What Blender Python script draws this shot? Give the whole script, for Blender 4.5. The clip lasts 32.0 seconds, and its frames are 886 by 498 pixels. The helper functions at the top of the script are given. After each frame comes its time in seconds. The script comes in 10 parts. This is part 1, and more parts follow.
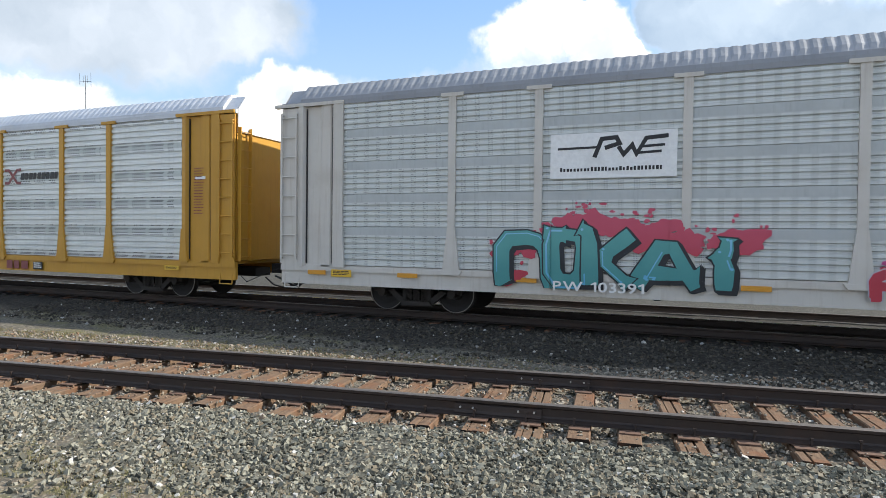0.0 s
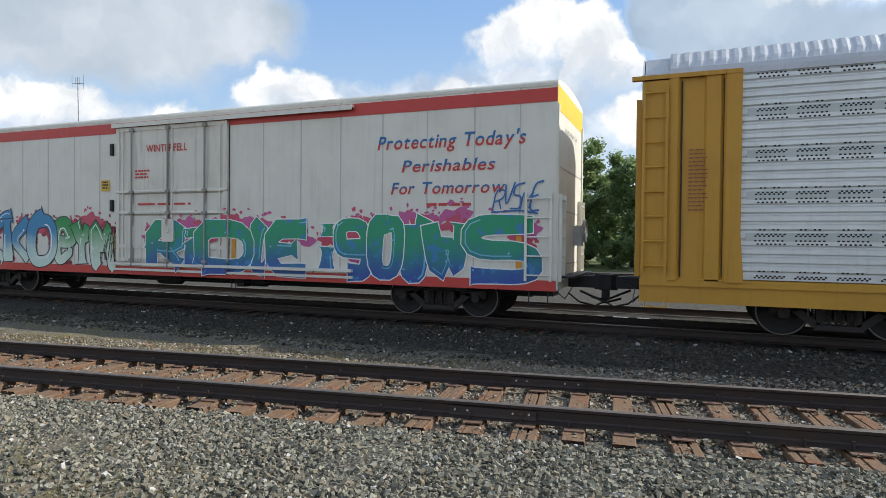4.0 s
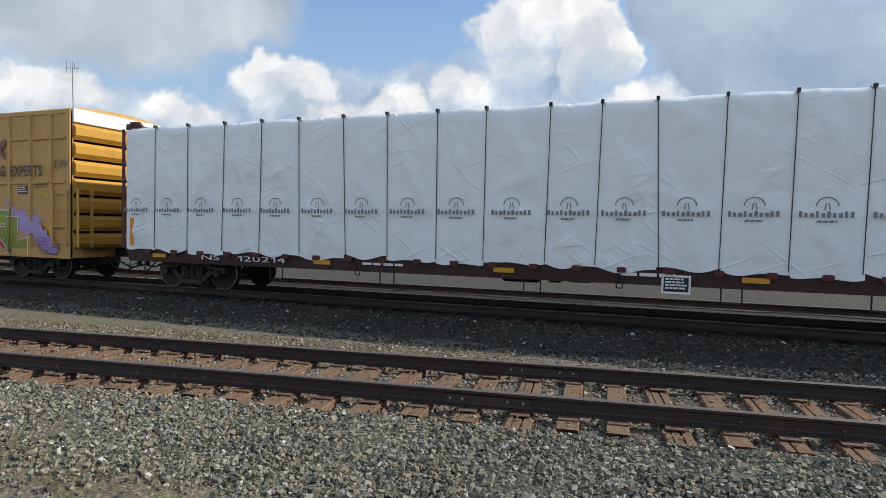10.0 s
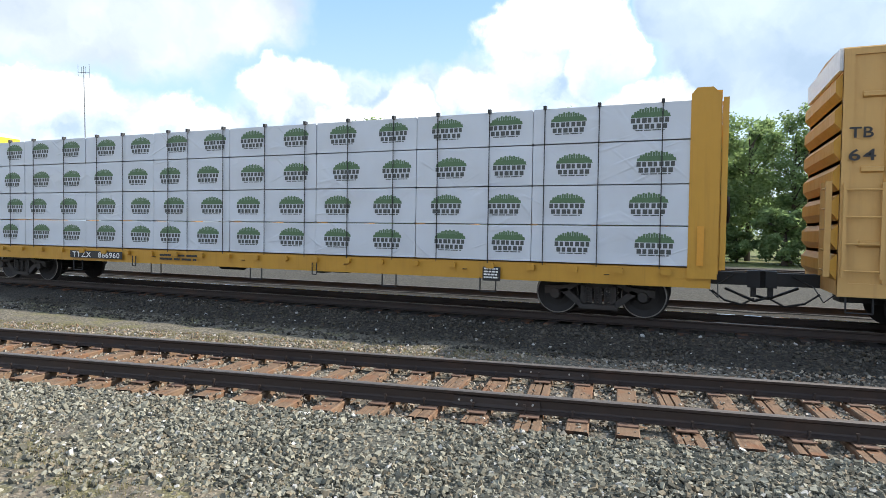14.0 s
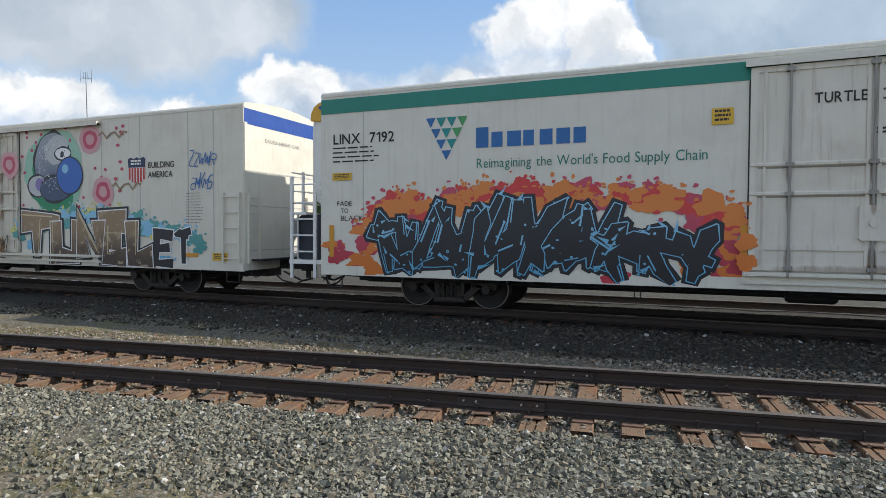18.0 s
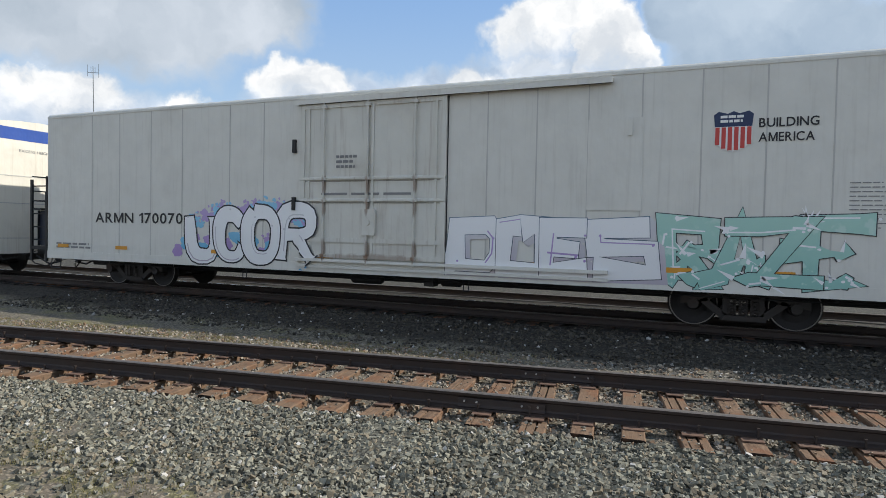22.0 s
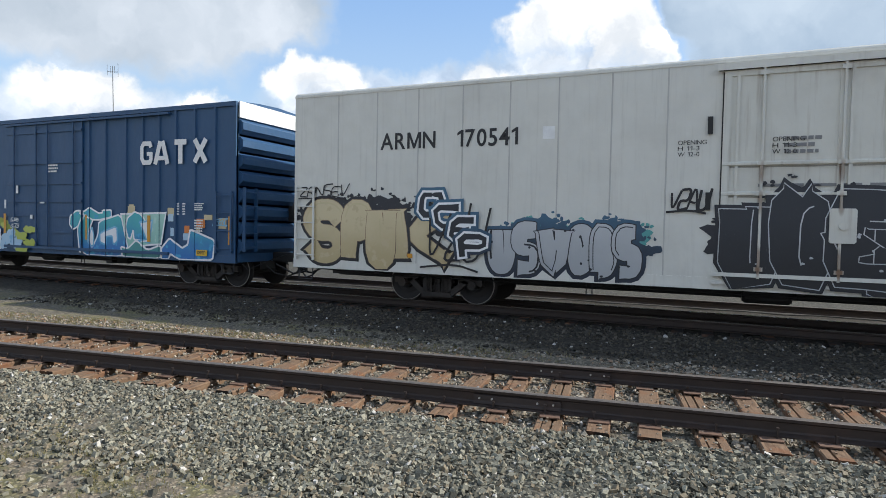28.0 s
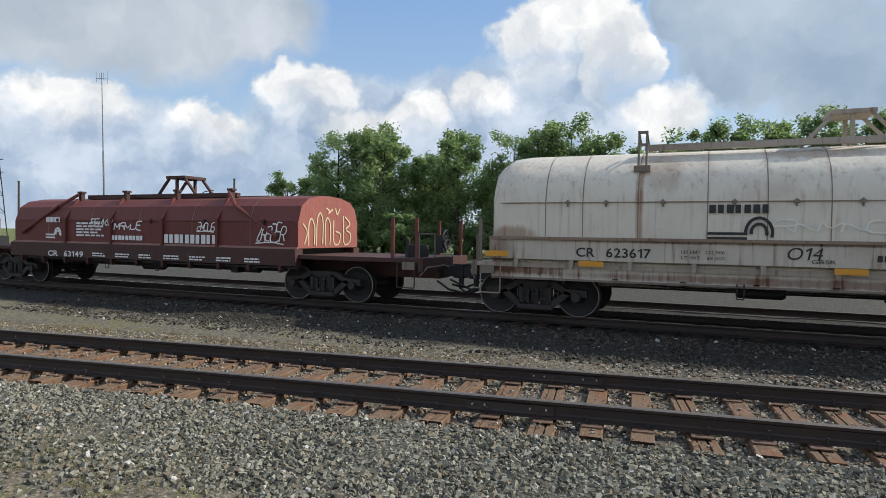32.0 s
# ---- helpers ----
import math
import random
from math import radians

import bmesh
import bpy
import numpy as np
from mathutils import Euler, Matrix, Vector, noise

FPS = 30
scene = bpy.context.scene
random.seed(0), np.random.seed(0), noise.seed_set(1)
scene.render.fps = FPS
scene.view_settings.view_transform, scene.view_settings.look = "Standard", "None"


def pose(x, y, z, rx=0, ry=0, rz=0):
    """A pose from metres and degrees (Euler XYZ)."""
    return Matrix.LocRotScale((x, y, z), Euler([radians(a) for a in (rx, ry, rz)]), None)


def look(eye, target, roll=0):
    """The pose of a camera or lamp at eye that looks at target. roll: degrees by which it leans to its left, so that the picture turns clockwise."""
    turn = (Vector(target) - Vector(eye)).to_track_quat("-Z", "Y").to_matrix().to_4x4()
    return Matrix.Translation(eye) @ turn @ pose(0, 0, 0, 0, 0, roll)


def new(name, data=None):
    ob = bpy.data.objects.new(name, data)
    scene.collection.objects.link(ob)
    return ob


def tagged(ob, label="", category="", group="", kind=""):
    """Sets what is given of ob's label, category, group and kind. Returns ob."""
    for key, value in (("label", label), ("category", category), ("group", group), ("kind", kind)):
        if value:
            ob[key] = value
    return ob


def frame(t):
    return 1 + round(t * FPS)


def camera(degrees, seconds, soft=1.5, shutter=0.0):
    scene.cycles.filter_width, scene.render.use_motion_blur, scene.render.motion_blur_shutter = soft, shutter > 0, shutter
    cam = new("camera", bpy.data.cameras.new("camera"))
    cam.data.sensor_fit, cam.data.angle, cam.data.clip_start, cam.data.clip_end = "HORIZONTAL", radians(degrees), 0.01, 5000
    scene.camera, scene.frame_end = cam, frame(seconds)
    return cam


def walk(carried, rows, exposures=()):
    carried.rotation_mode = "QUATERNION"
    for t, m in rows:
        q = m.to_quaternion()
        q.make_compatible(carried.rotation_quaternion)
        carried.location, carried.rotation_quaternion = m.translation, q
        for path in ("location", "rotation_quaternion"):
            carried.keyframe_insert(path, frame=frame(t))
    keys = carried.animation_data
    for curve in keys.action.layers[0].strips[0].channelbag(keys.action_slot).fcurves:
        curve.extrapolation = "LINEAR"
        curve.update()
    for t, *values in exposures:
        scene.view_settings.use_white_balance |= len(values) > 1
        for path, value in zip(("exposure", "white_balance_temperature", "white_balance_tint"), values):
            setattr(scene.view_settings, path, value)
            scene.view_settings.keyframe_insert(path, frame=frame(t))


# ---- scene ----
from mathutils import geometry

cam = camera(72.0, 32.0, soft=0.8)

# ---- the camera: held by hand at one standpoint, turning a little ----
EYE_Z = 1.754
TURNS = [  # seconds, yaw, pitch, roll in degrees
    (0, 22.11, -1.08, 0.67), (0.5, 22.08, -1.32, 0.61), (1, 22.42, -1.48, 0.57), (1.5, 21.96, -1.43, 0.89),
    (2, 22.05, -1.66, 0.84), (2.5, 21.81, -1.54, 0.94), (3, 21.95, -0.92, 0.59), (3.5, 22.00, -0.81, 0.54),
    (5.5, 19.40, -1.55, 0.83), (6, 19.78, -2.00, 0.95), (6.5, 20.52, -2.18, 1.22), (7, 19.78, -2.36, 1.95),
    (7.5, 19.67, -2.13, 1.01), (8, 19.96, -2.43, 1.02), (8.5, 20.87, -1.91, 1.26), (9, 21.67, -2.80, 0.74),
    (9.5, 21.31, -2.03, 1.29), (10, 21.23, -1.90, 1.03), (10.5, 21.43, -1.90, 1.20), (11, 21.17, -1.89, 1.04),
    (11.5, 21.24, -2.02, 1.32), (12, 21.05, -2.09, 1.20), (12.5, 21.42, -1.85, 1.40), (13, 21.60, -1.63, 1.23),
    (13.5, 22.13, -1.82, 0.82), (15.5, 21.60, -1.21, 0.88), (16, 22.32, -1.03, 0.78), (16.5, 22.28, -0.88, 0.62),
    (17, 22.21, -0.86, 0.48), (17.5, 21.90, -1.56, 0.62), (18, 22.30, -1.63, 0.23), (18.5, 22.35, -1.85, 0.57),
    (19, 22.00, -1.85, 0.76), (19.5, 21.83, -2.65, 0.78), (20, 22.22, -2.54, 0.74), (20.5, 22.45, -2.18, 1.01),
    (21, 22.88, -1.99, 0.93), (21.5, 22.88, -1.85, 0.86), (22, 22.60, -1.63, 1.19), (22.5, 22.43, -2.19, 1.35),
    (23, 22.63, -2.48, 1.30), (23.5, 22.45, -1.93, 1.33), (24, 22.72, -1.22, 1.31), (24.5, 22.50, -1.21, 1.33),
    (25, 22.63, -1.29, 1.26), (25.5, 22.53, -1.54, 1.60), (27.5, 24.10, -1.92, 1.07), (28, 24.03, -1.94, 1.16),
    (28.5, 24.62, -2.26, 1.00), (29, 25.09, -1.88, 0.97), (29.5, 24.81, -1.73, 1.07), (30, 24.74, -1.43, 0.99),
    (30.5, 24.08, -1.19, 0.78), (31, 23.47, -1.59, 0.89), (31.5, 23.27, -1.69, 0.98), (32, 23.27, -1.40, 0.82),
]


def held(yaw, pitch, roll):
    return pose(0, 0, EYE_Z, 90 + pitch, 0, yaw) @ pose(0, 0, 0, 0, 0, roll)


walk(cam, [(t, held(y, p, r)) for t, y, p, r in TURNS],
     exposures=[(0, 0.6), (0.8, 0.4), (1.5, 0.35), (3.5, 0.3), (6, 0.2), (8, 0.35), (9, 0.18), (10, 0.05), (11, -0.03), (11.5, 0.3), (11.9, 1.12), (12.5, 1.2), (13.5, 1.08), (15.5, 0.1), (16.3, 0.14), (17.3, 0.24), (18, 0.22), (20, 0.33), (22, 0.18), (25, 0.16), (28, 0.38), (28.6, 0.75), (29.2, 1.02), (30.0, 1.0), (30.5, 0.2), (31, 0.1), (32, 0.1)])

# ---- daylight: broken cloud, sun low behind the train to the east ----
SUN_AZ, SUN_EL = math.radians(27.5), math.radians(37.0)
sun_way = Vector((math.cos(SUN_AZ) * math.cos(SUN_EL), math.sin(SUN_AZ) * math.cos(SUN_EL), math.sin(SUN_EL)))
sun = new("sun", bpy.data.lights.new("sun", "SUN"))
sun.data.energy, sun.data.angle, sun.data.color = 4.9, math.radians(0.6), (1.0, 0.95, 0.87)
sun.matrix_world = look((0, 0, 60), Vector((0, 0, 60)) - sun_way)


class Graph:
    """Short hand for building node trees."""

    def __init__(self, tree):
        self.tree = tree
        tree.nodes.clear()

    def node(self, kind, inputs=(), operation=None, use_clamp=False, interpolation_type=None, data_type=None, blend_type=None):
        n = self.tree.nodes.new(kind)
        if operation:
            n.operation = operation
        if use_clamp:
            n.use_clamp = True
        if interpolation_type:
            n.interpolation_type = interpolation_type
        if data_type:
            n.data_type = data_type
        if blend_type:
            n.blend_type = blend_type
        for key, value in dict(inputs).items():
            if isinstance(value, bpy.types.NodeSocket):
                self.tree.links.new(value, n.inputs[key])
            else:
                n.inputs[key].default_value = value
        return n

    def math(self, op, a, b=0.0, c=0.0, clamp=False):
        return self.node("ShaderNodeMath", {0: a, 1: b, 2: c}, operation=op, use_clamp=clamp).outputs[0]

    def step(self, value, lo, hi, a=0.0, b=1.0):
        n = self.node("ShaderNodeMapRange", {0: value, 1: lo, 2: hi, 3: a, 4: b}, interpolation_type="SMOOTHSTEP")
        return n.outputs[0]

    def mix(self, factor, a, b, blend="MIX"):
        n = self.node("ShaderNodeMix", {}, data_type="RGBA", blend_type=blend)
        for slot, value in ((0, factor), (6, a), (7, b)):
            if isinstance(value, bpy.types.NodeSocket):
                self.tree.links.new(value, n.inputs[slot])
            elif slot:
                n.inputs[slot].default_value = (*value[:3], 1.0)
            else:
                n.inputs[slot].default_value = value
        return n.outputs[2]

    def noise(self, vector, scale, detail=4.0, rough=0.55, out=0, **more):
        n = self.node("ShaderNodeTexNoise", {"Vector": vector, "Scale": scale, "Detail": detail, "Roughness": rough, **more})
        return n.outputs[out]

    def scaled(self, vector, x, y, z):
        return self.node("ShaderNodeVectorMath", {0: vector, 1: (x, y, z)}, operation="MULTIPLY").outputs[0]


world = bpy.data.worlds.new("sky")
scene.world = world
world.use_nodes = True
g = Graph(world.node_tree)
way = g.node("ShaderNodeTexCoord").outputs["Generated"]
sky_node = g.node("ShaderNodeTexSky")
sky_node.sky_type, sky_node.sun_disc, sky_node.sun_elevation, sky_node.sun_rotation = "NISHITA", False, SUN_EL, math.pi / 2 - SUN_AZ
sky_node.air_density, sky_node.dust_density, sky_node.ozone_density = 1.0, 1.2, 1.2
air = sky_node.outputs[0]
air = g.node("ShaderNodeVectorMath", {0: air, "Scale": 0.15}, operation="SCALE").outputs[0]
rough_way = g.noise(way, 3.2, 6.0, 0.62, out=1)
rough_way = g.node("ShaderNodeVectorMath", {0: rough_way, 1: (0.5, 0.5, 0.5)}, operation="SUBTRACT").outputs[0]
bent = g.node("ShaderNodeVectorMath", {0: g.node("ShaderNodeVectorMath", {0: rough_way, "Scale": 0.13}, operation="SCALE").outputs[0], 1: way}, operation="ADD").outputs[0]
curl = g.node("ShaderNodeVectorMath", {0: g.noise(way, 17.0, 6.0, 0.6, out=1), 1: (0.5, 0.5, 0.5)}, operation="SUBTRACT").outputs[0]
bent = g.node("ShaderNodeVectorMath", {0: g.node("ShaderNodeVectorMath", {0: curl, "Scale": 0.075}, operation="SCALE").outputs[0], 1: bent}, operation="ADD").outputs[0]
bent = g.node("ShaderNodeVectorMath", {0: bent}, operation="NORMALIZE").outputs[0]


def cloud(graph, yaw, up, wide, tall, edge=0.5, sink=0):
    """A cloud bank: 1 inside an ellipse of the sky, 0 outside. Degrees; yaw to the left of +y. With sink its foot melts away."""
    yaw, up = math.radians(yaw), math.radians(up)
    ahead = (-math.sin(yaw) * math.cos(up), math.cos(yaw) * math.cos(up), math.sin(up))
    side, rise = (math.cos(yaw), math.sin(yaw), 0), (math.sin(yaw) * math.sin(up), -math.cos(yaw) * math.sin(up), math.cos(up))
    dots = [graph.node("ShaderNodeVectorMath", {0: bent, 1: v}, operation="DOT_PRODUCT").outputs["Value"] for v in (side, rise, ahead)]
    a = graph.math("DIVIDE", dots[0], math.tan(math.radians(wide)))
    b = graph.math("DIVIDE", dots[1], math.tan(math.radians(tall)))
    r = graph.math("SQRT", graph.math("ADD", graph.math("MULTIPLY", a, a), graph.math("MULTIPLY", b, b)))
    m = graph.step(r, 1.0 - edge / 2, 1.0 + edge / 2, 1.0, 0.0)
    if sink:
        m = graph.math("MULTIPLY", m, graph.step(b, -1.0, 0.25, 0.15, 1.0))
    return graph.math("MULTIPLY", m, graph.math("GREATER_THAN", dots[2], 0.0))


def bank(graph, spots):
    total = None
    for spot in spots:
        m = cloud(graph, *spot)
        total = m if total is None else graph.math("MAXIMUM", total, m)
    return total


white_bank = bank(g, [(12.0, 17.4, 6.2, 3.8, 0.25, 1), (8.2, 15.4, 3.6, 3.4, 0.25, 1), (19.5, 12.6, 3.4, 2.0, 0.5, 1), (26.0, 10.8, 3.4, 2.2, 0.5, 1), (35.5, 12.8, 4.2, 3.3, 0.3, 1), (4.0, 11.5, 4.0, 2.2, 0.6),
                      (31.0, 9.6, 3.6, 2.2, 0.5, 1), (44.5, 9.6, 3.6, 2.2, 0.5, 1), (55.0, 9.8, 4.6, 2.4, 0.5, 1), (-14.0, 20.5, 7.0, 2.4, 0.6)])
low_bank = bank(g, [(24.0, 9.5, 17.0, 5.0, 0.35), (15.0, 12.0, 7.0, 4.5, 0.4), (31.0, 10.0, 6.5, 4.4, 0.4), (52.0, 6.0, 14.0, 5.0, 0.5)])
grey_bank = bank(g, [(57.0, 20.5, 17.0, 8.2, 0.35), (43.0, 20.0, 8.0, 4.6, 0.4), (-16.0, 22.0, 14.0, 4.0, 0.5)])
dark_bank = bank(g, [(-4.0, 16.5, 7.2, 5.2, 0.35), (-13.0, 13.0, 9.0, 5.0, 0.45), (2.2, 19.0, 3.0, 3.0, 0.4)])
fluff = g.noise(bent, 4.5, 6.0, 0.5)
puff = g.noise(bent, 13.0, 6.0, 0.5)
veil = g.noise(g.scaled(way, 1, 1, 2.2), 2.6, 5.0, 0.6)
around = g.step(veil, 0.44, 0.60)
height = g.node("ShaderNodeSeparateXYZ", {0: way}).outputs
ahead_only = g.step(height[1], 0.25, 0.5, 1.0, 0.0)
over = g.step(height[2], 0.45, 0.62)
cover_else = g.math("MULTIPLY", around, g.math("MAXIMUM", ahead_only, over))
low = g.step(height[2], 0.05, 0.20, 0.9, 0.0)
cover = g.math("MAXIMUM", g.math("MAXIMUM", g.math("MAXIMUM", white_bank, grey_bank), dark_bank), g.math("MAXIMUM", g.math("MAXIMUM", cover_else, low), low_bank))
away = g.step(height[1], -0.2, 0.4, 1.0, 0.0)
paint = g.mix(away, (0.52, 0.60, 0.68), (0.80, 0.84, 0.88))
paint = g.mix(low_bank, paint, g.mix(g.step(puff, 0.30, 0.72), (0.31, 0.42, 0.58), (0.64, 0.72, 0.83)))
paint = g.mix(grey_bank, paint, g.mix(g.step(fluff, 0.26, 0.74), (0.36, 0.43, 0.51), (0.67, 0.72, 0.79)))
paint = g.mix(dark_bank, paint, g.mix(g.step(fluff, 0.28, 0.78), (0.26, 0.36, 0.49), (0.54, 0.63, 0.73)))
paint = g.mix(white_bank, paint, g.mix(g.step(puff, 0.28, 0.66), (0.62, 0.66, 0.71), (1.02, 1.01, 0.99)))
blue = g.mix(g.step(height[2], 0.10, 0.45), (0.40, 0.55, 0.73), (0.21, 0.40, 0.74))
sky = g.mix(cover, g.mix(0.65, air, blue), paint)
back = g.node("ShaderNodeBackground", {"Color": sky, "Strength": 1.0})
g.node("ShaderNodeOutputWorld", {"Surface": back.outputs[0]})


# ---- materials ----
def shader(name):
    m = bpy.data.materials.new(name)
    m.use_nodes = True
    graph = Graph(m.node_tree)
    return m, graph


def finish(graph, colour, rough=0.6, metal=0.0, bump=None, depth=0.01, spec=0.5):
    inputs = {"Base Color": colour if isinstance(colour, bpy.types.NodeSocket) else (*colour, 1.0), "Roughness": rough, "Metallic": metal, "Specular IOR Level": spec}
    if bump is not None:
        inputs["Normal"] = graph.node("ShaderNodeBump", {"Height": bump, "Distance": depth, "Strength": 0.6}).outputs[0]
    b = graph.node("ShaderNodeBsdfPrincipled", inputs)
    graph.node("ShaderNodeOutputMaterial", {"Surface": b.outputs[0]})


def place(graph):
    return graph.node("ShaderNodeTexCoord").outputs["Object"]


def painted(name, colour, rough=0.5, dirt=(0.22, 0.18, 0.13), amount=0.35, metal=0.0, streak=1.0, spec=0.4, stains=()):
    """Weathered paint on sheet steel: grime in patches, runs down the side, fine speckle; stains are rust marks (x, z, half width, half height, strength)."""
    m, k = shader(name)
    p = place(k)
    patch = k.step(k.noise(p, 0.7, 5.0, 0.6), 0.48, 0.78)
    runs = k.step(k.noise(k.scaled(p, 7.0, 7.0, 0.35), 1.6, 4.0, 0.6), 0.5, 0.78)
    speck = k.step(k.noise(p, 26.0, 3.0, 0.7), 0.60, 0.78)
    wear = k.math("ADD", k.math("MULTIPLY", patch, 0.5 * amount), k.math("MULTIPLY", runs, 0.55 * amount * streak))
    wear = k.math("ADD", wear, k.math("MULTIPLY", speck, 0.3 * amount), clamp=True)
    if stains:
        blur = k.math("MULTIPLY_ADD", k.noise(k.scaled(p, 4.0, 4.0, 1.0), 1.3, 5.0, 0.65), 1.5, -0.75)
        axes = k.node("ShaderNodeSeparateXYZ", {0: p}).outputs
        for sx, sz, rx, rz, power in stains:
            u = k.math("MULTIPLY", k.math("SUBTRACT", axes[0], sx), 1 / rx)
            v = k.math("MULTIPLY", k.math("SUBTRACT", axes[2], sz), 1 / rz)
            far = k.math("ADD", k.math("ADD", k.math("MULTIPLY", u, u), k.math("MULTIPLY", v, v)), blur)
            wear = k.math("ADD", wear, k.step(far, 1.0, 0.15, 0.0, power), clamp=True)
    tone = k.mix(k.noise(p, 2.3, 3.0), tuple(0.9 * c for c in colour), tuple(min(1, 1.06 * c) for c in colour))
    finish(k, k.mix(wear, tone, dirt), k.math("MULTIPLY_ADD", wear, 0.3, rough), metal, k.noise(k.scaled(p, 1.2, 1, 0.7), 1.6, 3.0), 0.06, spec)
    return m


def sprayed(name, low, high, z0=0.8, z1=2.2, spot=None):
    """Spray paint that fades from one colour below to another above, with cloudy overspray."""
    m, k = shader(name)
    p = place(k)
    z = k.node("ShaderNodeSeparateXYZ", {0: p}).outputs[2]
    z = k.math("MULTIPLY_ADD", k.noise(p, 1.7, 4.0, 0.6), 0.9, k.math("SUBTRACT", z, 0.45))
    c = k.mix(k.step(z, z0, z1), low, high)
    if spot:
        c = k.mix(k.step(k.noise(p, 4.5, 3.0, 0.5), 0.58, 0.66), c, spot)
    grit = k.step(k.noise(p, 30.0, 3.0), 0.62, 0.8, 0.0, 0.25)
    finish(k, k.mix(grit, c, tuple(0.4 * v + 0.15 for v in low)), 0.5)
    return m


def plain(name, colour, rough=0.55, metal=0.0, grain=14.0, change=0.18, depth=0.004, rust=None, spec=0.5):
    m, k = shader(name)
    p = place(k)
    a, b = k.noise(p, grain, 4.0, 0.65), k.noise(p, grain / 9.0, 3.0)
    c = k.mix(a, tuple(max(0, c * (1 - change)) for c in colour), tuple(min(1, c * (1 + change)) for c in colour))
    c = k.mix(k.step(b, 0.5, 0.75, 0.0, 0.5), c, rust or tuple(0.75 * c for c in colour))
    finish(k, c, rough, metal, a, depth, spec)
    return m


WHITE = painted("reefer white paint", (0.69, 0.67, 0.59), 0.45, (0.32, 0.26, 0.18), 0.34)
OFFWHITE = painted("older white paint", (0.67, 0.64, 0.55), 0.5, (0.34, 0.25, 0.15), 0.42)
GREYWHITE = painted("grey white paint", (0.64, 0.63, 0.575), 0.48, (0.30, 0.27, 0.23), 0.34)
COILWHITE = painted("faded cream paint", (0.62, 0.57, 0.475), 0.55, (0.26, 0.15, 0.09), 0.6, streak=1.5, stains=[(3.36, 2.5, 0.16, 1.1, 0.75), (-3.3, 2.4, 0.10, 1.2, 0.6), (-5.9, 1.75, 0.6, 0.25, 0.7), (-0.2, 3.35, 1.2, 0.12, 0.5), (5.2, 1.75, 2.2, 0.22, 0.6), (6.2, 2.0, 0.5, 0.5, 0.6), (-2.9, 3.0, 0.5, 0.5, 0.35), (2.8, 1.78, 1.8, 0.10, 0.4)])
STRIPE_RED = painted("red stripe paint", (0.52, 0.055, 0.045), 0.45, (0.3, 0.12, 0.08), 0.25)
STRIPE_TEAL = painted("teal stripe paint", (0.02, 0.22, 0.17), 0.45, (0.06, 0.16, 0.13), 0.25)
BAND_BLUE = painted("blue band paint", (0.02, 0.07, 0.30), 0.45, (0.1, 0.1, 0.2), 0.2)
BAND_YELLOW = painted("yellow band paint", (0.75, 0.52, 0.03), 0.45, (0.4, 0.3, 0.1), 0.2)
YELLOW = painted("railcar yellow paint", (0.50, 0.26, 0.030), 0.5, (0.20, 0.10, 0.03), 0.35)
BOX_YELLOW = painted("boxcar yellow paint", (0.53, 0.315, 0.105), 0.55, (0.22, 0.13, 0.06), 0.35)
DOOR_BLACK = painted("black door paint", (0.026, 0.032, 0.048), 0.5, (0.050, 0.054, 0.064), 0.45, spec=0.25)
BOX_BLUE = painted("boxcar blue paint", (0.022, 0.073, 0.160), 0.5, (0.055, 0.085, 0.12), 0.45)
SEAM = painted("grimy panel seam", (0.47, 0.46, 0.43), 0.55, (0.25, 0.22, 0.18), 0.5, streak=1.4)
ROD = painted("grimy lock rod and bar shade", (0.30, 0.29, 0.265), 0.55, (0.10, 0.08, 0.06), 0.8, streak=1.2)
COIL_RED = painted("oxide red paint", (0.135, 0.034, 0.028), 0.65, (0.055, 0.028, 0.022), 0.5)
# a darker copy of the maroon, carrying the shade on the sill
SILL_SHADED = painted("maroon sill paint with shade in it", (0.040, 0.018, 0.014), 0.65, (0.02, 0.012, 0.01), 0.5)
MAROON = painted("maroon paint", (0.095, 0.022, 0.018), 0.6, (0.06, 0.03, 0.02), 0.4)
GALV = painted("galvanised steel", (0.64, 0.66, 0.65), 0.42, (0.36, 0.36, 0.33), 0.4, metal=0.45)
GALV_DULL = painted("dull galvanised steel", (0.43, 0.46, 0.48), 0.48, (0.22, 0.23, 0.23), 0.5, metal=0.4)
m, k = shader("perforated galvanised sheet")
PERFORATED = m
p = place(k)
xyz = k.node("ShaderNodeSeparateXYZ", {0: p}).outputs
column = k.step(k.math("SINE", k.math("MULTIPLY", xyz[0], 21.0)), -0.1, 0.7)
hole = k.math("MULTIPLY", k.step(k.math("SINE", k.math("MULTIPLY", xyz[0], 210.0)), 0.0, 0.6), k.step(k.math("SINE", k.math("MULTIPLY", xyz[2], 150.0)), 0.0, 0.6))
tone = k.mix(k.noise(p, 2.0, 4.0, 0.6), (0.47, 0.49, 0.48), (0.64, 0.66, 0.64))
finish(k, k.mix(k.math("MULTIPLY", k.math("MULTIPLY", column, hole), 0.85), tone, (0.04, 0.045, 0.05)), 0.5, 0.3, k.noise(p, 1.5, 3.0), 0.04)
ROOF_GREY = painted("weathered grey roof steel", (0.27, 0.28, 0.30), 0.6, (0.17, 0.17, 0.17), 0.5, metal=0.1)
ROOF_SILVER = painted("silver roof steel", (0.50, 0.52, 0.55), 0.5, (0.3, 0.3, 0.3), 0.4, metal=0.25)
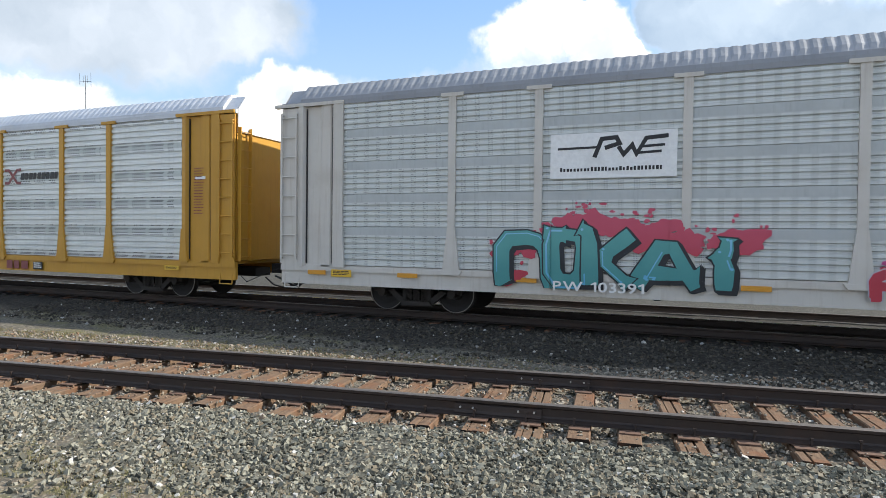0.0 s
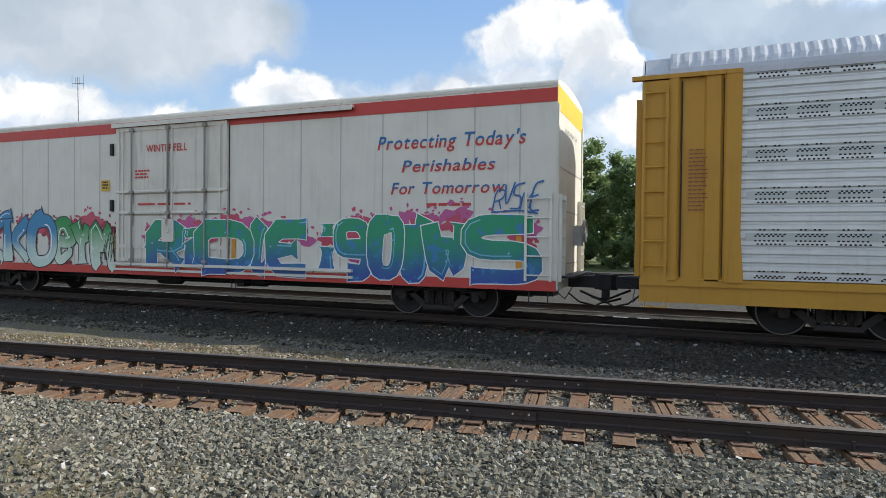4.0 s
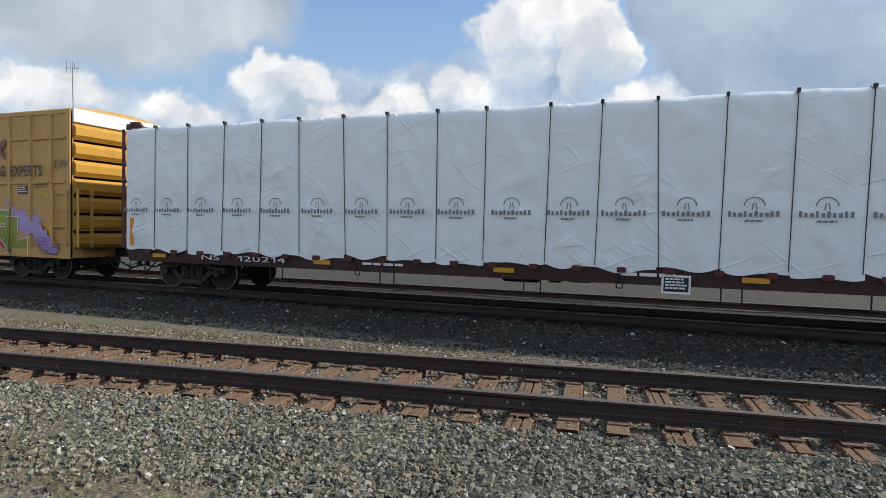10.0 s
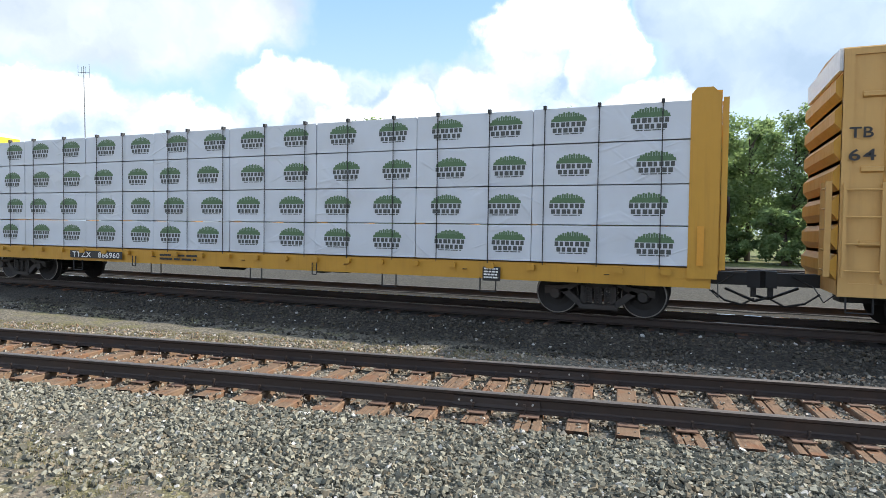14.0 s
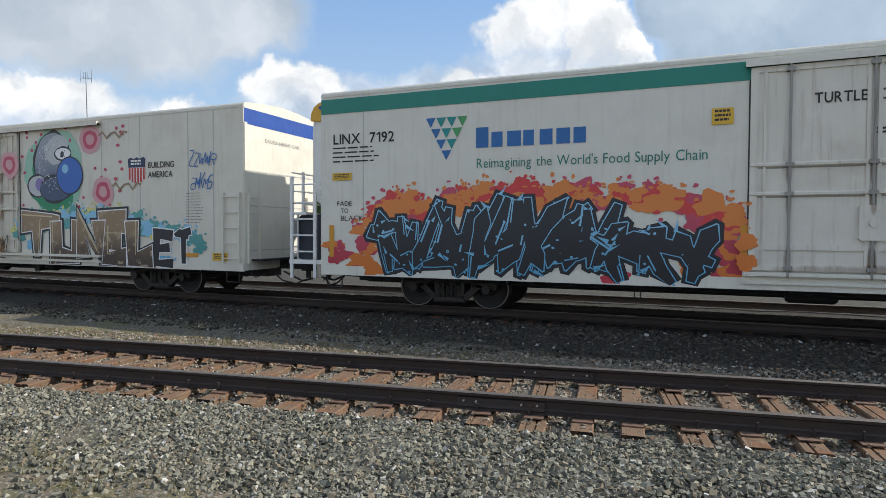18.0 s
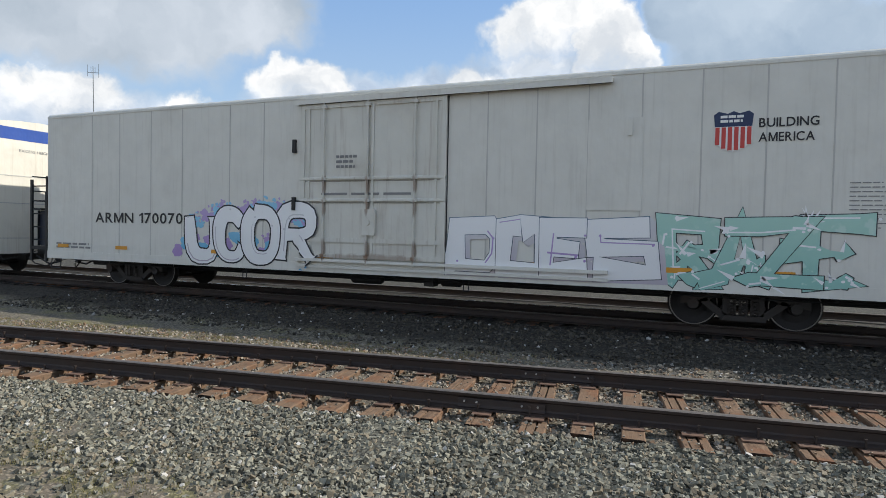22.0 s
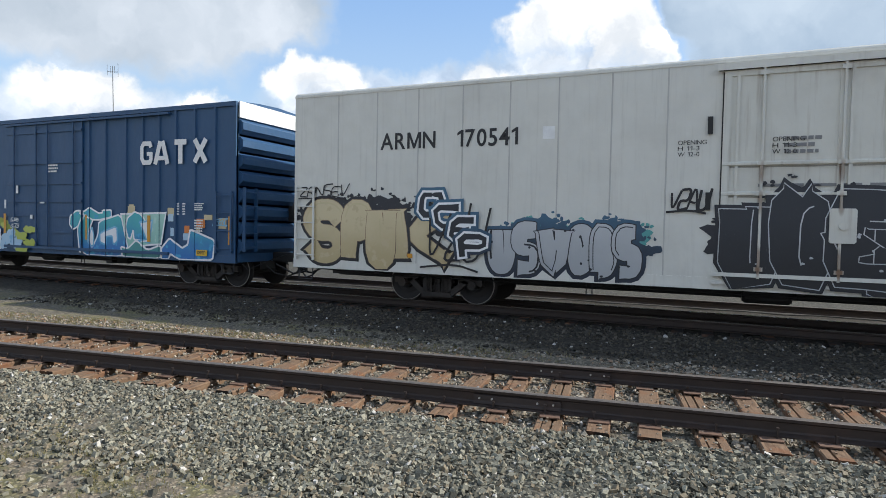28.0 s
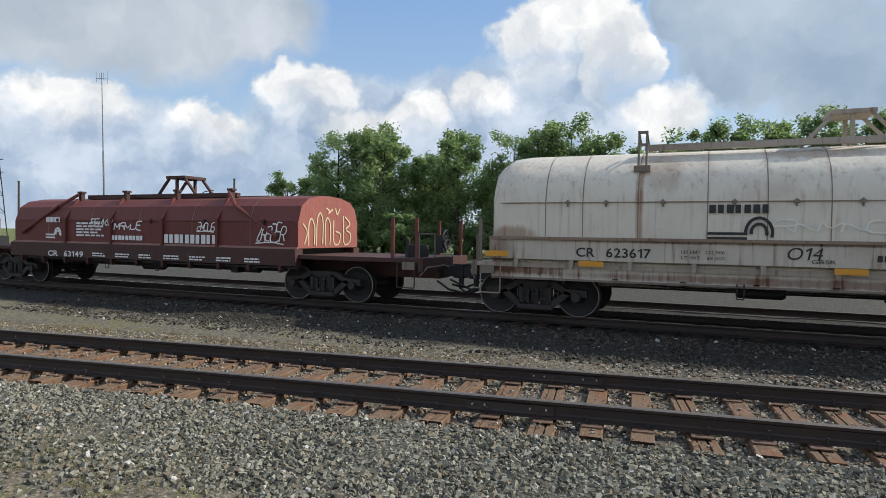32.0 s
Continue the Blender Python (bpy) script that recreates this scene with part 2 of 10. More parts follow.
BAND_STEEL = painted("stained galvanised band", (0.47, 0.50, 0.49), 0.5, (0.27, 0.30, 0.22), 0.75, metal=0.3, streak=0.6)
BAND_GREY = painted("flat grey band", (0.44, 0.46, 0.455), 0.55, (0.25, 0.26, 0.25), 0.6, metal=0.2)
RACK_WHITE = painted("rack end white paint", (0.56, 0.53, 0.48), 0.5, (0.25, 0.18, 0.12), 0.45)
STEEL = plain("grimy truck steel", (0.034, 0.030, 0.028), 0.7, 0.2, rust=(0.05, 0.03, 0.02))
WHEEL = plain("wheel steel", (0.022, 0.020, 0.020), 0.7, 0.3)
RIM = plain("polished wheel rim", (0.24, 0.225, 0.215), 0.45, 0.8)
BLACK = plain("black iron", (0.018, 0.018, 0.019), 0.6, 0.2)
RAIL = plain("dark rail web", (0.032, 0.022, 0.018), 0.62, 0.3, rust=(0.07, 0.035, 0.022))
RAILTOP = plain("worn rail head", (0.17, 0.145, 0.125), 0.5, 0.6, grain=20)
# far rail head: glints at tie pitch are painted on as bright dashes
m, k = shader("rail head with painted glints between the ties")
RAIL_GLINT = m
bay = k.math("FRACT", k.math("MULTIPLY", k.node("ShaderNodeSeparateXYZ", {0: place(k)}).outputs[0], 1 / 0.53))
bay = k.math("MULTIPLY", k.step(bay, 0.10, 0.16), k.step(bay, 0.80, 0.74))
finish(k, k.mix(bay, (0.05, 0.04, 0.035), (0.80, 0.78, 0.74)), k.math("MULTIPLY_ADD", bay, -0.45, 0.6), 0.85)
PLATE = plain("rusty tie plate", (0.10, 0.058, 0.038), 0.85, 0.0, rust=(0.15, 0.08, 0.05))
MAST = plain("grey mast steel", (0.16, 0.17, 0.18), 0.5, 0.3)
BOLT = plain("bright bolt head", (0.40, 0.37, 0.33), 0.5, 0.1)
INK = plain("black lettering", (0.012, 0.012, 0.014), 0.5)
INK_WHITE = plain("white lettering", (0.72, 0.72, 0.70), 0.5)
INK_RED = plain("red lettering", (0.50, 0.05, 0.04), 0.5)
INK_BLUE = plain("blue lettering", (0.02, 0.13, 0.36), 0.5)
INK_GREEN = plain("green lettering", (0.02, 0.18, 0.15), 0.5)
m, k = shader("slogan paint, blue above and red below")
SLOGAN = m
z = k.node("ShaderNodeSeparateXYZ", {0: place(k)}).outputs[2]
low = None
for foot in (3.78, 3.26, 2.77):
    band = k.math("MULTIPLY", k.step(z, foot - 0.12, foot - 0.11), k.step(z, foot + 0.16, foot + 0.09))
    low = band if low is None else k.math("MAXIMUM", low, band)
finish(k, k.mix(low, (0.015, 0.13, 0.33), (0.50, 0.045, 0.04)), 0.5)
INK_TEAL = plain("teal lettering", (0.01, 0.25, 0.24), 0.5)
INK_LEAF = plain("leaf green lettering", (0.06, 0.30, 0.10), 0.5)
INK_GREY = plain("faded lettering", (0.20, 0.20, 0.20), 0.6)
INK_NAVY = plain("navy lettering", (0.012, 0.028, 0.085), 0.5)
INK_MAROON = plain("maroon lettering", (0.20, 0.045, 0.045), 0.5)
REFLECT = plain("amber reflector strip", (0.60, 0.27, 0.02), 0.4, change=0.1)
STICKER = plain("yellow sticker", (0.66, 0.40, 0.03), 0.5)
PLACARD_WHITE = plain("white placard", (0.75, 0.75, 0.74), 0.5)
WRAP_STRAP = plain("black band", (0.012, 0.012, 0.013), 0.5)
UNIT_ORANGE = plain("amber unit panel", (0.66, 0.36, 0.02), 0.4)
UNIT_WHITE = plain("white unit panel", (0.72, 0.72, 0.70), 0.4)
NAVY = plain("navy platform paint", (0.012, 0.018, 0.035), 0.5)


def wrapped(name, colour):
    """Woven plastic lumber wrap: soft creases, slack folds and a faint sheen."""
    m, k = shader(name)
    p = place(k)
    fold = k.noise(k.scaled(p, 0.8, 1.0, 1.2), 0.9, 2.0, 0.4, Distortion=0.3)
    fine = k.noise(k.scaled(p, 1.6, 1.0, 0.9), 2.0, 3.0, 0.5)
    h = k.math("ADD", fold, k.math("MULTIPLY", fine, 0.05))
    # long pulled creases in two slants
    for a, b in ((0.8, 0.45), (-0.5, 0.7)):
        axes = k.node("ShaderNodeSeparateXYZ", {0: p}).outputs
        slant = k.node("ShaderNodeCombineXYZ", {0: k.math("ADD", k.math("MULTIPLY", axes[0], a), k.math("MULTIPLY", axes[2], 2.2 * b)), 1: 0.0, 2: k.math("SUBTRACT", k.math("MULTIPLY", axes[0], 0.35 * b), k.math("MULTIPLY", axes[2], 0.35 * a))}).outputs[0]
        n = k.noise(slant, 1.5, 1.0, 0.4)
        ridge = k.step(k.math("ABSOLUTE", k.math("SUBTRACT", n, 0.5)), 0.0, 0.045, 1.0, 0.0)
        where = k.step(k.noise(p, 0.55 + 0.2 * b, 2.0), 0.46, 0.62)
        h = k.math("ADD", h, k.math("MULTIPLY", k.math("MULTIPLY", ridge, where), 0.10))
    finish(k, k.mix(fine, tuple(0.90 * c for c in colour), colour), 0.45, 0.0, h, 0.16)
    return m


WRAP = wrapped("white lumber wrap", (0.84, 0.87, 0.88))
WRAP_PRINT = wrapped("printed lumber wrap", (0.57, 0.60, 0.64))


def timber(name, colour, pale):
    m, k = shader(name)
    p = place(k)
    r = k.node("ShaderNodeObjectInfo").outputs["Random"]
    p = k.node("ShaderNodeVectorMath", {0: p, 1: k.node("ShaderNodeCombineXYZ", {0: k.math("MULTIPLY", r, 40.0)}).outputs[0]}, operation="ADD").outputs[0]
    grain = k.noise(k.scaled(p, 26.0, 3.2, 9.0), 1.0, 6.0, 0.72, Distortion=0.6)
    c = k.mix(k.step(grain, 0.25, 0.8, 0.15, 0.85), colour, pale)
    c = k.mix(k.step(k.noise(p, 9.0, 4.0, 0.7), 0.52, 0.66, 0.0, 0.55), c, tuple(0.45 * v for v in colour))
    c = k.mix(k.step(r, 0.2, 1.0, 0.0, 0.75), c, tuple(0.6 * v for v in pale))
    c = k.mix(k.step(k.noise(p, 3.0, 3.0), 0.48, 0.68, 0.0, 0.7), c, (0.165, 0.075, 0.038))
    finish(k, c, 0.85, 0.0, grain, 0.012, 0.2)
    return m


TIE = timber("weathered tie timber", (0.064, 0.038, 0.025), (0.25, 0.165, 0.105))
# tie ends: near-black, the shade on them is put into the colour
TIE_END = timber("creosoted end grain with shade added", (0.012, 0.009, 0.007), (0.03, 0.022, 0.016))
TIE_DARK = timber("dark tie timber", (0.020, 0.018, 0.017), (0.045, 0.04, 0.036))


def rocky(name, dark, pale, warm):
    m, k = shader(name)
    r = k.node("ShaderNodeNewGeometry").outputs["Random Per Island"]
    p = place(k)
    c = k.mix(r, dark, pale)
    c = k.mix(k.step(k.math("FRACT", k.math("MULTIPLY", r, 7.31)), 0.72, 0.86, 0.0, 0.75), c, warm)
    c = k.mix(k.step(k.math("FRACT", k.math("MULTIPLY", r, 13.7)), 0.965, 0.985, 0.0, 0.75), c, (0.58, 0.56, 0.52))
    n = k.noise(p, 60.0, 3.0)
    c = k.mix(n, k.mix(0.35, c, (0.02, 0.02, 0.02)), c)
    finish(k, c, 0.85, 0.0, n, 0.006, 0.25)
    return m


STONE = rocky("grey ballast stone", (0.042, 0.041, 0.031), (0.335, 0.318, 0.245), (0.22, 0.175, 0.115))
STONE_WARM = rocky("dusty ballast stone", (0.12, 0.10, 0.075), (0.40, 0.35, 0.275), (0.27, 0.16, 0.09))
STONE_DARK = rocky("dark ballast stone", (0.023, 0.020, 0.015), (0.105, 0.094, 0.076), (0.09, 0.075, 0.05))
LAWN = plain("mown grass", (0.15, 0.20, 0.055), 0.9, grain=3.0, change=0.35, depth=0.05)

# ground: one sheet whose surface changes from bank to bank
TURN, NEAR_Y, CENTRE_Y = 0.1344, 6.399, 14.01
m, k = shader("ballast, dirt and grass ground")
GROUND = m
p = place(k)
xyz = k.node("ShaderNodeSeparateXYZ", {0: p}).outputs
across = k.math("ADD", k.math("MULTIPLY", xyz[0], -math.sin(TURN)), k.math("MULTIPLY", k.math("SUBTRACT", xyz[1], NEAR_Y), math.cos(TURN)))
wob = k.math("MULTIPLY_ADD", k.noise(p, 0.8, 5.0, 0.65), 1.2, -0.6)
across = k.math("ADD", across, k.math("MULTIPLY", wob, 0.8))
deep = k.math("ADD", xyz[1], wob)
cell = k.node("ShaderNodeTexVoronoi", {"Vector": p, "Scale": 24.0, "Randomness": 1.0})
stone = k.node("ShaderNodeSeparateColor", {0: cell.outputs["Color"]}).outputs[0]
pit = k.step(cell.outputs["Distance"], 0.15, 0.6, 1.0, 0.25)
grain = k.noise(p, 55.0, 4.0, 0.7)
grey = k.mix(stone, (0.050, 0.048, 0.038), (0.22, 0.21, 0.165))
tan = k.mix(stone, (0.10, 0.088, 0.064), (0.29, 0.255, 0.195))
dark_bed = k.mix(stone, (0.018, 0.0155, 0.012), (0.078, 0.069, 0.055))
soil = k.mix(grain, (0.15, 0.12, 0.085), (0.34, 0.285, 0.21))
blade = k.mix(grain, (0.13, 0.118, 0.058), (0.29, 0.26, 0.14))
base = k.mix(k.step(k.noise(p, 0.9, 5.0, 0.65), 0.52, 0.64, 0.0, 0.6), grey, soil)
base = k.mix(k.step(across, -0.9, -0.4), base, grey)
base = k.mix(k.step(across, -0.45, 0.0), base, tan)
weeds = k.math("MULTIPLY", k.step(k.noise(p, 1.4, 4.0, 0.6), 0.46, 0.62), k.step(xyz[0], -3.0, -7.0))
base = k.mix(k.math("MULTIPLY", weeds, k.step(across, 2.1, 2.5)), base, blade)
# darker stone colour on the strip along the main track
base = k.mix(k.step(k.math("MULTIPLY_ADD", xyz[0], 0.045, k.math("ADD", deep, 0.0)), 9.9, 10.6), base, dark_bed)
base = k.mix(k.step(deep, 17.2, 17.9), base, k.mix(0.55, k.mix(0.35, grey, tan), (0.03, 0.03, 0.028)))
base = k.mix(k.step(deep, 40.0, 43.0), base, k.mix(k.step(k.noise(p, 0.25, 4.0), 0.35, 0.6), (0.22, 0.21, 0.09), (0.15, 0.20, 0.05)))
corner = k.math("ADD", xyz[1], k.math("MULTIPLY", k.math("MAXIMUM", k.math("ADD", xyz[0], 3.0), 0.0), 0.5))
corner = k.math("MULTIPLY_ADD", wob, 0.6, corner)
spot = k.math("MULTIPLY", k.step(corner, 4.6, 3.9), k.step(k.noise(p, 2.4, 4.0, 0.65), 0.32, 0.5))
base = k.mix(spot, base, k.mix(k.step(k.noise(p, 4.0, 4.0), 0.45, 0.6), soil, blade))
# hollows between stones darkened, their shade put into the colour
base = k.mix(pit, k.mix(0.65, base, (0.01, 0.01, 0.01)), base)
relief = k.math("ADD", k.math("MULTIPLY", pit, 0.6), k.math("MULTIPLY", grain, 0.4))
finish(k, base, 0.9, 0.0, relief, 0.03, 0.2)


def leafy(name, dark, pale, through_leaf=(0.42, 0.55, 0.20)):
    m, k = shader(name)
    r = k.node("ShaderNodeNewGeometry").outputs["Random Per Island"]
    o = k.node("ShaderNodeObjectInfo").outputs["Random"]
    c = k.mix(r, dark, pale)
    c = k.mix(k.math("MULTIPLY", o, 0.5), c, tuple(0.75 * v for v in dark))
    d = k.node("ShaderNodeBsdfDiffuse", {"Color": c, "Roughness": 0.5})
    t = k.node("ShaderNodeBsdfTranslucent", {"Color": k.mix(0.45, c, through_leaf)})
    s = k.node("ShaderNodeMixShader", {0: 0.55, 1: d.outputs[0], 2: t.outputs[0]})
    k.node("ShaderNodeOutputMaterial", {"Surface": s.outputs[0]})
    return m


LEAF = leafy("leaves in summer", (0.11, 0.17, 0.08), (0.31, 0.41, 0.20))
BARK = plain("grey brown bark", (0.07, 0.055, 0.042), 0.9)
GRASS = leafy("dry grass and weeds", (0.15, 0.14, 0.06), (0.36, 0.31, 0.17), (0.40, 0.36, 0.19))


# ---- shapes ----
class Shape:
    """Collects corners and faces of one mesh; every face may name its own material slot."""

    def __init__(self):
        self.v, self.f, self.s = [], [], []

    def add(self, verts, faces, slot=0):
        n = len(self.v)
        self.v.extend(verts)
        self.f.extend([tuple(i + n for i in f) for f in faces])
        self.s.extend([slot] * len(faces))
        return self

    def box(self, x0, x1, y0, y1, z0, z1, slot=0, c=0.0):
        if c:
            p = [(x0 + c, z0), (x1 - c, z0), (x1, z0 + c), (x1, z1 - c), (x1 - c, z1), (x0 + c, z1), (x0, z1 - c), (x0, z0 + c)]
            return self.prism(p, "y", y0, y1, slot)
        v = [(x, y, z) for x in (x0, x1) for y in (y0, y1) for z in (z0, z1)]
        return self.add(v, [(0, 1, 3, 2), (4, 6, 7, 5), (0, 4, 5, 1), (2, 3, 7, 6), (0, 2, 6, 4), (1, 5, 7, 3)], slot)

    def prism(self, outline, axis, lo, hi, slot=0):
        """A closed outline drawn out along an axis. x: outline is (y, z); y: (x, z); z: (x, y)."""
        lay = {"x": lambda a, b, c: (c, a, b), "y": lambda a, b, c: (a, c, b), "z": lambda a, b, c: (a, b, c)}[axis]
        n = len(outline)
        v = [lay(a, b, c) for c in (lo, hi) for a, b in outline]
        f = [tuple(range(n)), tuple(range(2 * n - 1, n - 1, -1))] + [(i, i + n, (i + 1) % n + n, (i + 1) % n) for i in range(n)]
        return self.add(v, f, slot)

    def tube(self, a, b, r, n=8, slot=0, r2=None):
        a, b = Vector(a), Vector(b)
        t = (b - a).normalized()
        u = t.orthogonal().normalized()
        w = t.cross(u)
        r2 = r if r2 is None else r2
        ring = [(math.cos(2 * math.pi * i / n), math.sin(2 * math.pi * i / n)) for i in range(n)]
        v = [tuple(q + k * (c * u + s * w)) for q, k in ((a, r), (b, r2)) for c, s in ring]
        f = [(i, (i + 1) % n, (i + 1) % n + n, i + n) for i in range(n)] + [tuple(range(n - 1, -1, -1)), tuple(range(n, 2 * n))]
        return self.add(v, f, slot)

    def path(self, points, r, n=6, slot=0):
        for a, b in zip(points, points[1:]):
            self.tube(a, b, r, n, slot)
        return self

    def turned(self, profile, axis, centre, n=24, slot=0):
        """A profile of (along, radius) turned about an axis through centre."""
        lay = {"y": lambda a, c, s: (c, a, s), "x": lambda a, c, s: (a, c, s), "z": lambda a, c, s: (c, s, a)}[axis]
        m = len(profile)
        v = [tuple(q + o for q, o in zip(lay(a, r * math.cos(2 * math.pi * i / n), r * math.sin(2 * math.pi * i / n)), centre)) for i in range(n) for a, r in profile]
        f = [(i * m + j, ((i + 1) % n) * m + j, ((i + 1) % n) * m + j + 1, i * m + j + 1) for i in range(n) for j in range(m - 1)]
        return self.add(v, f, slot)

    def mesh(self, name, materials):
        me = bpy.data.meshes.new(name)
        me.from_pydata(self.v, [], self.f)
        for mt in materials:
            me.materials.append(mt)
        if any(self.s):
            me.polygons.foreach_set("material_index", self.s)
        b = bmesh.new()
        b.from_mesh(me)
        bmesh.ops.recalc_face_normals(b, faces=b.faces)
        b.to_mesh(me)
        b.free()
        return me


def listed(materials):
    return list(materials) if isinstance(materials, (list, tuple)) else [materials]


def part(name, shape, materials, parent, label=""):
    """Links a shape, or a finished mesh, as one part under a thing or part."""
    me = shape if isinstance(shape, bpy.types.Mesh) else shape.mesh(name, listed(materials))
    ob = new(name, me)
    ob.parent = parent
    return tagged(ob, label)


def thing(name, label, category, at=None, group="", kind=""):
    ob = new(name)
    if at is not None:
        ob.matrix_basis = at
    return tagged(ob, label, category, group, kind)


def solid(name, shape, materials, label, category, group="", kind="", at=None):
    ob = new(name, shape.mesh(name, listed(materials)))
    if at is not None:
        ob.matrix_basis = at
    return tagged(ob, label, category, group, kind)


rnd = random.Random(7)

# ---- ground ----
NEAR = Matrix.Translation((0, NEAR_Y, 0)) @ Matrix.Rotation(TURN, 4, "Z")  # near track: x along it, y across from the nearer rail


def ground_height(x, y):
    """Level of the ballast and soil."""
    a = -x * math.sin(TURN) + (y - NEAR_Y) * math.cos(TURN)
    z = -0.222
    z -= 0.10 * min(1.0, max(0.0, (-0.55 - a) / 1.0)) + 0.10 * min(1.0, max(0.0, (-1.6 - a) / 3.0))
    z += 0.004 * max(0.0, min(1.0, (a - 0.05) / 0.2, (1.5 - a) / 0.2)) - 0.006 * max(0.0, min(1.0, (a + 0.48) / 0.1, (0.05 - a) / 0.1)) + 0.042 * max(0.0, min(1.0, (a + 1.6) / 0.5, (-0.44 - a) / 0.06))
    if a > 2.0:
        z -= 0.10 * min(1.0, (a - 2.0) / 0.6) * min(1.0, max(0.0, (11.9 - y) / 0.8))
    return z


xs = sorted({round(v, 3) for v in [-2500, -900, -400, -200, -100, -60, -40, -30] + list(np.arange(-24, 10.01, 0.25)) + [12, 15, 20, 30, 50, 100, 200, 400, 900, 2500]})
ys = sorted({round(v, 3) for v in [-2500, -600, -150, -40, -10, -3] + list(np.arange(0, 18.01, 0.25)) + [20, 24, 30, 40, 60, 100, 200, 500, 1200, 2500]})
s = Shape()
s.v = [(x, y, ground_height(x, y) + 0.03 * noise.noise((x * 1.3, y * 1.3, 0)) * (abs(x) < 25 and 0 < y < 18)) for y in ys for x in xs]
s.f = [(j * len(xs) + i, j * len(xs) + i + 1, (j + 1) * len(xs) + i + 1, (j + 1) * len(xs) + i) for j in range(len(ys) - 1) for i in range(len(xs) - 1)]
s.s = [0] * len(s.f)
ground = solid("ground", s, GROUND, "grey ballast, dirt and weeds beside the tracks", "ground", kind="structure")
for poly in ground.data.polygons:
    poly.use_smooth = True


# ---- tracks ----
RAIL_OUT = [(-0.070, 0.0), (0.070, 0.0), (0.070, 0.012), (0.018, 0.032), (0.010, 0.05), (0.010, 0.125), (0.034, 0.140), (0.036, 0.168), (0.026, 0.178),
            (-0.026, 0.178), (-0.036, 0.168), (-0.034, 0.140), (-0.010, 0.125), (-0.010, 0.05), (-0.018, 0.032), (-0.070, 0.012)]


def rail_shape(x0, x1, y, top):
    r = Shape()
    n = len(RAIL_OUT)
    r.prism([(y + a, top - 0.178 + b) for a, b in RAIL_OUT], "x", x0, x1)
    r.s[2 + 8] = 1
    r.s[2 + 7] = r.s[2 + 9] = 1
    return r


near_track = thing("near_track", "rusty jointed track on weathered wooden ties in grey ballast", "railway track", NEAR, kind="structure")
TOP = 0.050  # height of the near rail heads
for y in (0.0, 1.505):
    part("rail", rail_shape(-70, 45, y, TOP), [RAIL, RAILTOP], near_track, "dark rusty rail with a worn pale head")
for y, u in ((0.0, -1.87), (1.505, -1.405)):
    for side in (-1, 1):
        q = Shape().prism([(y + side * 0.014, TOP - 0.135), (y + side * 0.052, TOP - 0.150), (y + side * 0.040, TOP - 0.118), (y + side * 0.034, TOP - 0.062), (y + side * 0.014, TOP - 0.052)], "x", u - 0.46, u + 0.46)
        bar = part("joint_bar", q, RAIL, near_track)
        for off in (-0.395, -0.26, 0.22, 0.385):
            yb = y + side * 0.036
            part("bolt", Shape().tube((u + off, yb, TOP - 0.092), (u + off, yb + side * 0.026, TOP - 0.092), 0.011, 6), BOLT if side < 0 else RAIL, bar)

# ties, plates and spikes of the near track
TIE_TOP = TOP - 0.178 - 0.016
tie_meshes = []
for i in range(4):
    q = Shape()
    w, z0 = 0.112 + 0.006 * i, -0.17
    y0, y1 = -0.46 - 0.03 * (i % 2), 2.05 + 0.02 * (i // 2)
    notch = [(-w, z0), (w, z0), (w, -0.012), (w - 0.012, 0.0)]
    if i in (1, 3):
        c = 0.03 * (i - 2)
        notch += [(c + 0.014, 0.0), (c + 0.004, -0.06), (c - 0.010, 0.0)]
    if i in (2, 3):
        notch += [(-0.055, -0.002), (-0.06, -0.03), (-0.068, -0.004)]
    notch += [(-w + 0.012, 0.0), (-w, -0.012)]
    q.prism(notch, "y", y0, y1)
    q.s[0] = q.s[1] = 1
    tie_meshes.append(q.mesh("tie", [TIE, TIE_END]))
plate_mesh = Shape().prism([(-0.10, 0.0), (0.10, 0.0), (0.10, 0.012), (-0.10, 0.012)], "y", -0.18, 0.18).mesh("tie_plate", [PLATE])
q = Shape()
q.box(-0.008, 0.008, -0.008, 0.008, -0.02, 0.062).box(-0.014, 0.014, -0.018, 0.012, 0.052, 0.066)
spike_mesh = q.mesh("spike", [RAIL])
near_ties = thing("track_ties", "weathered brown wooden ties with rusty plates and spikes", "railway ties", NEAR, kind="structure")
u = -31.0
ties = []
while u < 10.5:
    k_ = rnd.randrange(4)
    ob = part("tie", tie_meshes[k_], None, near_ties)
    ob.matrix_basis = pose(u, rnd.uniform(-0.05, 0.05), TIE_TOP - rnd.uniform(0.0, 0.018), 0, rnd.uniform(-1, 1), rnd.uniform(-2.0, 2.0))
    ties.append((u, ob))
    u += 0.515 + rnd.uniform(-0.035, 0.035)
for u, ob in ties:
    inv = ob.matrix_basis.inverted()
    for y in (0.0, 1.505):
        pl = part("tie_plate", plate_mesh, None, ob)
        pl.matrix_basis = inv @ pose(u, y, TIE_TOP + 0.001)
        if -16 < u < 7:
            for side in (-1, 1):
                off = rnd.choice((-0.055, 0.055))
                sp = part("spike", spike_mesh, None, ob)
                sp.matrix_basis = inv @ pose(u + off, y + side * 0.088, TIE_TOP + 0.004 + rnd.uniform(0, 0.02), rnd.uniform(-5, 5), rnd.uniform(-4, 4), 180 if side < 0 else 0)
                sp.scale = (1, 1, rnd.uniform(0.9, 1.5))

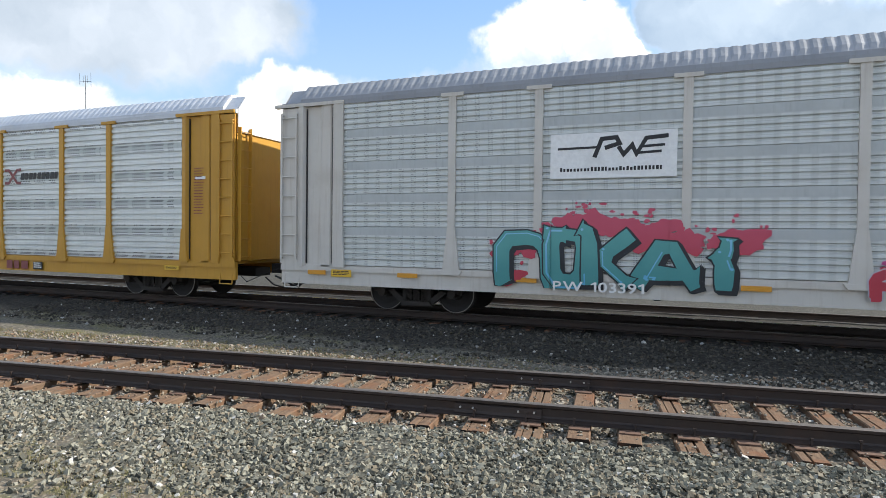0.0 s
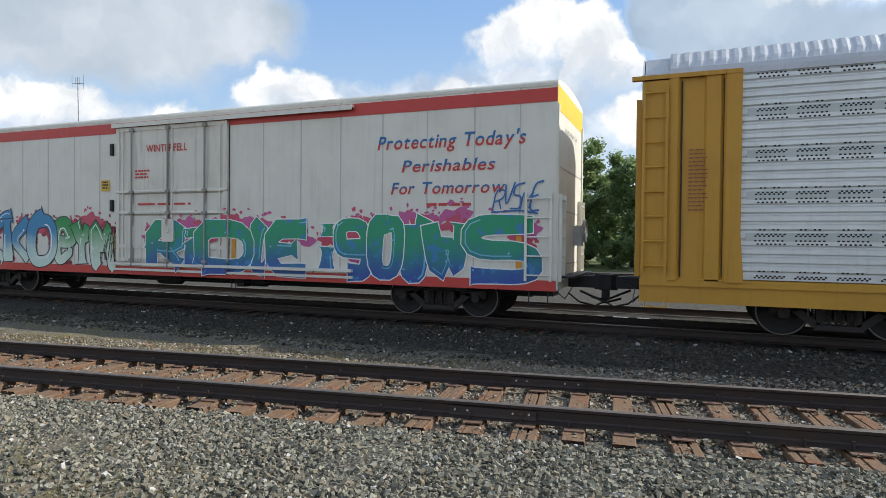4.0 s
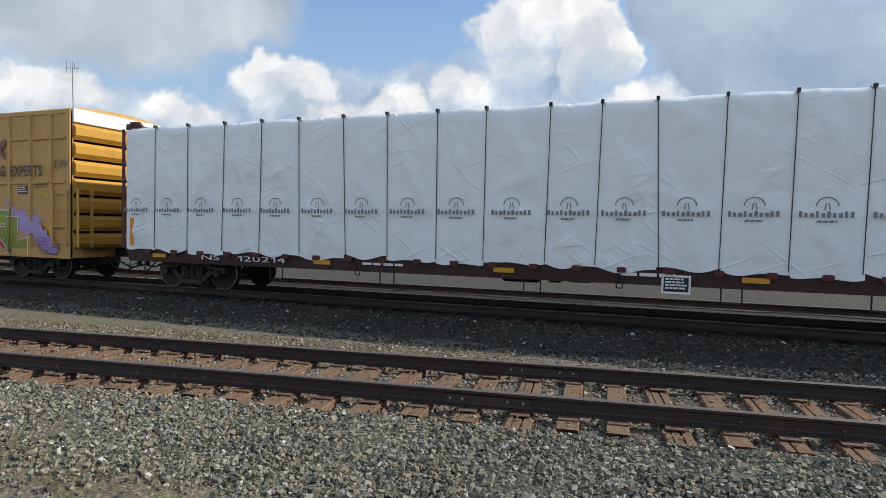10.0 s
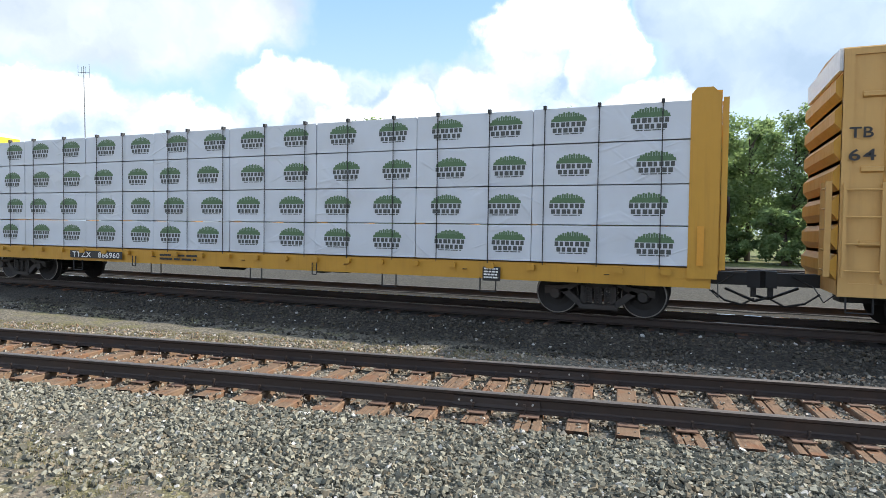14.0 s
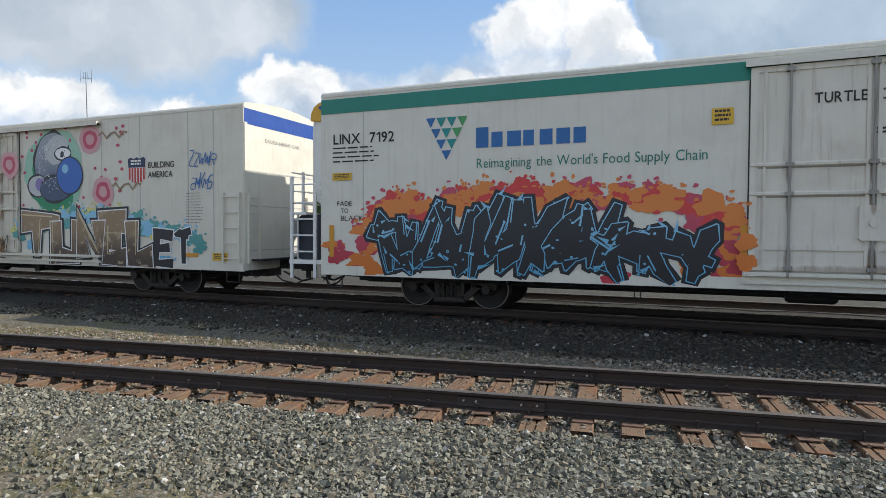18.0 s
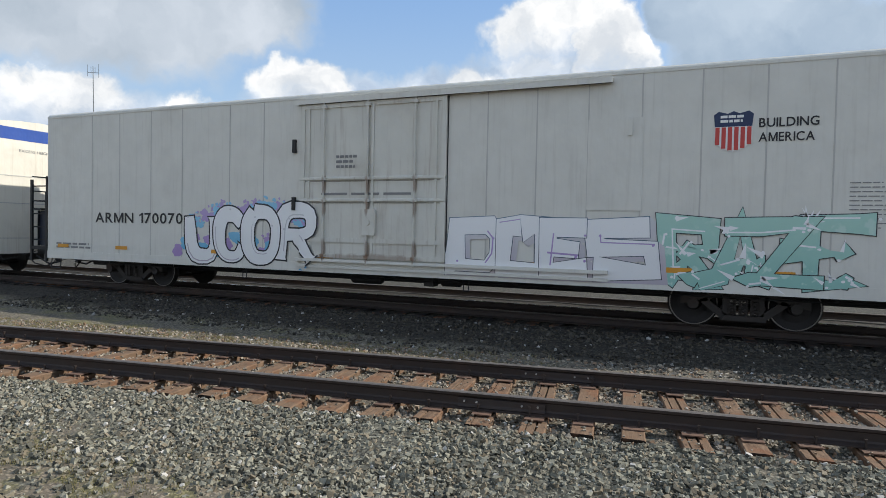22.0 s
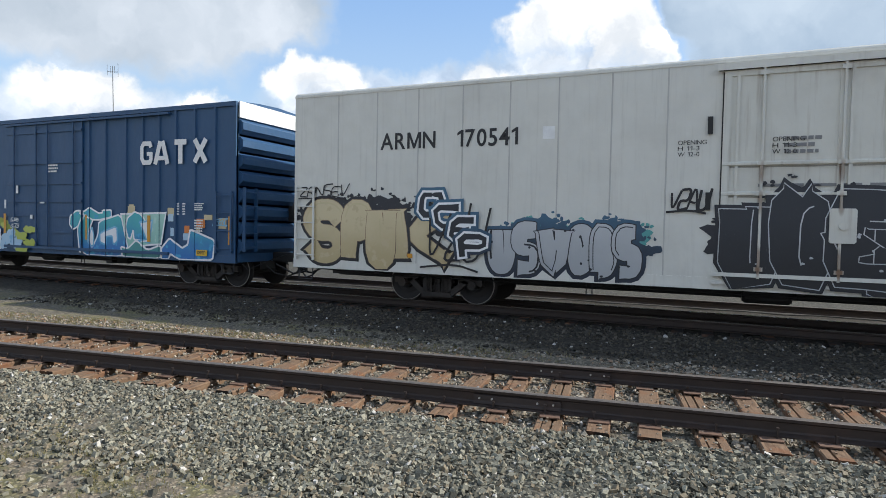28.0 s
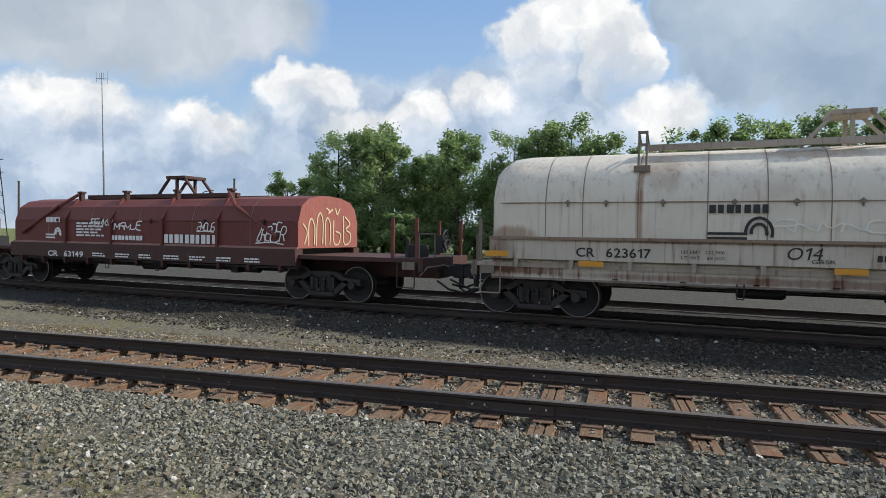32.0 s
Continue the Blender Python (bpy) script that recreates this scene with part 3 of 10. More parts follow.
# the train's own track and the tracks behind it
for name, cy, label in (("train_track", CENTRE_Y, "main track on dark ties in dark ballast"),):
    tr = thing(name, label, "railway track", pose(0, cy, 0), kind="structure")
    for y in (-0.7525, 0.7525):
        part("rail", rail_shape(-420, 420, y, 0.0), [RAIL, RAILTOP if y < 0 else RAIL_GLINT], tr)
    tie = Shape().prism([(-0.11, -0.18), (0.11, -0.18), (0.11, -0.01), (0.1, 0.0), (-0.1, 0.0), (-0.11, -0.01)], "y", -1.29, 1.29).mesh("tie", [TIE_DARK])
    u = -34.0
    while u < 14:
        ob = part("tie", tie, None, tr)
        ob.matrix_basis = pose(u, rnd.uniform(-0.04, 0.04), -0.180 - rnd.uniform(0, 0.01), 0, 0, rnd.uniform(-1, 1))
        u += 0.53

spare = thing("spare_rail", "dark rusty rail lying beside the main track", "rail", kind="structure")
part("rail", rail_shape(-420, 420, 17.35, 0.0), [RAIL, RAILTOP], spare)
yard = thing("yard_track", "rusty yard track near the foot of the trees", "railway track", pose(0, 33.6, 0), kind="structure")
for y in (-0.7525, 0.7525):
    part("rail", rail_shape(-420, 420, y, 0.02), [RAIL, RAILTOP], yard)
tie = Shape().box(-0.11, 0.11, -1.29, 1.29, -0.3, -0.16).mesh("tie", [TIE])
for i in range(60):
    part("tie", tie, None, yard).matrix_basis = pose(-24 + i * 0.6, 0, 0)


# ---- loose ballast ----
def stones(name, count, inside, size, material, label, seed, sink=0.35, lift=-9.0):
    """One sheet of loose stones: every stone a lumpy solid with its own facets."""
    rng = np.random.default_rng(seed)
    cube = np.array([(x, y, z) for x in (-1, 1) for y in (-1, 1) for z in (-1, 1)]) * 0.72
    tri = np.array([(0, 1, 3), (0, 3, 2), (4, 6, 7), (4, 7, 5), (0, 4, 5), (0, 5, 1), (2, 3, 7), (2, 7, 6), (0, 2, 6), (0, 6, 4), (1, 5, 7), (1, 7, 3)])
    at = inside(rng, count)
    count = len(at)
    z = np.array([max(lift, ground_height(x, y)) for x, y in at])
    r = rng.uniform(size[0], size[1], count) * rng.choice([0.7, 1.0, 1.0, 1.25], count)
    v = cube[None] * rng.uniform(0.55, 1.15, (count, 8, 3)) * rng.uniform(0.55, 1.5, (count, 1, 3)) * np.array([1, 1, 0.85])
    a = rng.uniform(0, 2 * np.pi, (2, count))
    a[1] *= 0.45
    c, s_ = np.cos(a), np.sin(a)
    x, y, w = v[..., 0].copy(), v[..., 1].copy(), v[..., 2].copy()
    x, y = c[0][:, None] * x - s_[0][:, None] * y, s_[0][:, None] * x + c[0][:, None] * y
    y, w = c[1][:, None] * y - s_[1][:, None] * w, s_[1][:, None] * y + c[1][:, None] * w
    v = np.stack([x, y, w], -1) * r[:, None, None]
    v[..., 0] += at[:, 0, None]
    v[..., 1] += at[:, 1, None]
    v[..., 2] += (z + r * rng.uniform(-sink, 0.55, count))[:, None]
    f = (tri[None] + 8 * np.arange(count)[:, None, None]).reshape(-1, 3)
    me = bpy.data.meshes.new(name)
    me.vertices.add(count * 8)
    me.vertices.foreach_set("co", v.ravel())
    me.loops.add(len(f) * 3)
    me.loops.foreach_set("vertex_index", f.ravel().astype(np.int32))
    me.polygons.add(len(f))
    me.polygons.foreach_set("loop_start", np.arange(0, len(f) * 3, 3, dtype=np.int32))
    me.materials.append(material)
    me.update()
    me.shade_flat()
    return tagged(new(name, me), label, "ballast", kind="stuff")


def along(rng, n, u0, u1, v0, v1, bias=1.0):
    """Places in the near track's own strip."""
    u = u0 + (u1 - u0) * rng.uniform(0, 1, n)
    v = v0 + (v1 - v0) * rng.uniform(0, 1, n) ** bias
    c, s_ = math.cos(TURN), math.sin(TURN)
    return np.stack([u * c - v * s_, NEAR_Y + u * s_ + v * c], -1)


def front(rng, n):
    p_ = along(rng, n, -12.5, 4.0, -0.47, -3.9, 1.0)
    keep = (p_[:, 1] > 1.9) & (p_[:, 1] > 0.52 * np.abs(p_[:, 0]) - 0.3 + 0.7 * (p_[:, 0] > 0))
    thin = np.clip((p_[:, 1] + 0.5 * np.maximum(0, p_[:, 0] + 3.0) - 3.3) / 0.8, 0.12, 1)
    return p_[keep & (rng.uniform(0, 1, n) < thin)]


stones("ballast_stones", 88000, front, (0.014, 0.029), STONE, "loose angular grey ballast stones", 3, 0.2)
stones("ballast_between_rails", 15000, lambda r, n: along(r, n, -17.0, 6.5, -0.60, 1.43), (0.016, 0.028), STONE_WARM, "dusty ballast stones between the near rails", 4)
stones("ballast_on_ties", 2600, lambda r, n: along(r, n, -16.0, 5.5, -0.45, 1.95), (0.008, 0.018), STONE_WARM, "small stones scattered on the ties", 14, 0.0, TIE_TOP)
stones("ballast_far_shoulder", 20000, lambda r, n: along(r, n, -23.0, 6.0, 1.62, 3.9, 1.1), (0.014, 0.029), STONE_WARM, "pale gravel beyond the near track", 5)
stones("ballast_sooty", 9000, lambda r, n: np.stack([r.uniform(-17, 6, n), r.uniform(9.8, 12.9, n)], -1), (0.018, 0.034), STONE_DARK, "dark ballast stones beside the main track", 6)


def tufts(name, count, inside, tall, label, seed):
    rng = np.random.default_rng(seed)
    q = Shape()
    for x, y in inside(rng, count):
        z = ground_height(x, y)
        for _ in range(9):
            a, l, b = rng.uniform(0, 6.28), tall * rng.uniform(0.4, 1.0), rng.uniform(0.1, 0.8)
            px, py = x + rng.normal(0, 0.03), y + rng.normal(0, 0.03)
            dx, dy = math.cos(a), math.sin(a)
            q.add([(px - dy * 0.004, py + dx * 0.004, z), (px + dy * 0.004, py - dx * 0.004, z), (px + dx * l * b, py + dy * l * b, z + l)], [(0, 1, 2)])
    me = bpy.data.meshes.new(name)
    me.from_pydata(q.v, [], q.f)
    me.materials.append(GRASS)
    return tagged(new(name, me), label, "grass", kind="stuff")


tufts("weeds_far", 3000, lambda r, n: along(r, n, -24.0, -1.5, 2.0, 4.0), 0.065, "low yellow green weeds on the gravel shoulder", 8)
tufts("weeds_near", 700, lambda r, n: np.array([q for q in zip(r.uniform(-6.0, -1.0, n), r.uniform(2.3, 4.4, n)) if q[1] + 0.5 * max(0, q[0] + 3.0) < 4.2 and math.sin(q[0] * 4.1) + math.sin(q[1] * 5.3 + q[0]) > -0.1]), 0.06, "sparse weeds in the dirt by the ballast", 9)


# ---- trees, mast ----
def tree_meshes(seed, tall, wide):
    rg = random.Random(seed)
    wood = Shape()
    wood.tube((0, 0, -0.2), (0.1, 0, tall * 0.4), 0.20, 8, r2=0.13)
    wood.tube((0.1, 0, tall * 0.4), (0.0, 0.1, tall * 0.85), 0.13, 7, r2=0.03)
    tips = []
    for i in range(16):
        a, z = rg.uniform(0, 6.28), tall * rg.uniform(0.12, 0.8)
        reach = wide * (0.55 + 0.45 * math.sin(math.pi * min(1, z / tall * 1.05))) * rg.uniform(0.6, 1.0)
        e = (math.cos(a) * reach, math.sin(a) * reach, z + tall * rg.uniform(0.08, 0.22))
        wood.tube((0.05, 0, z), e, 0.05, 5, r2=0.012)
        tips.append(e)
    leaf = Shape()
    clumps = [(tips[rg.randrange(16)], rg.uniform(0.5, 1.0)) for _ in range(44)]
    clumps += [((rg.gauss(0, wide * 0.35), rg.gauss(0, wide * 0.35), tall * rg.uniform(0.15, 0.97)), rg.uniform(0.5, 1.1)) for _ in range(52)]
    for (cx, cy, cz), cr in clumps:
        cz = min(cz, tall * 0.95)
        pull = min(1.0, wide * (1.12 - 0.85 * max(0.0, cz / tall - 0.35)) * 0.85 / max(0.01, math.hypot(cx, cy)))
        cx, cy = cx * pull, cy * pull
        cr *= 0.15 * tall ** 0.8 * (1.0 if cz < 0.7 * tall else 0.7)
        for _ in range(120):
            d = Vector((rg.gauss(0, 1), rg.gauss(0, 1), rg.gauss(0, 0.8)))
            d = d.normalized() * cr * rg.choice((rg.uniform(0.15, 0.9), rg.uniform(0.5, 1.0), rg.uniform(0.8, 1.35)))
            c = Vector((cx, cy, max(0.15, cz))) + d
            a = Vector((rg.uniform(-1, 1), rg.uniform(-1, 1), rg.uniform(-0.7, 0.4))).normalized()
            b = a.cross(Vector((rg.uniform(-1, 1), rg.uniform(-1, 1), rg.uniform(-1, 1)))).normalized()
            l, w = rg.uniform(0.10, 0.20), rg.uniform(0.045, 0.09)
            leaf.add([tuple(c - b * w), tuple(c + a * l), tuple(c + b * w), tuple(c - a * l * 0.6)], [(0, 1, 2, 3)])
    lm = bpy.data.meshes.new("crown")
    lm.from_pydata(leaf.v, [], leaf.f)
    lm.materials.append(LEAF)
    return wood.mesh("trunk", [BARK]), lm


kinds = [tree_meshes(11, 9.0, 2.6), tree_meshes(12, 10.5, 2.9), tree_meshes(13, 8.0, 3.0), tree_meshes(14, 11.0, 2.5)]
spots = [(-38.5, 50, 2, 0.98), (-36.3, 52, 0, 0.85), (-34, 54, 2, 0.8), (-32, 49, 1, 0.98), (-28.5, 50, 3, 0.98), (-26.5, 48, 0, 1.05), (-25.3, 53, 1, 0.8), (-22.5, 51, 2, 1.0),
         (-20.2, 50, 0, 1.08), (-17.5, 53, 2, 0.95), (-15.0, 50, 1, 1.0), (-12.5, 49, 3, 0.98), (-10.2, 50, 1, 1.08), (-8.0, 48, 0, 1.05), (-6.2, 52, 2, 1.02),
         (-3.8, 50, 0, 0.95), (-1.2, 49, 2, 1.1), (1.5, 50, 0, 1.02), (4.0, 51, 1, 0.95), (6.5, 48, 3, 0.88), (8.8, 50, 1, 0.84), (11.5, 49, 0, 1.1), (14.5, 51, 3, 1.0), (18, 50, 1, 1.05), (22, 52, 2, 1.2), (27, 50, 0, 1.1)]
for x, y, kd, size in spots:
    size *= 1.16 if -33 < x < -20 else 1.14 if -3 < x < 10 else 1.05
    t_ = thing("tree", "leafy green tree at the edge of the rail yard", "tree", pose(x, y, -0.3, 0, 0, rnd.uniform(0, 360)) @ Matrix.Scale(size, 4), "row of trees")
    part("trunk", kinds[kd][0], None, t_)
    part("crown", kinds[kd][1], None, t_)
for x, y, kd, size in [(-92, 84, 2, 1.0), (-88, 86, 0, 0.95), (-84, 85, 2, 0.9)] + [(x_, 58 + 5 * (i % 2), (i + 1) % 4, 0.8 + 0.1 * (i % 3)) for i, x_ in enumerate(range(-36, 34, 5))]:
    t_ = thing("tree", "distant green tree behind the rail yard", "tree", pose(x, y, -0.3, 0, 0, rnd.uniform(0, 360)) @ Matrix.Scale(size, 4), "row of trees")
    part("trunk", kinds[kd][0], None, t_)
    part("crown", kinds[kd][1], None, t_)
# bushes that close the foot of the tree row
bush = tree_meshes(31, 3.2, 2.2)
for i in range(26):
    t_ = thing("bush", "dense green bush under the trees", "bush", pose(-38.5 + i * 2.6, 46 + 2.2 * math.sin(i * 1.7), -0.3, 0, 0, i * 77) @ Matrix.Scale(0.9 + 0.25 * math.sin(i * 2.3), 4), "bushes under the trees")
    part("trunk", bush[0], None, t_)
    part("crown", bush[1], None, t_)

for name, label, cat, yaw, dist, tall in (("utility_pole", "dark wooden utility pole beyond the yard", "pole", 42.2, 75, 8.0), ("utility_pole", "short dark pole beyond the yard", "pole", 58.1, 90, 7.6)):
    x, y = -dist * math.sin(math.radians(yaw)), dist * math.cos(math.radians(yaw))
    po = thing(name, label, cat, pose(x, y, -0.3))
    part("pole", Shape().tube((0, 0, 0), (0, 0, tall), 0.16, 8, r2=0.11), BARK, po)
    part("pole_top", Shape().tube((0, 0, tall), (0, 0, tall + 0.15), 0.13, 8), BARK, po)
lamp = thing("street_lamp", "grey street lamp with a bent arm", "street lamp", pose(-63.5, 63.7, -0.3))
part("pole", Shape().tube((0, 0, 0), (0, 0, 7.0), 0.12, 8, r2=0.08), BLACK, lamp)
part("arm", Shape().path([(0, 0, 7.0), (0.5, 0, 7.35), (1.5, 0, 7.5)], 0.06, 6), BLACK, lamp)
part("lamp_head", Shape().prism([(1.4, 7.42), (2.1, 7.46), (2.05, 7.6), (1.45, 7.58)], "y", -0.14, 0.14), BLACK, lamp)
tank = thing("storage_tank", "white round storage tank beyond the yard", "storage tank", pose(-108.5, 57.5, -0.3))
part("shell", Shape().turned([(0, 5.5), (6.8, 5.5)], "z", (0, 0, 0), 32), GREYWHITE, tank)
part("domed_roof", Shape().turned([(6.8, 5.55), (8.2, 4.2), (9.0, 2.4), (9.3, 0.0)], "z", (0, 0, 0), 32), GREYWHITE, tank)
tower = thing("lattice_tower", "distant steel lattice tower", "tower", pose(-129, 76, -0.3))
for sx in (-1, 1):
    for sy in (-1, 1):
        part("leg", Shape().tube((sx * 1.3, sy * 1.3, 0), (sx * 0.2, sy * 0.2, 17.5), 0.10, 5), BLACK, tower)
for z in (5.0, 8.5, 11.5, 14.0, 16.0):
    w = 1.3 - 1.1 * z / 17.5
    part("brace", Shape().path([(-w, -w, z), (w, -w, z + 1.4), (-w, w, z + 1.4), (w, w, z), (-w, -w, z)], 0.06, 5), BLACK, tower)
for z in (13.0, 15.5):
    part("cross_arm", Shape().tube((-2.2, 0, z), (2.2, 0, z), 0.08, 5), BLACK, tower)

bank_ = Shape().prism([(0, 0), (2.5, 0.9), (7.0, 1.15), (22.0, 1.0), (24.0, 0.0)], "x", -76, -44)
solid("grass_bank", bank_, LAWN, "sunlit green grass bank beyond the yard", "grass bank", kind="structure", at=pose(0, 62, -0.3))
shed = thing("yard_shed", "pale grey metal shed at the foot of the grass bank", "shed", pose(-72.8, 61.0, -0.3))
part("wall", Shape().box(-1.75, 1.75, -1.2, 1.2, 0, 2.7), GREYWHITE, shed)
part("roof", Shape().prism([(-1.85, 2.7), (1.85, 2.7), (1.85, 2.76), (0, 2.9), (-1.85, 2.76)], "y", -1.3, 1.3), GALV_DULL, shed)
part("door", Shape().box(-0.45, 0.45, -1.24, -1.2, 0.05, 2.05), GALV_DULL, shed)

mast = thing("radio_mast", "thin grey steel radio mast with a small aerial array", "mast", pose(-77.6, 60, -0.3, 0, -1.6, 0))
part("pole", Shape().tube((0, 0, 0), (0, 0, 13), 0.14, 8, r2=0.11), MAST, mast)
part("upper_pole", Shape().tube((0, 0, 13), (0, 0, 24.0), 0.075, 8, r2=0.045), MAST, mast)
part("aerial_boom", Shape().tube((-1.1, 0, 23.3), (1.1, 0, 23.0), 0.035, 6), MAST, mast)
for x, z0, z1 in ((-1.1, 22.8, 24.4), (-0.4, 23.0, 24.0), (0.4, 22.9, 23.9), (1.1, 22.3, 24.2)):
    part("aerial", Shape().tube((x, 0, z0), (x, 0, z1), 0.028, 5), MAST, mast)


# ---- the train ----
# slack running in and out of the couplings: seconds, metres ahead of an even roll
SURGE = [(0, 0), (3, 0), (5.5, -0.05), (6, 0.01), (7, 0.16), (8, 0.23), (9, 0.05), (10, -0.10), (11, -0.10), (12, -0.06), (13, -0.12), (15.5, -0.11), (16, -0.04), (17, -0.08), (18, 0.13), (19, 0.13),
         (20, 0.12), (21, 0.20), (22, 0.18), (23, -0.15), (24, -0.03), (25, -0.08), (27.5, 0.22), (28, 0.19), (29, 0.09), (30, 0.0), (31, -0.23), (32, -0.43)]


def run(t):
    """How far the train has rolled at t seconds, in metres."""
    u = (t - 16.0) / 16.0
    return 149.5812 * u + 2.5350 * u ** 2 + 0.1277 * u ** 3 + -0.3277 * u ** 4 + 0.1386 * u ** 5 + float(np.interp(t, *zip(*SURGE)))


RADIUS = 0.457
cars = []      # every car's Empty and its place on the train
wheelsets = []


def car(name, label, category, at):
    ob = thing(name, label, category, group="freight train")
    cars.append((ob, at))
    return ob


# -- letters: outlines of the built-in font, thin and fat --
def cut_letters(wanted):
    made, obs = {}, []
    for ch, fat in wanted:
        cu = bpy.data.curves.new("letter", "FONT")
        cu.body, cu.size, cu.offset, cu.resolution_u, cu.fill_mode = ch, 1.0, fat, 3, "FRONT"
        ob = new("letter", cu)
        obs.append((ch, fat, ob, cu))
    deps = bpy.context.evaluated_depsgraph_get()
    for ch, fat, ob, cu in obs:
        me = bpy.data.meshes.new_from_object(ob.evaluated_get(deps))
        made[ch, fat] = ([(v.co.x, v.co.y) for v in me.vertices], [tuple(p.vertices) for p in me.polygons])
        bpy.data.meshes.remove(me)
    for ch, fat, ob, cu in obs:
        bpy.data.objects.remove(ob)
        bpy.data.curves.remove(cu)
    return made


THIN, BOLD = 0.0, 0.016
PRINT = "ABCDEFGHIJKLMNOPQRSTUVWXYZabcdefghijklmnopqrstuvwxyz0123456789-'&."
LETTERS = cut_letters([(c, f) for c in PRINT for f in (THIN, BOLD)])
for fat in (THIN, BOLD):
    b_ = 0.10 + 2 * fat
    LETTERS["1", fat] = ([(0.17, 0), (0.17 + b_, 0), (0.17 + b_, 0.69), (0.17 + 0.25 * b_, 0.69), (0.0, 0.57), (0.0, 0.46), (0.17, 0.54)], [(0, 1, 2, 3, 6), (3, 4, 5, 6)])
    LETTERS["M", fat] = ([(0, 0), (b_, 0), (b_, 0.46), (0.37 - 0.4 * b_, 0), (0.37 + 0.4 * b_, 0), (0.74 - b_, 0.46), (0.74 - b_, 0), (0.74, 0), (0.74, 0.69), (0.74 - 1.15 * b_, 0.69), (0.37, 0.19), (1.15 * b_, 0.69), (0, 0.69)],
                         [(0, 1, 2, 11, 12), (2, 3, 10, 11), (3, 4, 10), (4, 5, 9, 10), (5, 6, 7, 8, 9)])
SIDE = -1.6   # the near side of a car


def bounds(ch, fat):
    v = LETTERS[ch, fat][0]
    return min(p[0] for p in v), max(p[0] for p in v), min(p[1] for p in v), max(p[1] for p in v)


def lettering(q, words, x0, x1, z0, z1, y, slot=0, fat=BOLD, slant=0.0, gap=0.09, warp=None):
    """Words set between x0 and x1 on a base line z0 with capitals up to z1."""
    pen, spots_ = 0.0, []
    for ch in words:
        if ch == " ":
            pen += 0.34
            continue
        a, b, _, _ = bounds(ch, fat)
        spots_.append((ch, pen - a))
        pen += b - a + gap
    wide, tall = max(1e-3, pen - gap), bounds("H", fat)[3]
    for ch, off in spots_:
        v, f = LETTERS[ch, fat]
        q.add([(x0 + (px + off + slant * py) / wide * (x1 - x0), y, z0 + py / tall * (z1 - z0)) for px, py in v], f, slot)
    return q


def bars(q, x0, x1, z0, z1, rows, y, slot=0, seed=1, fill=0.55):
    """Small print that cannot be read: plain bars."""
    rg = random.Random(seed)
    pitch = (z1 - z0) / rows
    for i in range(rows):
        x, end = x0, x1 - (x1 - x0) * rg.uniform(0, 0.25)
        while x < end:
            w = min((x1 - x0) * rg.uniform(0.12, 0.3), end - x)
            q.add([(x, y, z1 - (i + fill) * pitch), (x + w, y, z1 - (i + fill) * pitch), (x + w, y, z1 - i * pitch), (x, y, z1 - i * pitch)], [(0, 1, 2, 3)], slot)
            x += w + (x1 - x0) * 0.04
    return q


def blocks(q, x0, x1, z0, z1, n, y, slot=0, slant=0.0, full=0.78, low=()):
    """A trade name drawn as a row of plain notched blocks, one for each letter."""
    pitch = (x1 - x0) / n
    for i in range(n):
        a, h = x0 + i * pitch, (z1 - z0) * (0.74 if i in low else 1.0)
        w = pitch * min(0.9, full * (1.08, 0.96, 1.16, 0.88, 1.04)[i % 5])
        q.add([(a + px + slant * pz, y, z0 + pz) for px, pz in ((0, 0), (w, 0), (w, h), (0, h))], [(0, 1, 2, 3)], slot)
    return q


SILL = 0.742  # lowest edge of paint on a car side


def outline_blob(cx, cz, rx, rz, seed, n=28, rough=0.25):
    rg = random.Random(seed)
    ph = [(rg.uniform(0, 6.28), k, rough * rg.uniform(0.4, 1.0) / k ** 0.5) for k in (2, 3, 5, 8)]
    pts = []
    for i in range(n):
        a = 2 * math.pi * i / n
        r = 1 + sum(m_ * math.sin(k * a + p_) for p_, k, m_ in ph)
        pts.append((cx + rx * r * math.cos(a), cz + rz * r * math.sin(a)))
    return pts


def blob(q, cx, cz, rx, rz, y, slot=0, seed=1, rough=0.25, n=28):
    """A flat patch of paint; each next patch of a shape lies a hair further out."""
    pts = outline_blob(cx, cz, rx, rz, seed, n, rough)
    y -= 0.00004 * (len(q.f) % 160) / n
    q.add([(x, y, max(z, SILL)) for x, z in pts] + [(cx, y, max(cz, SILL + 0.002))], [(i, (i + 1) % n, n) for i in range(n)], slot)
    return q


def ribbon(pts, wide):
    """Left and right edges of a line of given width, mitred at its corners; wide may be one number or one for each point."""
    ws = wide if isinstance(wide, (list, tuple)) else [wide] * len(pts)
    left, right = [], []
    for i, (x, z) in enumerate(pts):
        a, b = Vector(pts[max(0, i - 1)]), Vector(pts[min(len(pts) - 1, i + 1)])
        p = Vector((x, z))
        d0 = (p - a).normalized() if i else (b - p).normalized()
        d1 = (b - p).normalized() if i < len(pts) - 1 else d0
        t_ = d0 + d1
        t_ = t_.normalized() if t_.length > 0.2 else d1
        m_ = min(1.9, 1.0 / max(0.3, t_.dot(d1))) * ws[i] / 2
        n_ = Vector((-t_.y, t_.x)) * m_
        left.append((x + n_.x, z + n_.y))
        right.append((x - n_.x, z - n_.y))
    return left, right


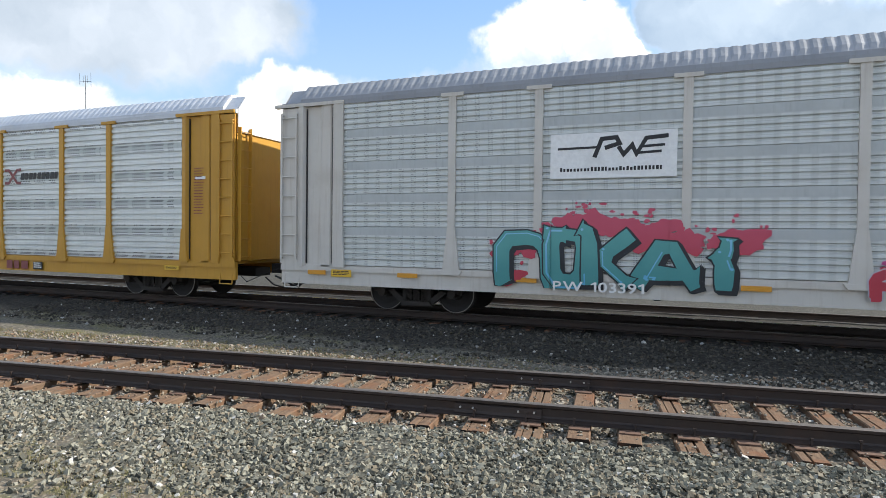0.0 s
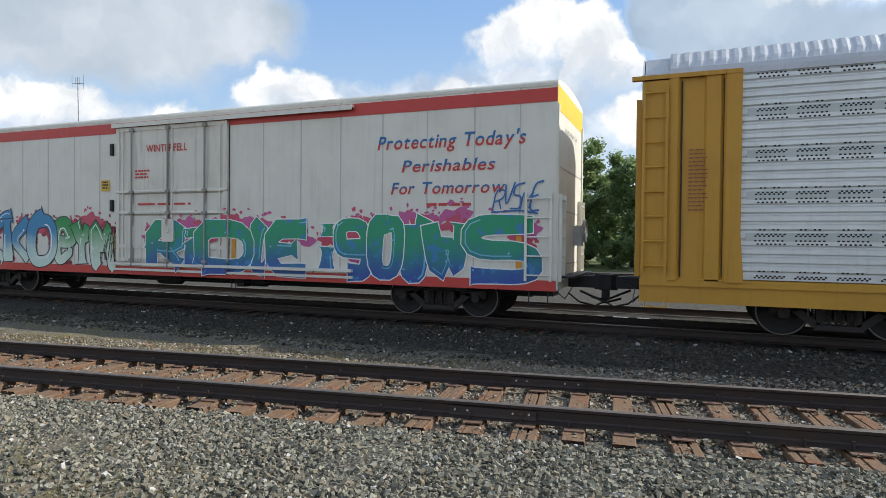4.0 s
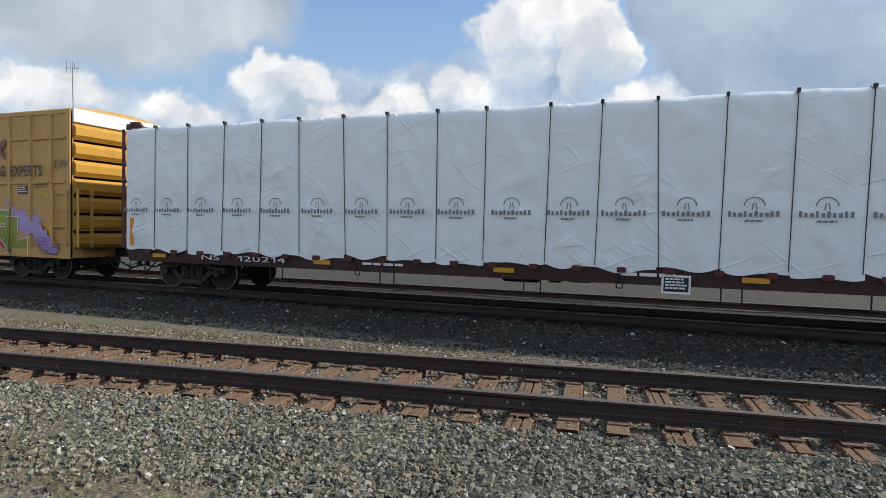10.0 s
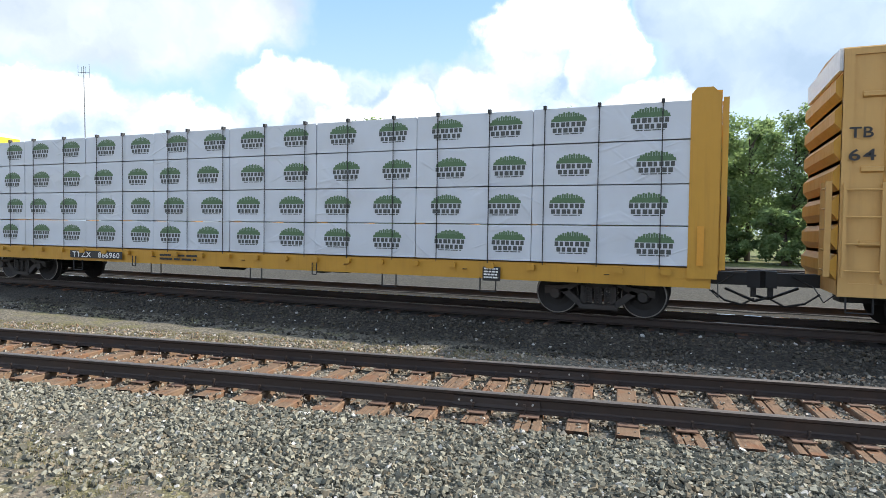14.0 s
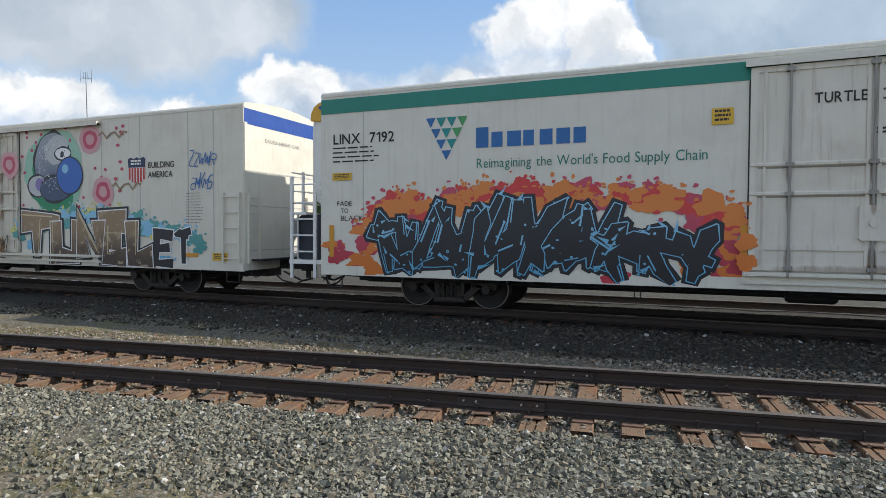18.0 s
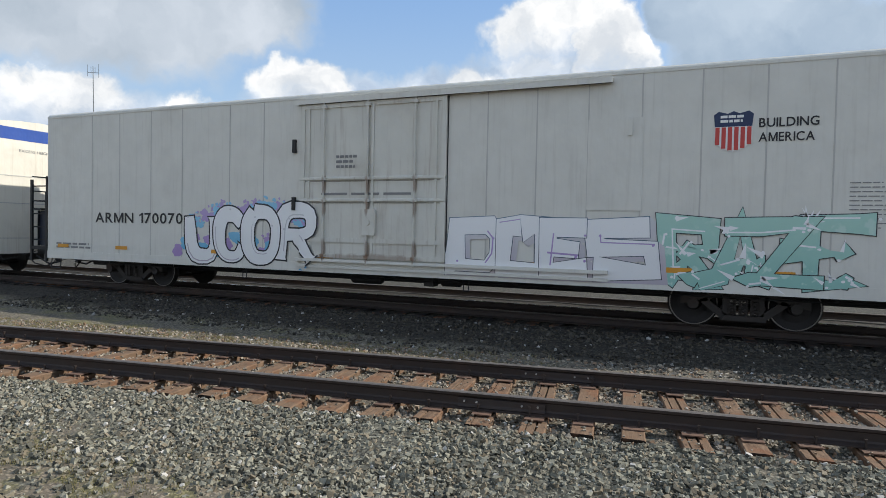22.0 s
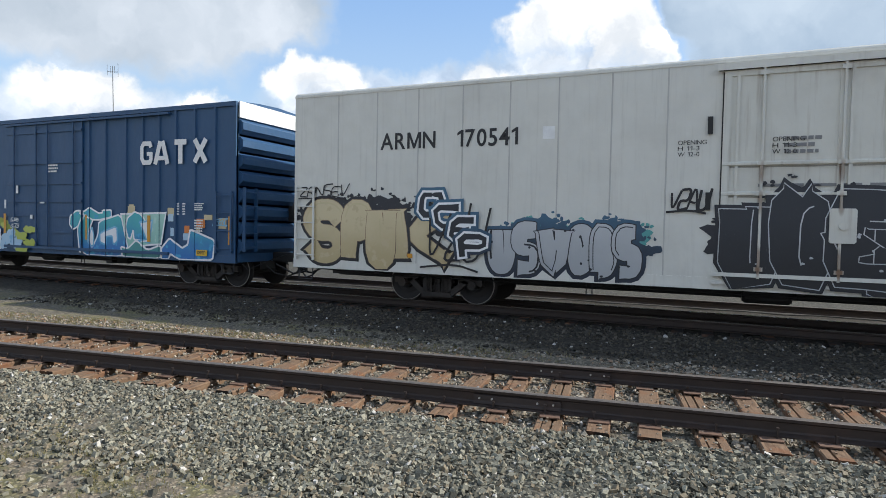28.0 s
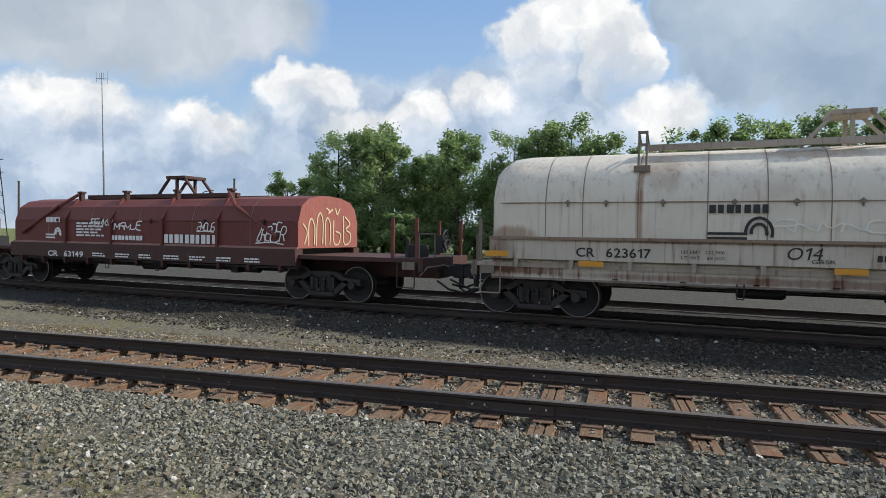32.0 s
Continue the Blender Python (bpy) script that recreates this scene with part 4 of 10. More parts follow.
def stroke(q, pts, wide, y, slot=0):
    """A brushed line through points (x, z); it rises a hair along its way, so that crossings stay apart."""
    pts = [p for i, p in enumerate(pts) if not i or math.hypot(p[0] - pts[i - 1][0], p[1] - pts[i - 1][1]) > 1e-3]
    if len(pts) < 2:
        return q
    left, right = ribbon(pts, wide)
    n = len(pts)
    ys_ = [y - 0.0006 * i / n for i in range(n)]
    q.add([(x, ys_[i], z) for i, (x, z) in enumerate(left)] + [(x, ys_[i], z) for i, (x, z) in enumerate(right)], [(i, i + 1, n + i + 1, n + i) for i in range(n - 1)], slot)
    return q


def puffs(owner, spots_, materials, name="paint_splash", steps=()):
    """Separate flat puffs of spray paint: (x, z, radius along, radius up, y, which material, seed)."""
    for n_, (cx, cz, rx, rz, y, slot, seed) in enumerate(spots_):
        part(name, laid(blob(Shape(), cx, cz, rx, rz, y - 0.0002 * n_, 0, seed), steps, y), materials[slot], owner)


def laid(q, steps, base):
    """Presses flat paint onto a side that steps out: steps are (x0, x1, y), base the y elsewhere. Faces are cut at the steps."""
    if not steps:
        return q
    b = bmesh.new()
    me = bpy.data.meshes.new("flat")
    me.from_pydata(q.v, [], q.f)
    me.polygons.foreach_set("material_index", q.s)
    b.from_mesh(me)
    bpy.data.meshes.remove(me)
    for x in sorted({e for x0, x1, _ in steps for e in (x0, x1)}):
        bmesh.ops.bisect_plane(b, geom=b.verts[:] + b.edges[:] + b.faces[:], plane_co=(x, 0, 0), plane_no=(1, 0, 0), dist=1e-5)
        edges = [e for e in b.edges if all(abs(v.co.x - x) < 1e-4 for v in e.verts)]
        if edges:
            bmesh.ops.split_edges(b, edges=edges)
    for v in b.verts:
        faces = v.link_faces
        mid = sum(f.calc_center_median().x for f in faces) / max(1, len(faces))
        y = next((y for x0, x1, y in steps if x0 <= mid <= x1), base)
        v.co.y += y - base
    out = Shape()
    b.verts.index_update()
    out.v = [tuple(v.co) for v in b.verts]
    out.f = [tuple(v.index for v in f.verts) for f in b.faces]
    out.s = [f.material_index for f in b.faces]
    b.free()
    return out


# letter skeletons for spray paint: strokes of points on a grid five wide and five high
BONES = {"A": "00 24 40;11 31", "B": "00 04 34 32 02;02 42 40 00", "C": "44 04 00 40", "D": "00 04 34 43 41 30 00", "E": "44 04 00 40;02 32", "F": "00 04 44;02 32",
         "G": "44 04 00 40 42 22", "H": "00 04;40 44;02 42", "I": "20 24", "J": "34 30 00 01", "K": "00 04;44 12 40", "L": "04 00 40", "M": "00 04 21 44 40", "N": "00 04 40 44",
         "O": "24 04 00 40 44 24", "P": "00 04 44 42 02", "R": "00 04 44 42 02;22 40", "S": "44 04 02 42 40 00", "T": "04 44;24 20", "U": "04 00 40 44", "V": "04 20 44",
         "W": "04 10 23 30 44", "X": "04 40;00 44", "Y": "04 22 44;22 20", "Z": "04 44 00 40", "2": "04 44 42 02 00 40",
         "a": "00 03 14 34 43 40;02 42", "b": "00 04 34 43 32 02;32 41 30 00", "c": "43 34 14 03 01 10 30 41", "d": "00 04 24 43 41 20 00", "e": "02 42 43 34 14 03 01 10 41", "i": "20 22;23 24",
         "k": "00 04;44 02 40", "m": "00 03 14 23 20;23 34 43 40", "n": "00 04 34 43 40", "o": "14 03 01 10 30 41 43 34 14", "p": "00 04 34 43 32 02", "r": "00 04 34 43 32 02;12 40",
         "s": "43 34 14 03 12 32 41 30 10 01", "t": "03 44;24 21 30", "u": "04 01 10 30 41 44", "v": "04 20 44", "w": "04 00 21 24;21 40 44", "z": "03 04 44 00 40 41", "9": "42 22 02 04 44 40 10"}


def rounded(pts, times=2):
    """Cuts the corners of a line."""
    for _ in range(times):
        out = [pts[0]]
        for (ax, az), (bx, bz) in zip(pts, pts[1:]):
            out += [(0.78 * ax + 0.22 * bx, 0.78 * az + 0.22 * bz), (0.22 * ax + 0.78 * bx, 0.22 * az + 0.78 * bz)]
        pts = out + [pts[-1]]
    return pts


def graffiti(owner, word, x0, x1, z0, z1, fill, line, glow=None, shadow=None, inner=None, lean=0.0, seed=1, base=SIDE - 0.012, steps=(), clouds=None, wild=0.0, label="", heavy=0.30, soft=1, spikes=0.5, edge=0.05, blades=0, cells=None, shade=(0.11, -0.09), puff_size=0.21, tops=None, flare=1.0, halo=0.13):
    """A piece of spray paint: cloud behind, block shadow, edge, thick overlapping letters with flared ends, and highlights. cells: where each letter begins, and the last one's end."""
    rg = random.Random(seed)
    mats, puffs_, drawn, behind = [], [], [], []

    def slot(mt):
        if mt not in mats:
            mats.append(mt)
        return mats.index(mt)

    wide, tall = x1 - x0, z1 - z0
    if clouds:
        for i, mt in enumerate(listed(clouds)):
            n = max(4, int(wide / (1.9 * puff_size)))
            for j in range(n):
                cx, up = x0 + wide * (j + rg.uniform(0.0, 1.0)) / n, rg.random() < (0.88 if cells else 0.72)
                cz = z1 - tall * rg.uniform(-0.05, 0.20) if up else z0 + tall * rg.uniform(0.1, 0.6)
                if cells:
                    cz -= tall * 0.30 * abs(2 * (cx - x0) / wide - 1) ** 3
                r = puff_size * rg.uniform(0.6, 1.45)
                puff_ = Shape()
                puffs_.append((puff_, base - 0.000045 * len(puffs_)))
                blob(puff_, cx, cz, r * 1.25, r * 0.85, puffs_[-1][1], slot(mt), rg.random(), 0.42, 26)
                for _ in range(3):
                    a = rg.uniform(0.2, 2.9)
                    f_ = rg.uniform(1.3, 1.8)
                    blob(puff_, cx + f_ * r * math.cos(a), cz + f_ * r * math.sin(a), rg.uniform(0.025, 0.06), rg.uniform(0.02, 0.05), puffs_[-1][1], slot(mt), rg.random(), 0.3, 9)
    body = heavy * tall * (1.22 if cells and not blades else 1.0)
    inset = 0.13 * wide / len(word) + 0.10 * body
    cell = (wide - 2 * inset) / len(word)
    letters = []
    for i, ch in enumerate(word):
        jig = [rg.uniform(-1, 1) * (0.4 if cells else 1.0) for _ in range(6)]
        w = cell * (1.30 + 0.12 * jig[0]) - body * 0.72
        h = tall * (0.97 + 0.05 * jig[1]) - body
        ox, oz = x0 + inset + cell * (i + 0.5) + cell * 0.05 * jig[2], z0 + body / 2 + tall * 0.03 * (jig[3] + 1)
        tip = 0.15 * jig[4] + lean
        if cells:
            a, b = cells[i], cells[i + 1]
            w, ox, cell = (b - a) * 1.16 - body * 0.86, (a + b) / 2, b - a
            h = tall * (tops[i] if tops else 1.0) - body
        lines = []
        bones = BONES.get(ch, BONES.get(ch.upper(), "20 24")).split(";")
        for k_, bone in enumerate(bones):
            pts = []
            for p in bone.split():
                u_, v_ = int(p[0]) / 4 - 0.5, int(p[1]) / 4
                grow = 1 + 0.25 * jig[5] * (v_ - 0.5)
                pts.append((ox + w * u_ * grow + tip * h * (v_ - 0.5) + wild * 0.10 * rg.uniform(-1, 1), oz + h * v_ + wild * 0.12 * rg.uniform(-1, 1)))
            # strokes run out into flared or pointed ends
            for end in (0, -1):
                if len(pts) > 1 and rg.random() < spikes * (0.35 + wild):
                    a, b = Vector(pts[end]), Vector(pts[1 if end == 0 else -2])
                    d = (a - b).normalized()
                    e = a + d * rg.uniform(0.10, 0.30) + Vector((rg.choice((-1, 1)) * rg.uniform(0.1, 0.35), 0.0)) * (0.4 + wild)
                    e = (min(max(e.x, x0 - 0.1), x1 + 0.1), min(max(e.y, z0 + 0.1), z1))
                    pts = [e] + pts if end == 0 else pts + [e]
            if soft:
                pts = rounded(pts, soft)
            m_ = body * (1.0 if k_ == 0 else 0.86)
            ws = [m_ * (0.92 + 0.2 * math.sin(2.1 * n_ / max(1, len(pts) - 1) * math.pi + 2 * jig[0])) for n_ in range(len(pts))]
            ws[0], ws[-1] = ws[0] * flare * rg.uniform(0.9, 1.35), flare * ws[-1] * (rg.uniform(0.35, 0.7) if rg.random() < 0.4 * wild + 0.1 else rg.uniform(0.95, 1.35))
            lines.append((pts, ws))
        if wild >= 0.75:
            for _ in range(3):
                pts = lines[0][0]
                px, pz = pts[rg.randrange(len(pts))]
                a = rg.choice((0.15, 0.5, 2.6, 3.0, 1.2, 1.9, -0.4)) + rg.uniform(-0.2, 0.2)
                l = rg.uniform(0.28, 0.6) * min(cell, tall)
                ex, ez = min(max(px + l * math.cos(a), x0 - 0.25), x1 + 0.25), min(max(pz + l * math.sin(a), z0 + 0.08), z1 + 0.12)
                lines.append(([(px, pz), ((px + ex) / 2 + rg.uniform(-0.06, 0.06), (pz + ez) / 2 + rg.uniform(-0.06, 0.06)), (ex, ez)], [body * 0.7, body * 0.85, 0.03]))
        if blades:
            # interlocking letters of long pointed blades, lower towards both ends of the word
            lines = []
            part_way = (i + 0.5) / len(word)
            rise = tall * (0.62 + 0.38 * math.sin(math.pi * min(1, part_way + 0.05)))
            mid = x0 + wide * part_way if not cells else (cells[i] + cells[i + 1]) / 2
            for n_ in range(blades):
                foot = mid + cell * (1.15 * (n_ + 0.5) / blades - 0.575 + rg.uniform(-0.1, 0.1))
                if n_ % 3 < 2:
                    slope = rg.choice((-0.35, -0.18, 0.18, 0.35, 0.5))
                    a, b = (foot - slope * rise * 0.5, z0 + rg.uniform(0.0, 0.3)), (foot + slope * rise * 0.5, z0 + rise * rg.uniform(0.8, 1.0))
                else:
                    a, b = (foot - cell * rg.uniform(0.25, 0.6), z0 + rise * rg.uniform(0.15, 0.8)), (foot + cell * rg.uniform(0.25, 0.65), z0 + rise * rg.uniform(0.2, 0.85))
                if rg.random() < 0.5:
                    a, b = b, a
                bow = rg.uniform(-0.22, 0.22)
                pts = []
                for f_ in (0.0, 0.3, 0.62, 0.8, 1.0):
                    curve = 4 * f_ * (1 - f_) * bow
                    pts.append((a[0] + (b[0] - a[0]) * f_ + curve * (b[1] - a[1]) * 0.6, a[1] + (b[1] - a[1]) * f_ - curve * (b[0] - a[0]) * 0.6))
                lines.append((pts, [body * 0.5, body * 0.95, body * 1.05, body * 1.35, 0.01]))
        letters.append(lines)

    def lay(q, lines, mt, grow, y, dx=0.0, dz=0.0):
        for k_, (pts, ws) in enumerate(lines):
            n = len(pts)
            a, b = Vector(pts[0]), Vector(pts[1])
            d0 = (a - b).normalized() * grow * 0.5
            c, d_ = Vector(pts[-1]), Vector(pts[-2])
            d1 = (c - d_).normalized() * grow * 0.5
            moved = [(x + dx, z + dz) for x, z in pts]
            moved[0] = (moved[0][0] + d0.x, moved[0][1] + d0.y)
            moved[-1] = (moved[-1][0] + d1.x, moved[-1][1] + d1.y)
            moved = [(x, max(z, z0 + 0.02)) for x, z in moved]
            left, right = ribbon(moved, [w_ + grow for w_ in ws])
            ys_ = [y - 0.00012 * k_ - 0.0002 * i / n for i in range(n)]
            q.add([(x, ys_[i], max(z, z0 - 0.05)) for i, (x, z) in enumerate(left)] + [(x, ys_[i], max(z, z0 - 0.05)) for i, (x, z) in enumerate(right)], [(i, i + 1, n + i + 1, n + i) for i in range(n - 1)], slot(mt))

    top = base - 0.0052
    if glow is not None:
        for i, lines in enumerate(letters):
            behind.append(Shape())
            lay(behind[-1], lines, glow, 2.0 * edge + halo, top - 0.0007 * i)
        top -= 0.0007 * len(letters)
    if shadow is not None:
        for i, lines in enumerate(letters):
            behind.append(Shape())
            for f_ in (1.0, 0.66, 0.33):
                lay(behind[-1], lines, shadow, 2 * edge, top - 0.0007 * i - 0.00002 / f_, shade[0] * f_, shade[1] * f_)
        top -= 0.0007 * len(letters)
    order = sorted(range(len(letters)), key=lambda i: (i * 7) % 3)
    for n_, i in enumerate(order):
        y = top - 0.0019 * n_
        own = Shape()
        drawn.append(own)
        lay(own, letters[i], line, 2 * edge, y)
        lay(own, letters[i], fill, 0.0, y - 0.0008)
        if inner is not None:
            for pts, ws in letters[i]:
                left, right = ribbon(pts, [0.62 * w_ for w_ in ws])
                side = left if rg.random() < 0.6 else right
                a = rg.randrange(0, max(1, len(side) // 2))
                b = min(len(side), a + max(2, int(len(side) * rg.uniform(0.3, 0.6))))
                if b - a > 1:
                    stroke(own, side[a:b], rg.uniform(0.018, 0.045), y - 0.0013, slot(inner))
                for _ in range(2 if wild >= 0.75 else 0):
                    px, pz = pts[rg.randrange(len(pts))]
                    a, l = rg.choice((0.4, 1.2, 2.0, 2.7, -0.5)) + rg.uniform(-0.3, 0.3), body * rg.uniform(0.5, 1.1)
                    wv = body * rg.uniform(0.12, 0.24)
                    ca, sa = math.cos(a), math.sin(a)
                    own.add([(px - wv * sa, y - 0.0012, pz + wv * ca), (px + l * ca, y - 0.0012, pz + l * sa), (px + wv * sa * 0.6, y - 0.0012, pz - wv * ca * 0.6)], [(0, 1, 2)], slot(inner))
                for _ in range(2):
                    px, pz = side[rg.randrange(len(side))]
                    blob(own, px + rg.uniform(-0.06, 0.06), pz + rg.uniform(-0.06, 0.06), 0.03, 0.025, y - 0.0014, slot(inner), rg.random(), 0.2, 8)
    q = behind.pop(0) if behind else drawn.pop(0)
    for s_ in [q] + behind + drawn:
        s_.v = [(x, y, max(z, SILL)) for x, y, z in s_.v]
    piece = part("graffiti", laid(q, steps, base), mats, owner, label or "sprayed graffiti lettering")
    for own in behind:
        part("letter_edge", laid(own, steps, base), mats, piece)
    for own in drawn:
        part("letter", laid(own, steps, base), mats, piece)
    for puff_, _ in puffs_:
        part("paint_cloud", laid(puff_, steps, base), mats, piece)
    return piece


def mural(owner, label, pieces, base, steps=(), wide=0.035, cut=0.25):
    """Spray paint in free, edged fields: pieces are (fill, edge, corners in decimetres along and up)."""
    piece = None
    for n_, (fill, line, words) in enumerate(pieces):
        pts = [tuple(float(v) / 10 for v in w.split(",")) for w in words.split()]
        soft_ = [(a[0] + (b[0] - a[0]) * f_, a[1] + (b[1] - a[1]) * f_) for a, b in zip(pts, pts[1:] + pts[:1]) for f_ in (cut, 1 - cut)] if len(pts) > 5 else pts
        soft_ = [p_ for i, p_ in enumerate(soft_) if math.hypot(p_[0] - soft_[i - 1][0], p_[1] - soft_[i - 1][1]) > 1e-3]
        y = base - 0.0016 * n_
        q = Shape()
        q.add([(x, y, z) for x, z in soft_], [tuple(f) for f in geometry.tessellate_polygon([[Vector((x, z, 0)) for x, z in soft_]])])
        stroke(q, soft_ + soft_[:2], wide, y - 0.0004, 1)
        q.v = [(x, v, max(z, SILL)) for x, v, z in q.v]
        ob = part("letter" if piece else "graffiti", laid(q, steps, base), [fill, line], piece or owner, "" if piece else label)
        piece = piece or ob
    return piece


# -- trucks and couplers --
def truck_meshes():
    q = Shape()
    for side in (-1, 1):
        y0, y1 = (0.92, 1.08) if side > 0 else (-1.08, -0.92)
        # cast side frame: top chord, two sloping struts, spring seat
        q.prism([(-1.12, 0.44), (-1.12, 0.60), (-0.66, 0.63), (-0.44, 0.77), (0.44, 0.77), (0.66, 0.63), (1.12, 0.60), (1.12, 0.44), (0.66, 0.50), (0.40, 0.64), (-0.40, 0.64), (-0.66, 0.50)], "y", y0, y1)
        for s2 in (-1, 1):
            q.prism([(s2 * 0.80, 0.52), (s2 * 0.66, 0.58), (s2 * 0.24, 0.24), (s2 * 0.36, 0.17)], "y", y0, y1)
            q.prism([(s2 * 0.27, 0.24), (s2 * 0.36, 0.28), (s2 * 0.36, 0.70), (s2 * 0.27, 0.70)], "y", y0, y1)
        q.prism([(-0.40, 0.16), (0.40, 0.16), (0.34, 0.26), (-0.34, 0.26)], "y", y0 - 0.03 * (side < 0), y1 + 0.03 * (side > 0))
        for x in (-0.889, 0.889):
            q.turned([(y0 - 0.07 * (side < 0), 0.0), (y0 - 0.07 * (side < 0), 0.10), (y1 + 0.07 * (side > 0), 0.10), (y1 + 0.07 * (side > 0), 0.0)], "y", (x, 0, 0.457), 12)
        for x in (-0.2, 0.0, 0.2):
            for z in np.arange(0.30, 0.58, 0.05):
                q.turned([(side * 1.09 - 0.02, 0.05), (side * 1.09, 0.085), (side * 1.09 + 0.02, 0.05)], "y", (x, 0, z), 8)
    q.box(-0.26, 0.26, -1.0, 1.0, 0.56, 0.78)
    for x in (-0.36, 0.36):
        q.tube((x, -0.95, 0.40), (x, 0.95, 0.40), 0.045, 6)
    frame_ = q.mesh("truck", [STEEL])
    w = Shape()
    for side in (-1, 1):
        o = [(side * 0.70, 0.10), (side * 0.70, 0.475), (side * 0.725, 0.490), (side * 0.745, 0.462), (side * 0.840, RADIUS), (side * 0.845, 0.445)]
        w.turned(o, "y", (0, 0, 0), 40, 0)
        w.turned([(side * 0.845, 0.452), (side * 0.850, 0.445), (side * 0.850, 0.432), (side * 0.842, 0.428)], "y", (0, 0, 0), 40, 1)
        w.turned([(side * 0.842, 0.428), (side * 0.825, 0.40), (side * 0.79, 0.30), (side * 0.80, 0.16), (side * 0.86, 0.13), (side * 0.86, 0.0)], "y", (0, 0, 0), 40, 0)
    w.tube((0, -0.92, 0), (0, 0.92, 0), 0.085, 12)
    for a in range(3):
        w.box(0.2 * math.cos(a * 2.09) - 0.02, 0.2 * math.cos(a * 2.09) + 0.02, -0.80, 0.80, 0.2 * math.sin(a * 2.09) - 0.02, 0.2 * math.sin(a * 2.09) + 0.02)
    return frame_, w.mesh("wheelset", [WHEEL, RIM])


TRUCK, WHEELSET = truck_meshes()
c_ = Shape()
c_.box(0.0, 0.75, -0.13, 0.13, 0.72, 0.98).prism([(0.72, -0.16), (0.95, -0.20), (1.08, -0.10), (1.06, 0.02), (0.98, 0.02), (0.95, 0.14), (0.75, 0.17)], "z", 0.68, 1.02)
c_.box(0.80, 0.90, -0.05, 0.05, 0.48, 0.70).tube((0.3, -0.35, 0.66), (0.85, -0.30, 0.42), 0.028, 6).tube((0.85, -0.30, 0.42), (1.15, -0.12, 0.50), 0.028, 6)
COUPLER = c_.mesh("coupler", [BLACK])


def running_gear(owner, length, trucks, sill=0.72, over=None):
    """Trucks with wheelsets, couplers, brake gear and rods under the floor."""
    for x in trucks:
        tk = part("truck", TRUCK, None, owner, "grimy cast steel truck")
        tk.matrix_basis = pose(x, 0, 0)
        for a in (-0.889, 0.889):
            ws = part("wheelset", WHEELSET, None, tk)
            ws.matrix_parent_inverse = Matrix.Translation((a, 0, RADIUS))
            wheelsets.append(ws)
    for side in (-1, 1):
        cp = part("coupler", COUPLER, None, owner)
        cp.matrix_basis = pose(side * length / 2, 0, 0, 0, 0, 0 if side > 0 else 180)
        hose = Shape().path([(side * (length / 2 + 0.05), -0.45, 0.62), (side * (length / 2 + 0.30), -0.42, 0.42), (side * (length / 2 + 0.62), -0.25, 0.33), (side * (length / 2 + 0.85), -0.1, 0.45)], 0.021, 6)
        part("air_hose", hose, BLACK, owner)
        lever = Shape().path([(side * (length / 2 - 0.02), -1.35, 0.70), (side * (length / 2 + 0.14), -1.32, 0.55), (side * (length / 2 + 0.16), -0.5, 0.75), (side * (length / 2 + 0.5), -0.1, 0.95)], 0.011, 5)
        part("uncoupling_lever", lever, BLACK, owner)


def floor_gear(owner, x0, x1, z, seed=1):
    """Centre sill, cross bearers, brake cylinder, reservoir and rods below a car body."""
    rg = random.Random(seed)
    part("centre_sill", Shape().box(x0, x1, -0.32, 0.32, z - 0.24, z), BLACK, owner)
    for i in range(7):
        x = x0 + (x1 - x0) * (i + 0.5) / 7
        part("cross_bearer", Shape().prism([(-1.5, z), (1.5, z), (0.4, z - 0.17), (-0.4, z - 0.17)], "x", x - 0.05, x + 0.05), BLACK, owner)
    a = rg.uniform(-1.6, -0.4)
    part("brake_reservoir", Shape().turned([(a, 0.0), (a, 0.11), (a + 0.06, 0.15), (a + 0.80, 0.15), (a + 0.86, 0.11), (a + 0.86, 0.0)], "x", (0, -0.75, z - 0.17), 14), BLACK, owner)
    b_ = rg.uniform(1.0, 2.4)
    part("brake_cylinder", Shape().tube((b_, -0.8, z - 0.15), (b_ + 0.45, -0.8, z - 0.15), 0.12, 12).tube((b_ + 0.45, -0.8, z - 0.15), (b_ + 1.5, -0.8, z - 0.17), 0.02, 6).box(b_ - 0.42, b_ - 0.18, -0.95, -0.65, z - 0.28, z - 0.03), BLACK, owner)
    for x in (x0 + 0.32 * (x1 - x0), x0 + 0.60 * (x1 - x0)):
        part("sill_step", Shape().path([(x, -1.45, z), (x, -1.45, z - 0.28), (x + 0.12, -1.45, z - 0.28), (x + 0.12, -1.45, z)], 0.013, 5), BLACK, owner)
    part("brake_rod", Shape().tube((x0 + 0.4, -0.6, z - 0.22), (x1 - 0.4, -0.6, z - 0.22), 0.018, 5), BLACK, owner)
    part("air_pipe", Shape().path([(x0, -1.1, z - 0.06), (x0 + 2, -1.1, z - 0.14), (x1 - 2, -1.1, z - 0.14), (x1, -1.1, z - 0.06)], 0.016, 5), BLACK, owner)


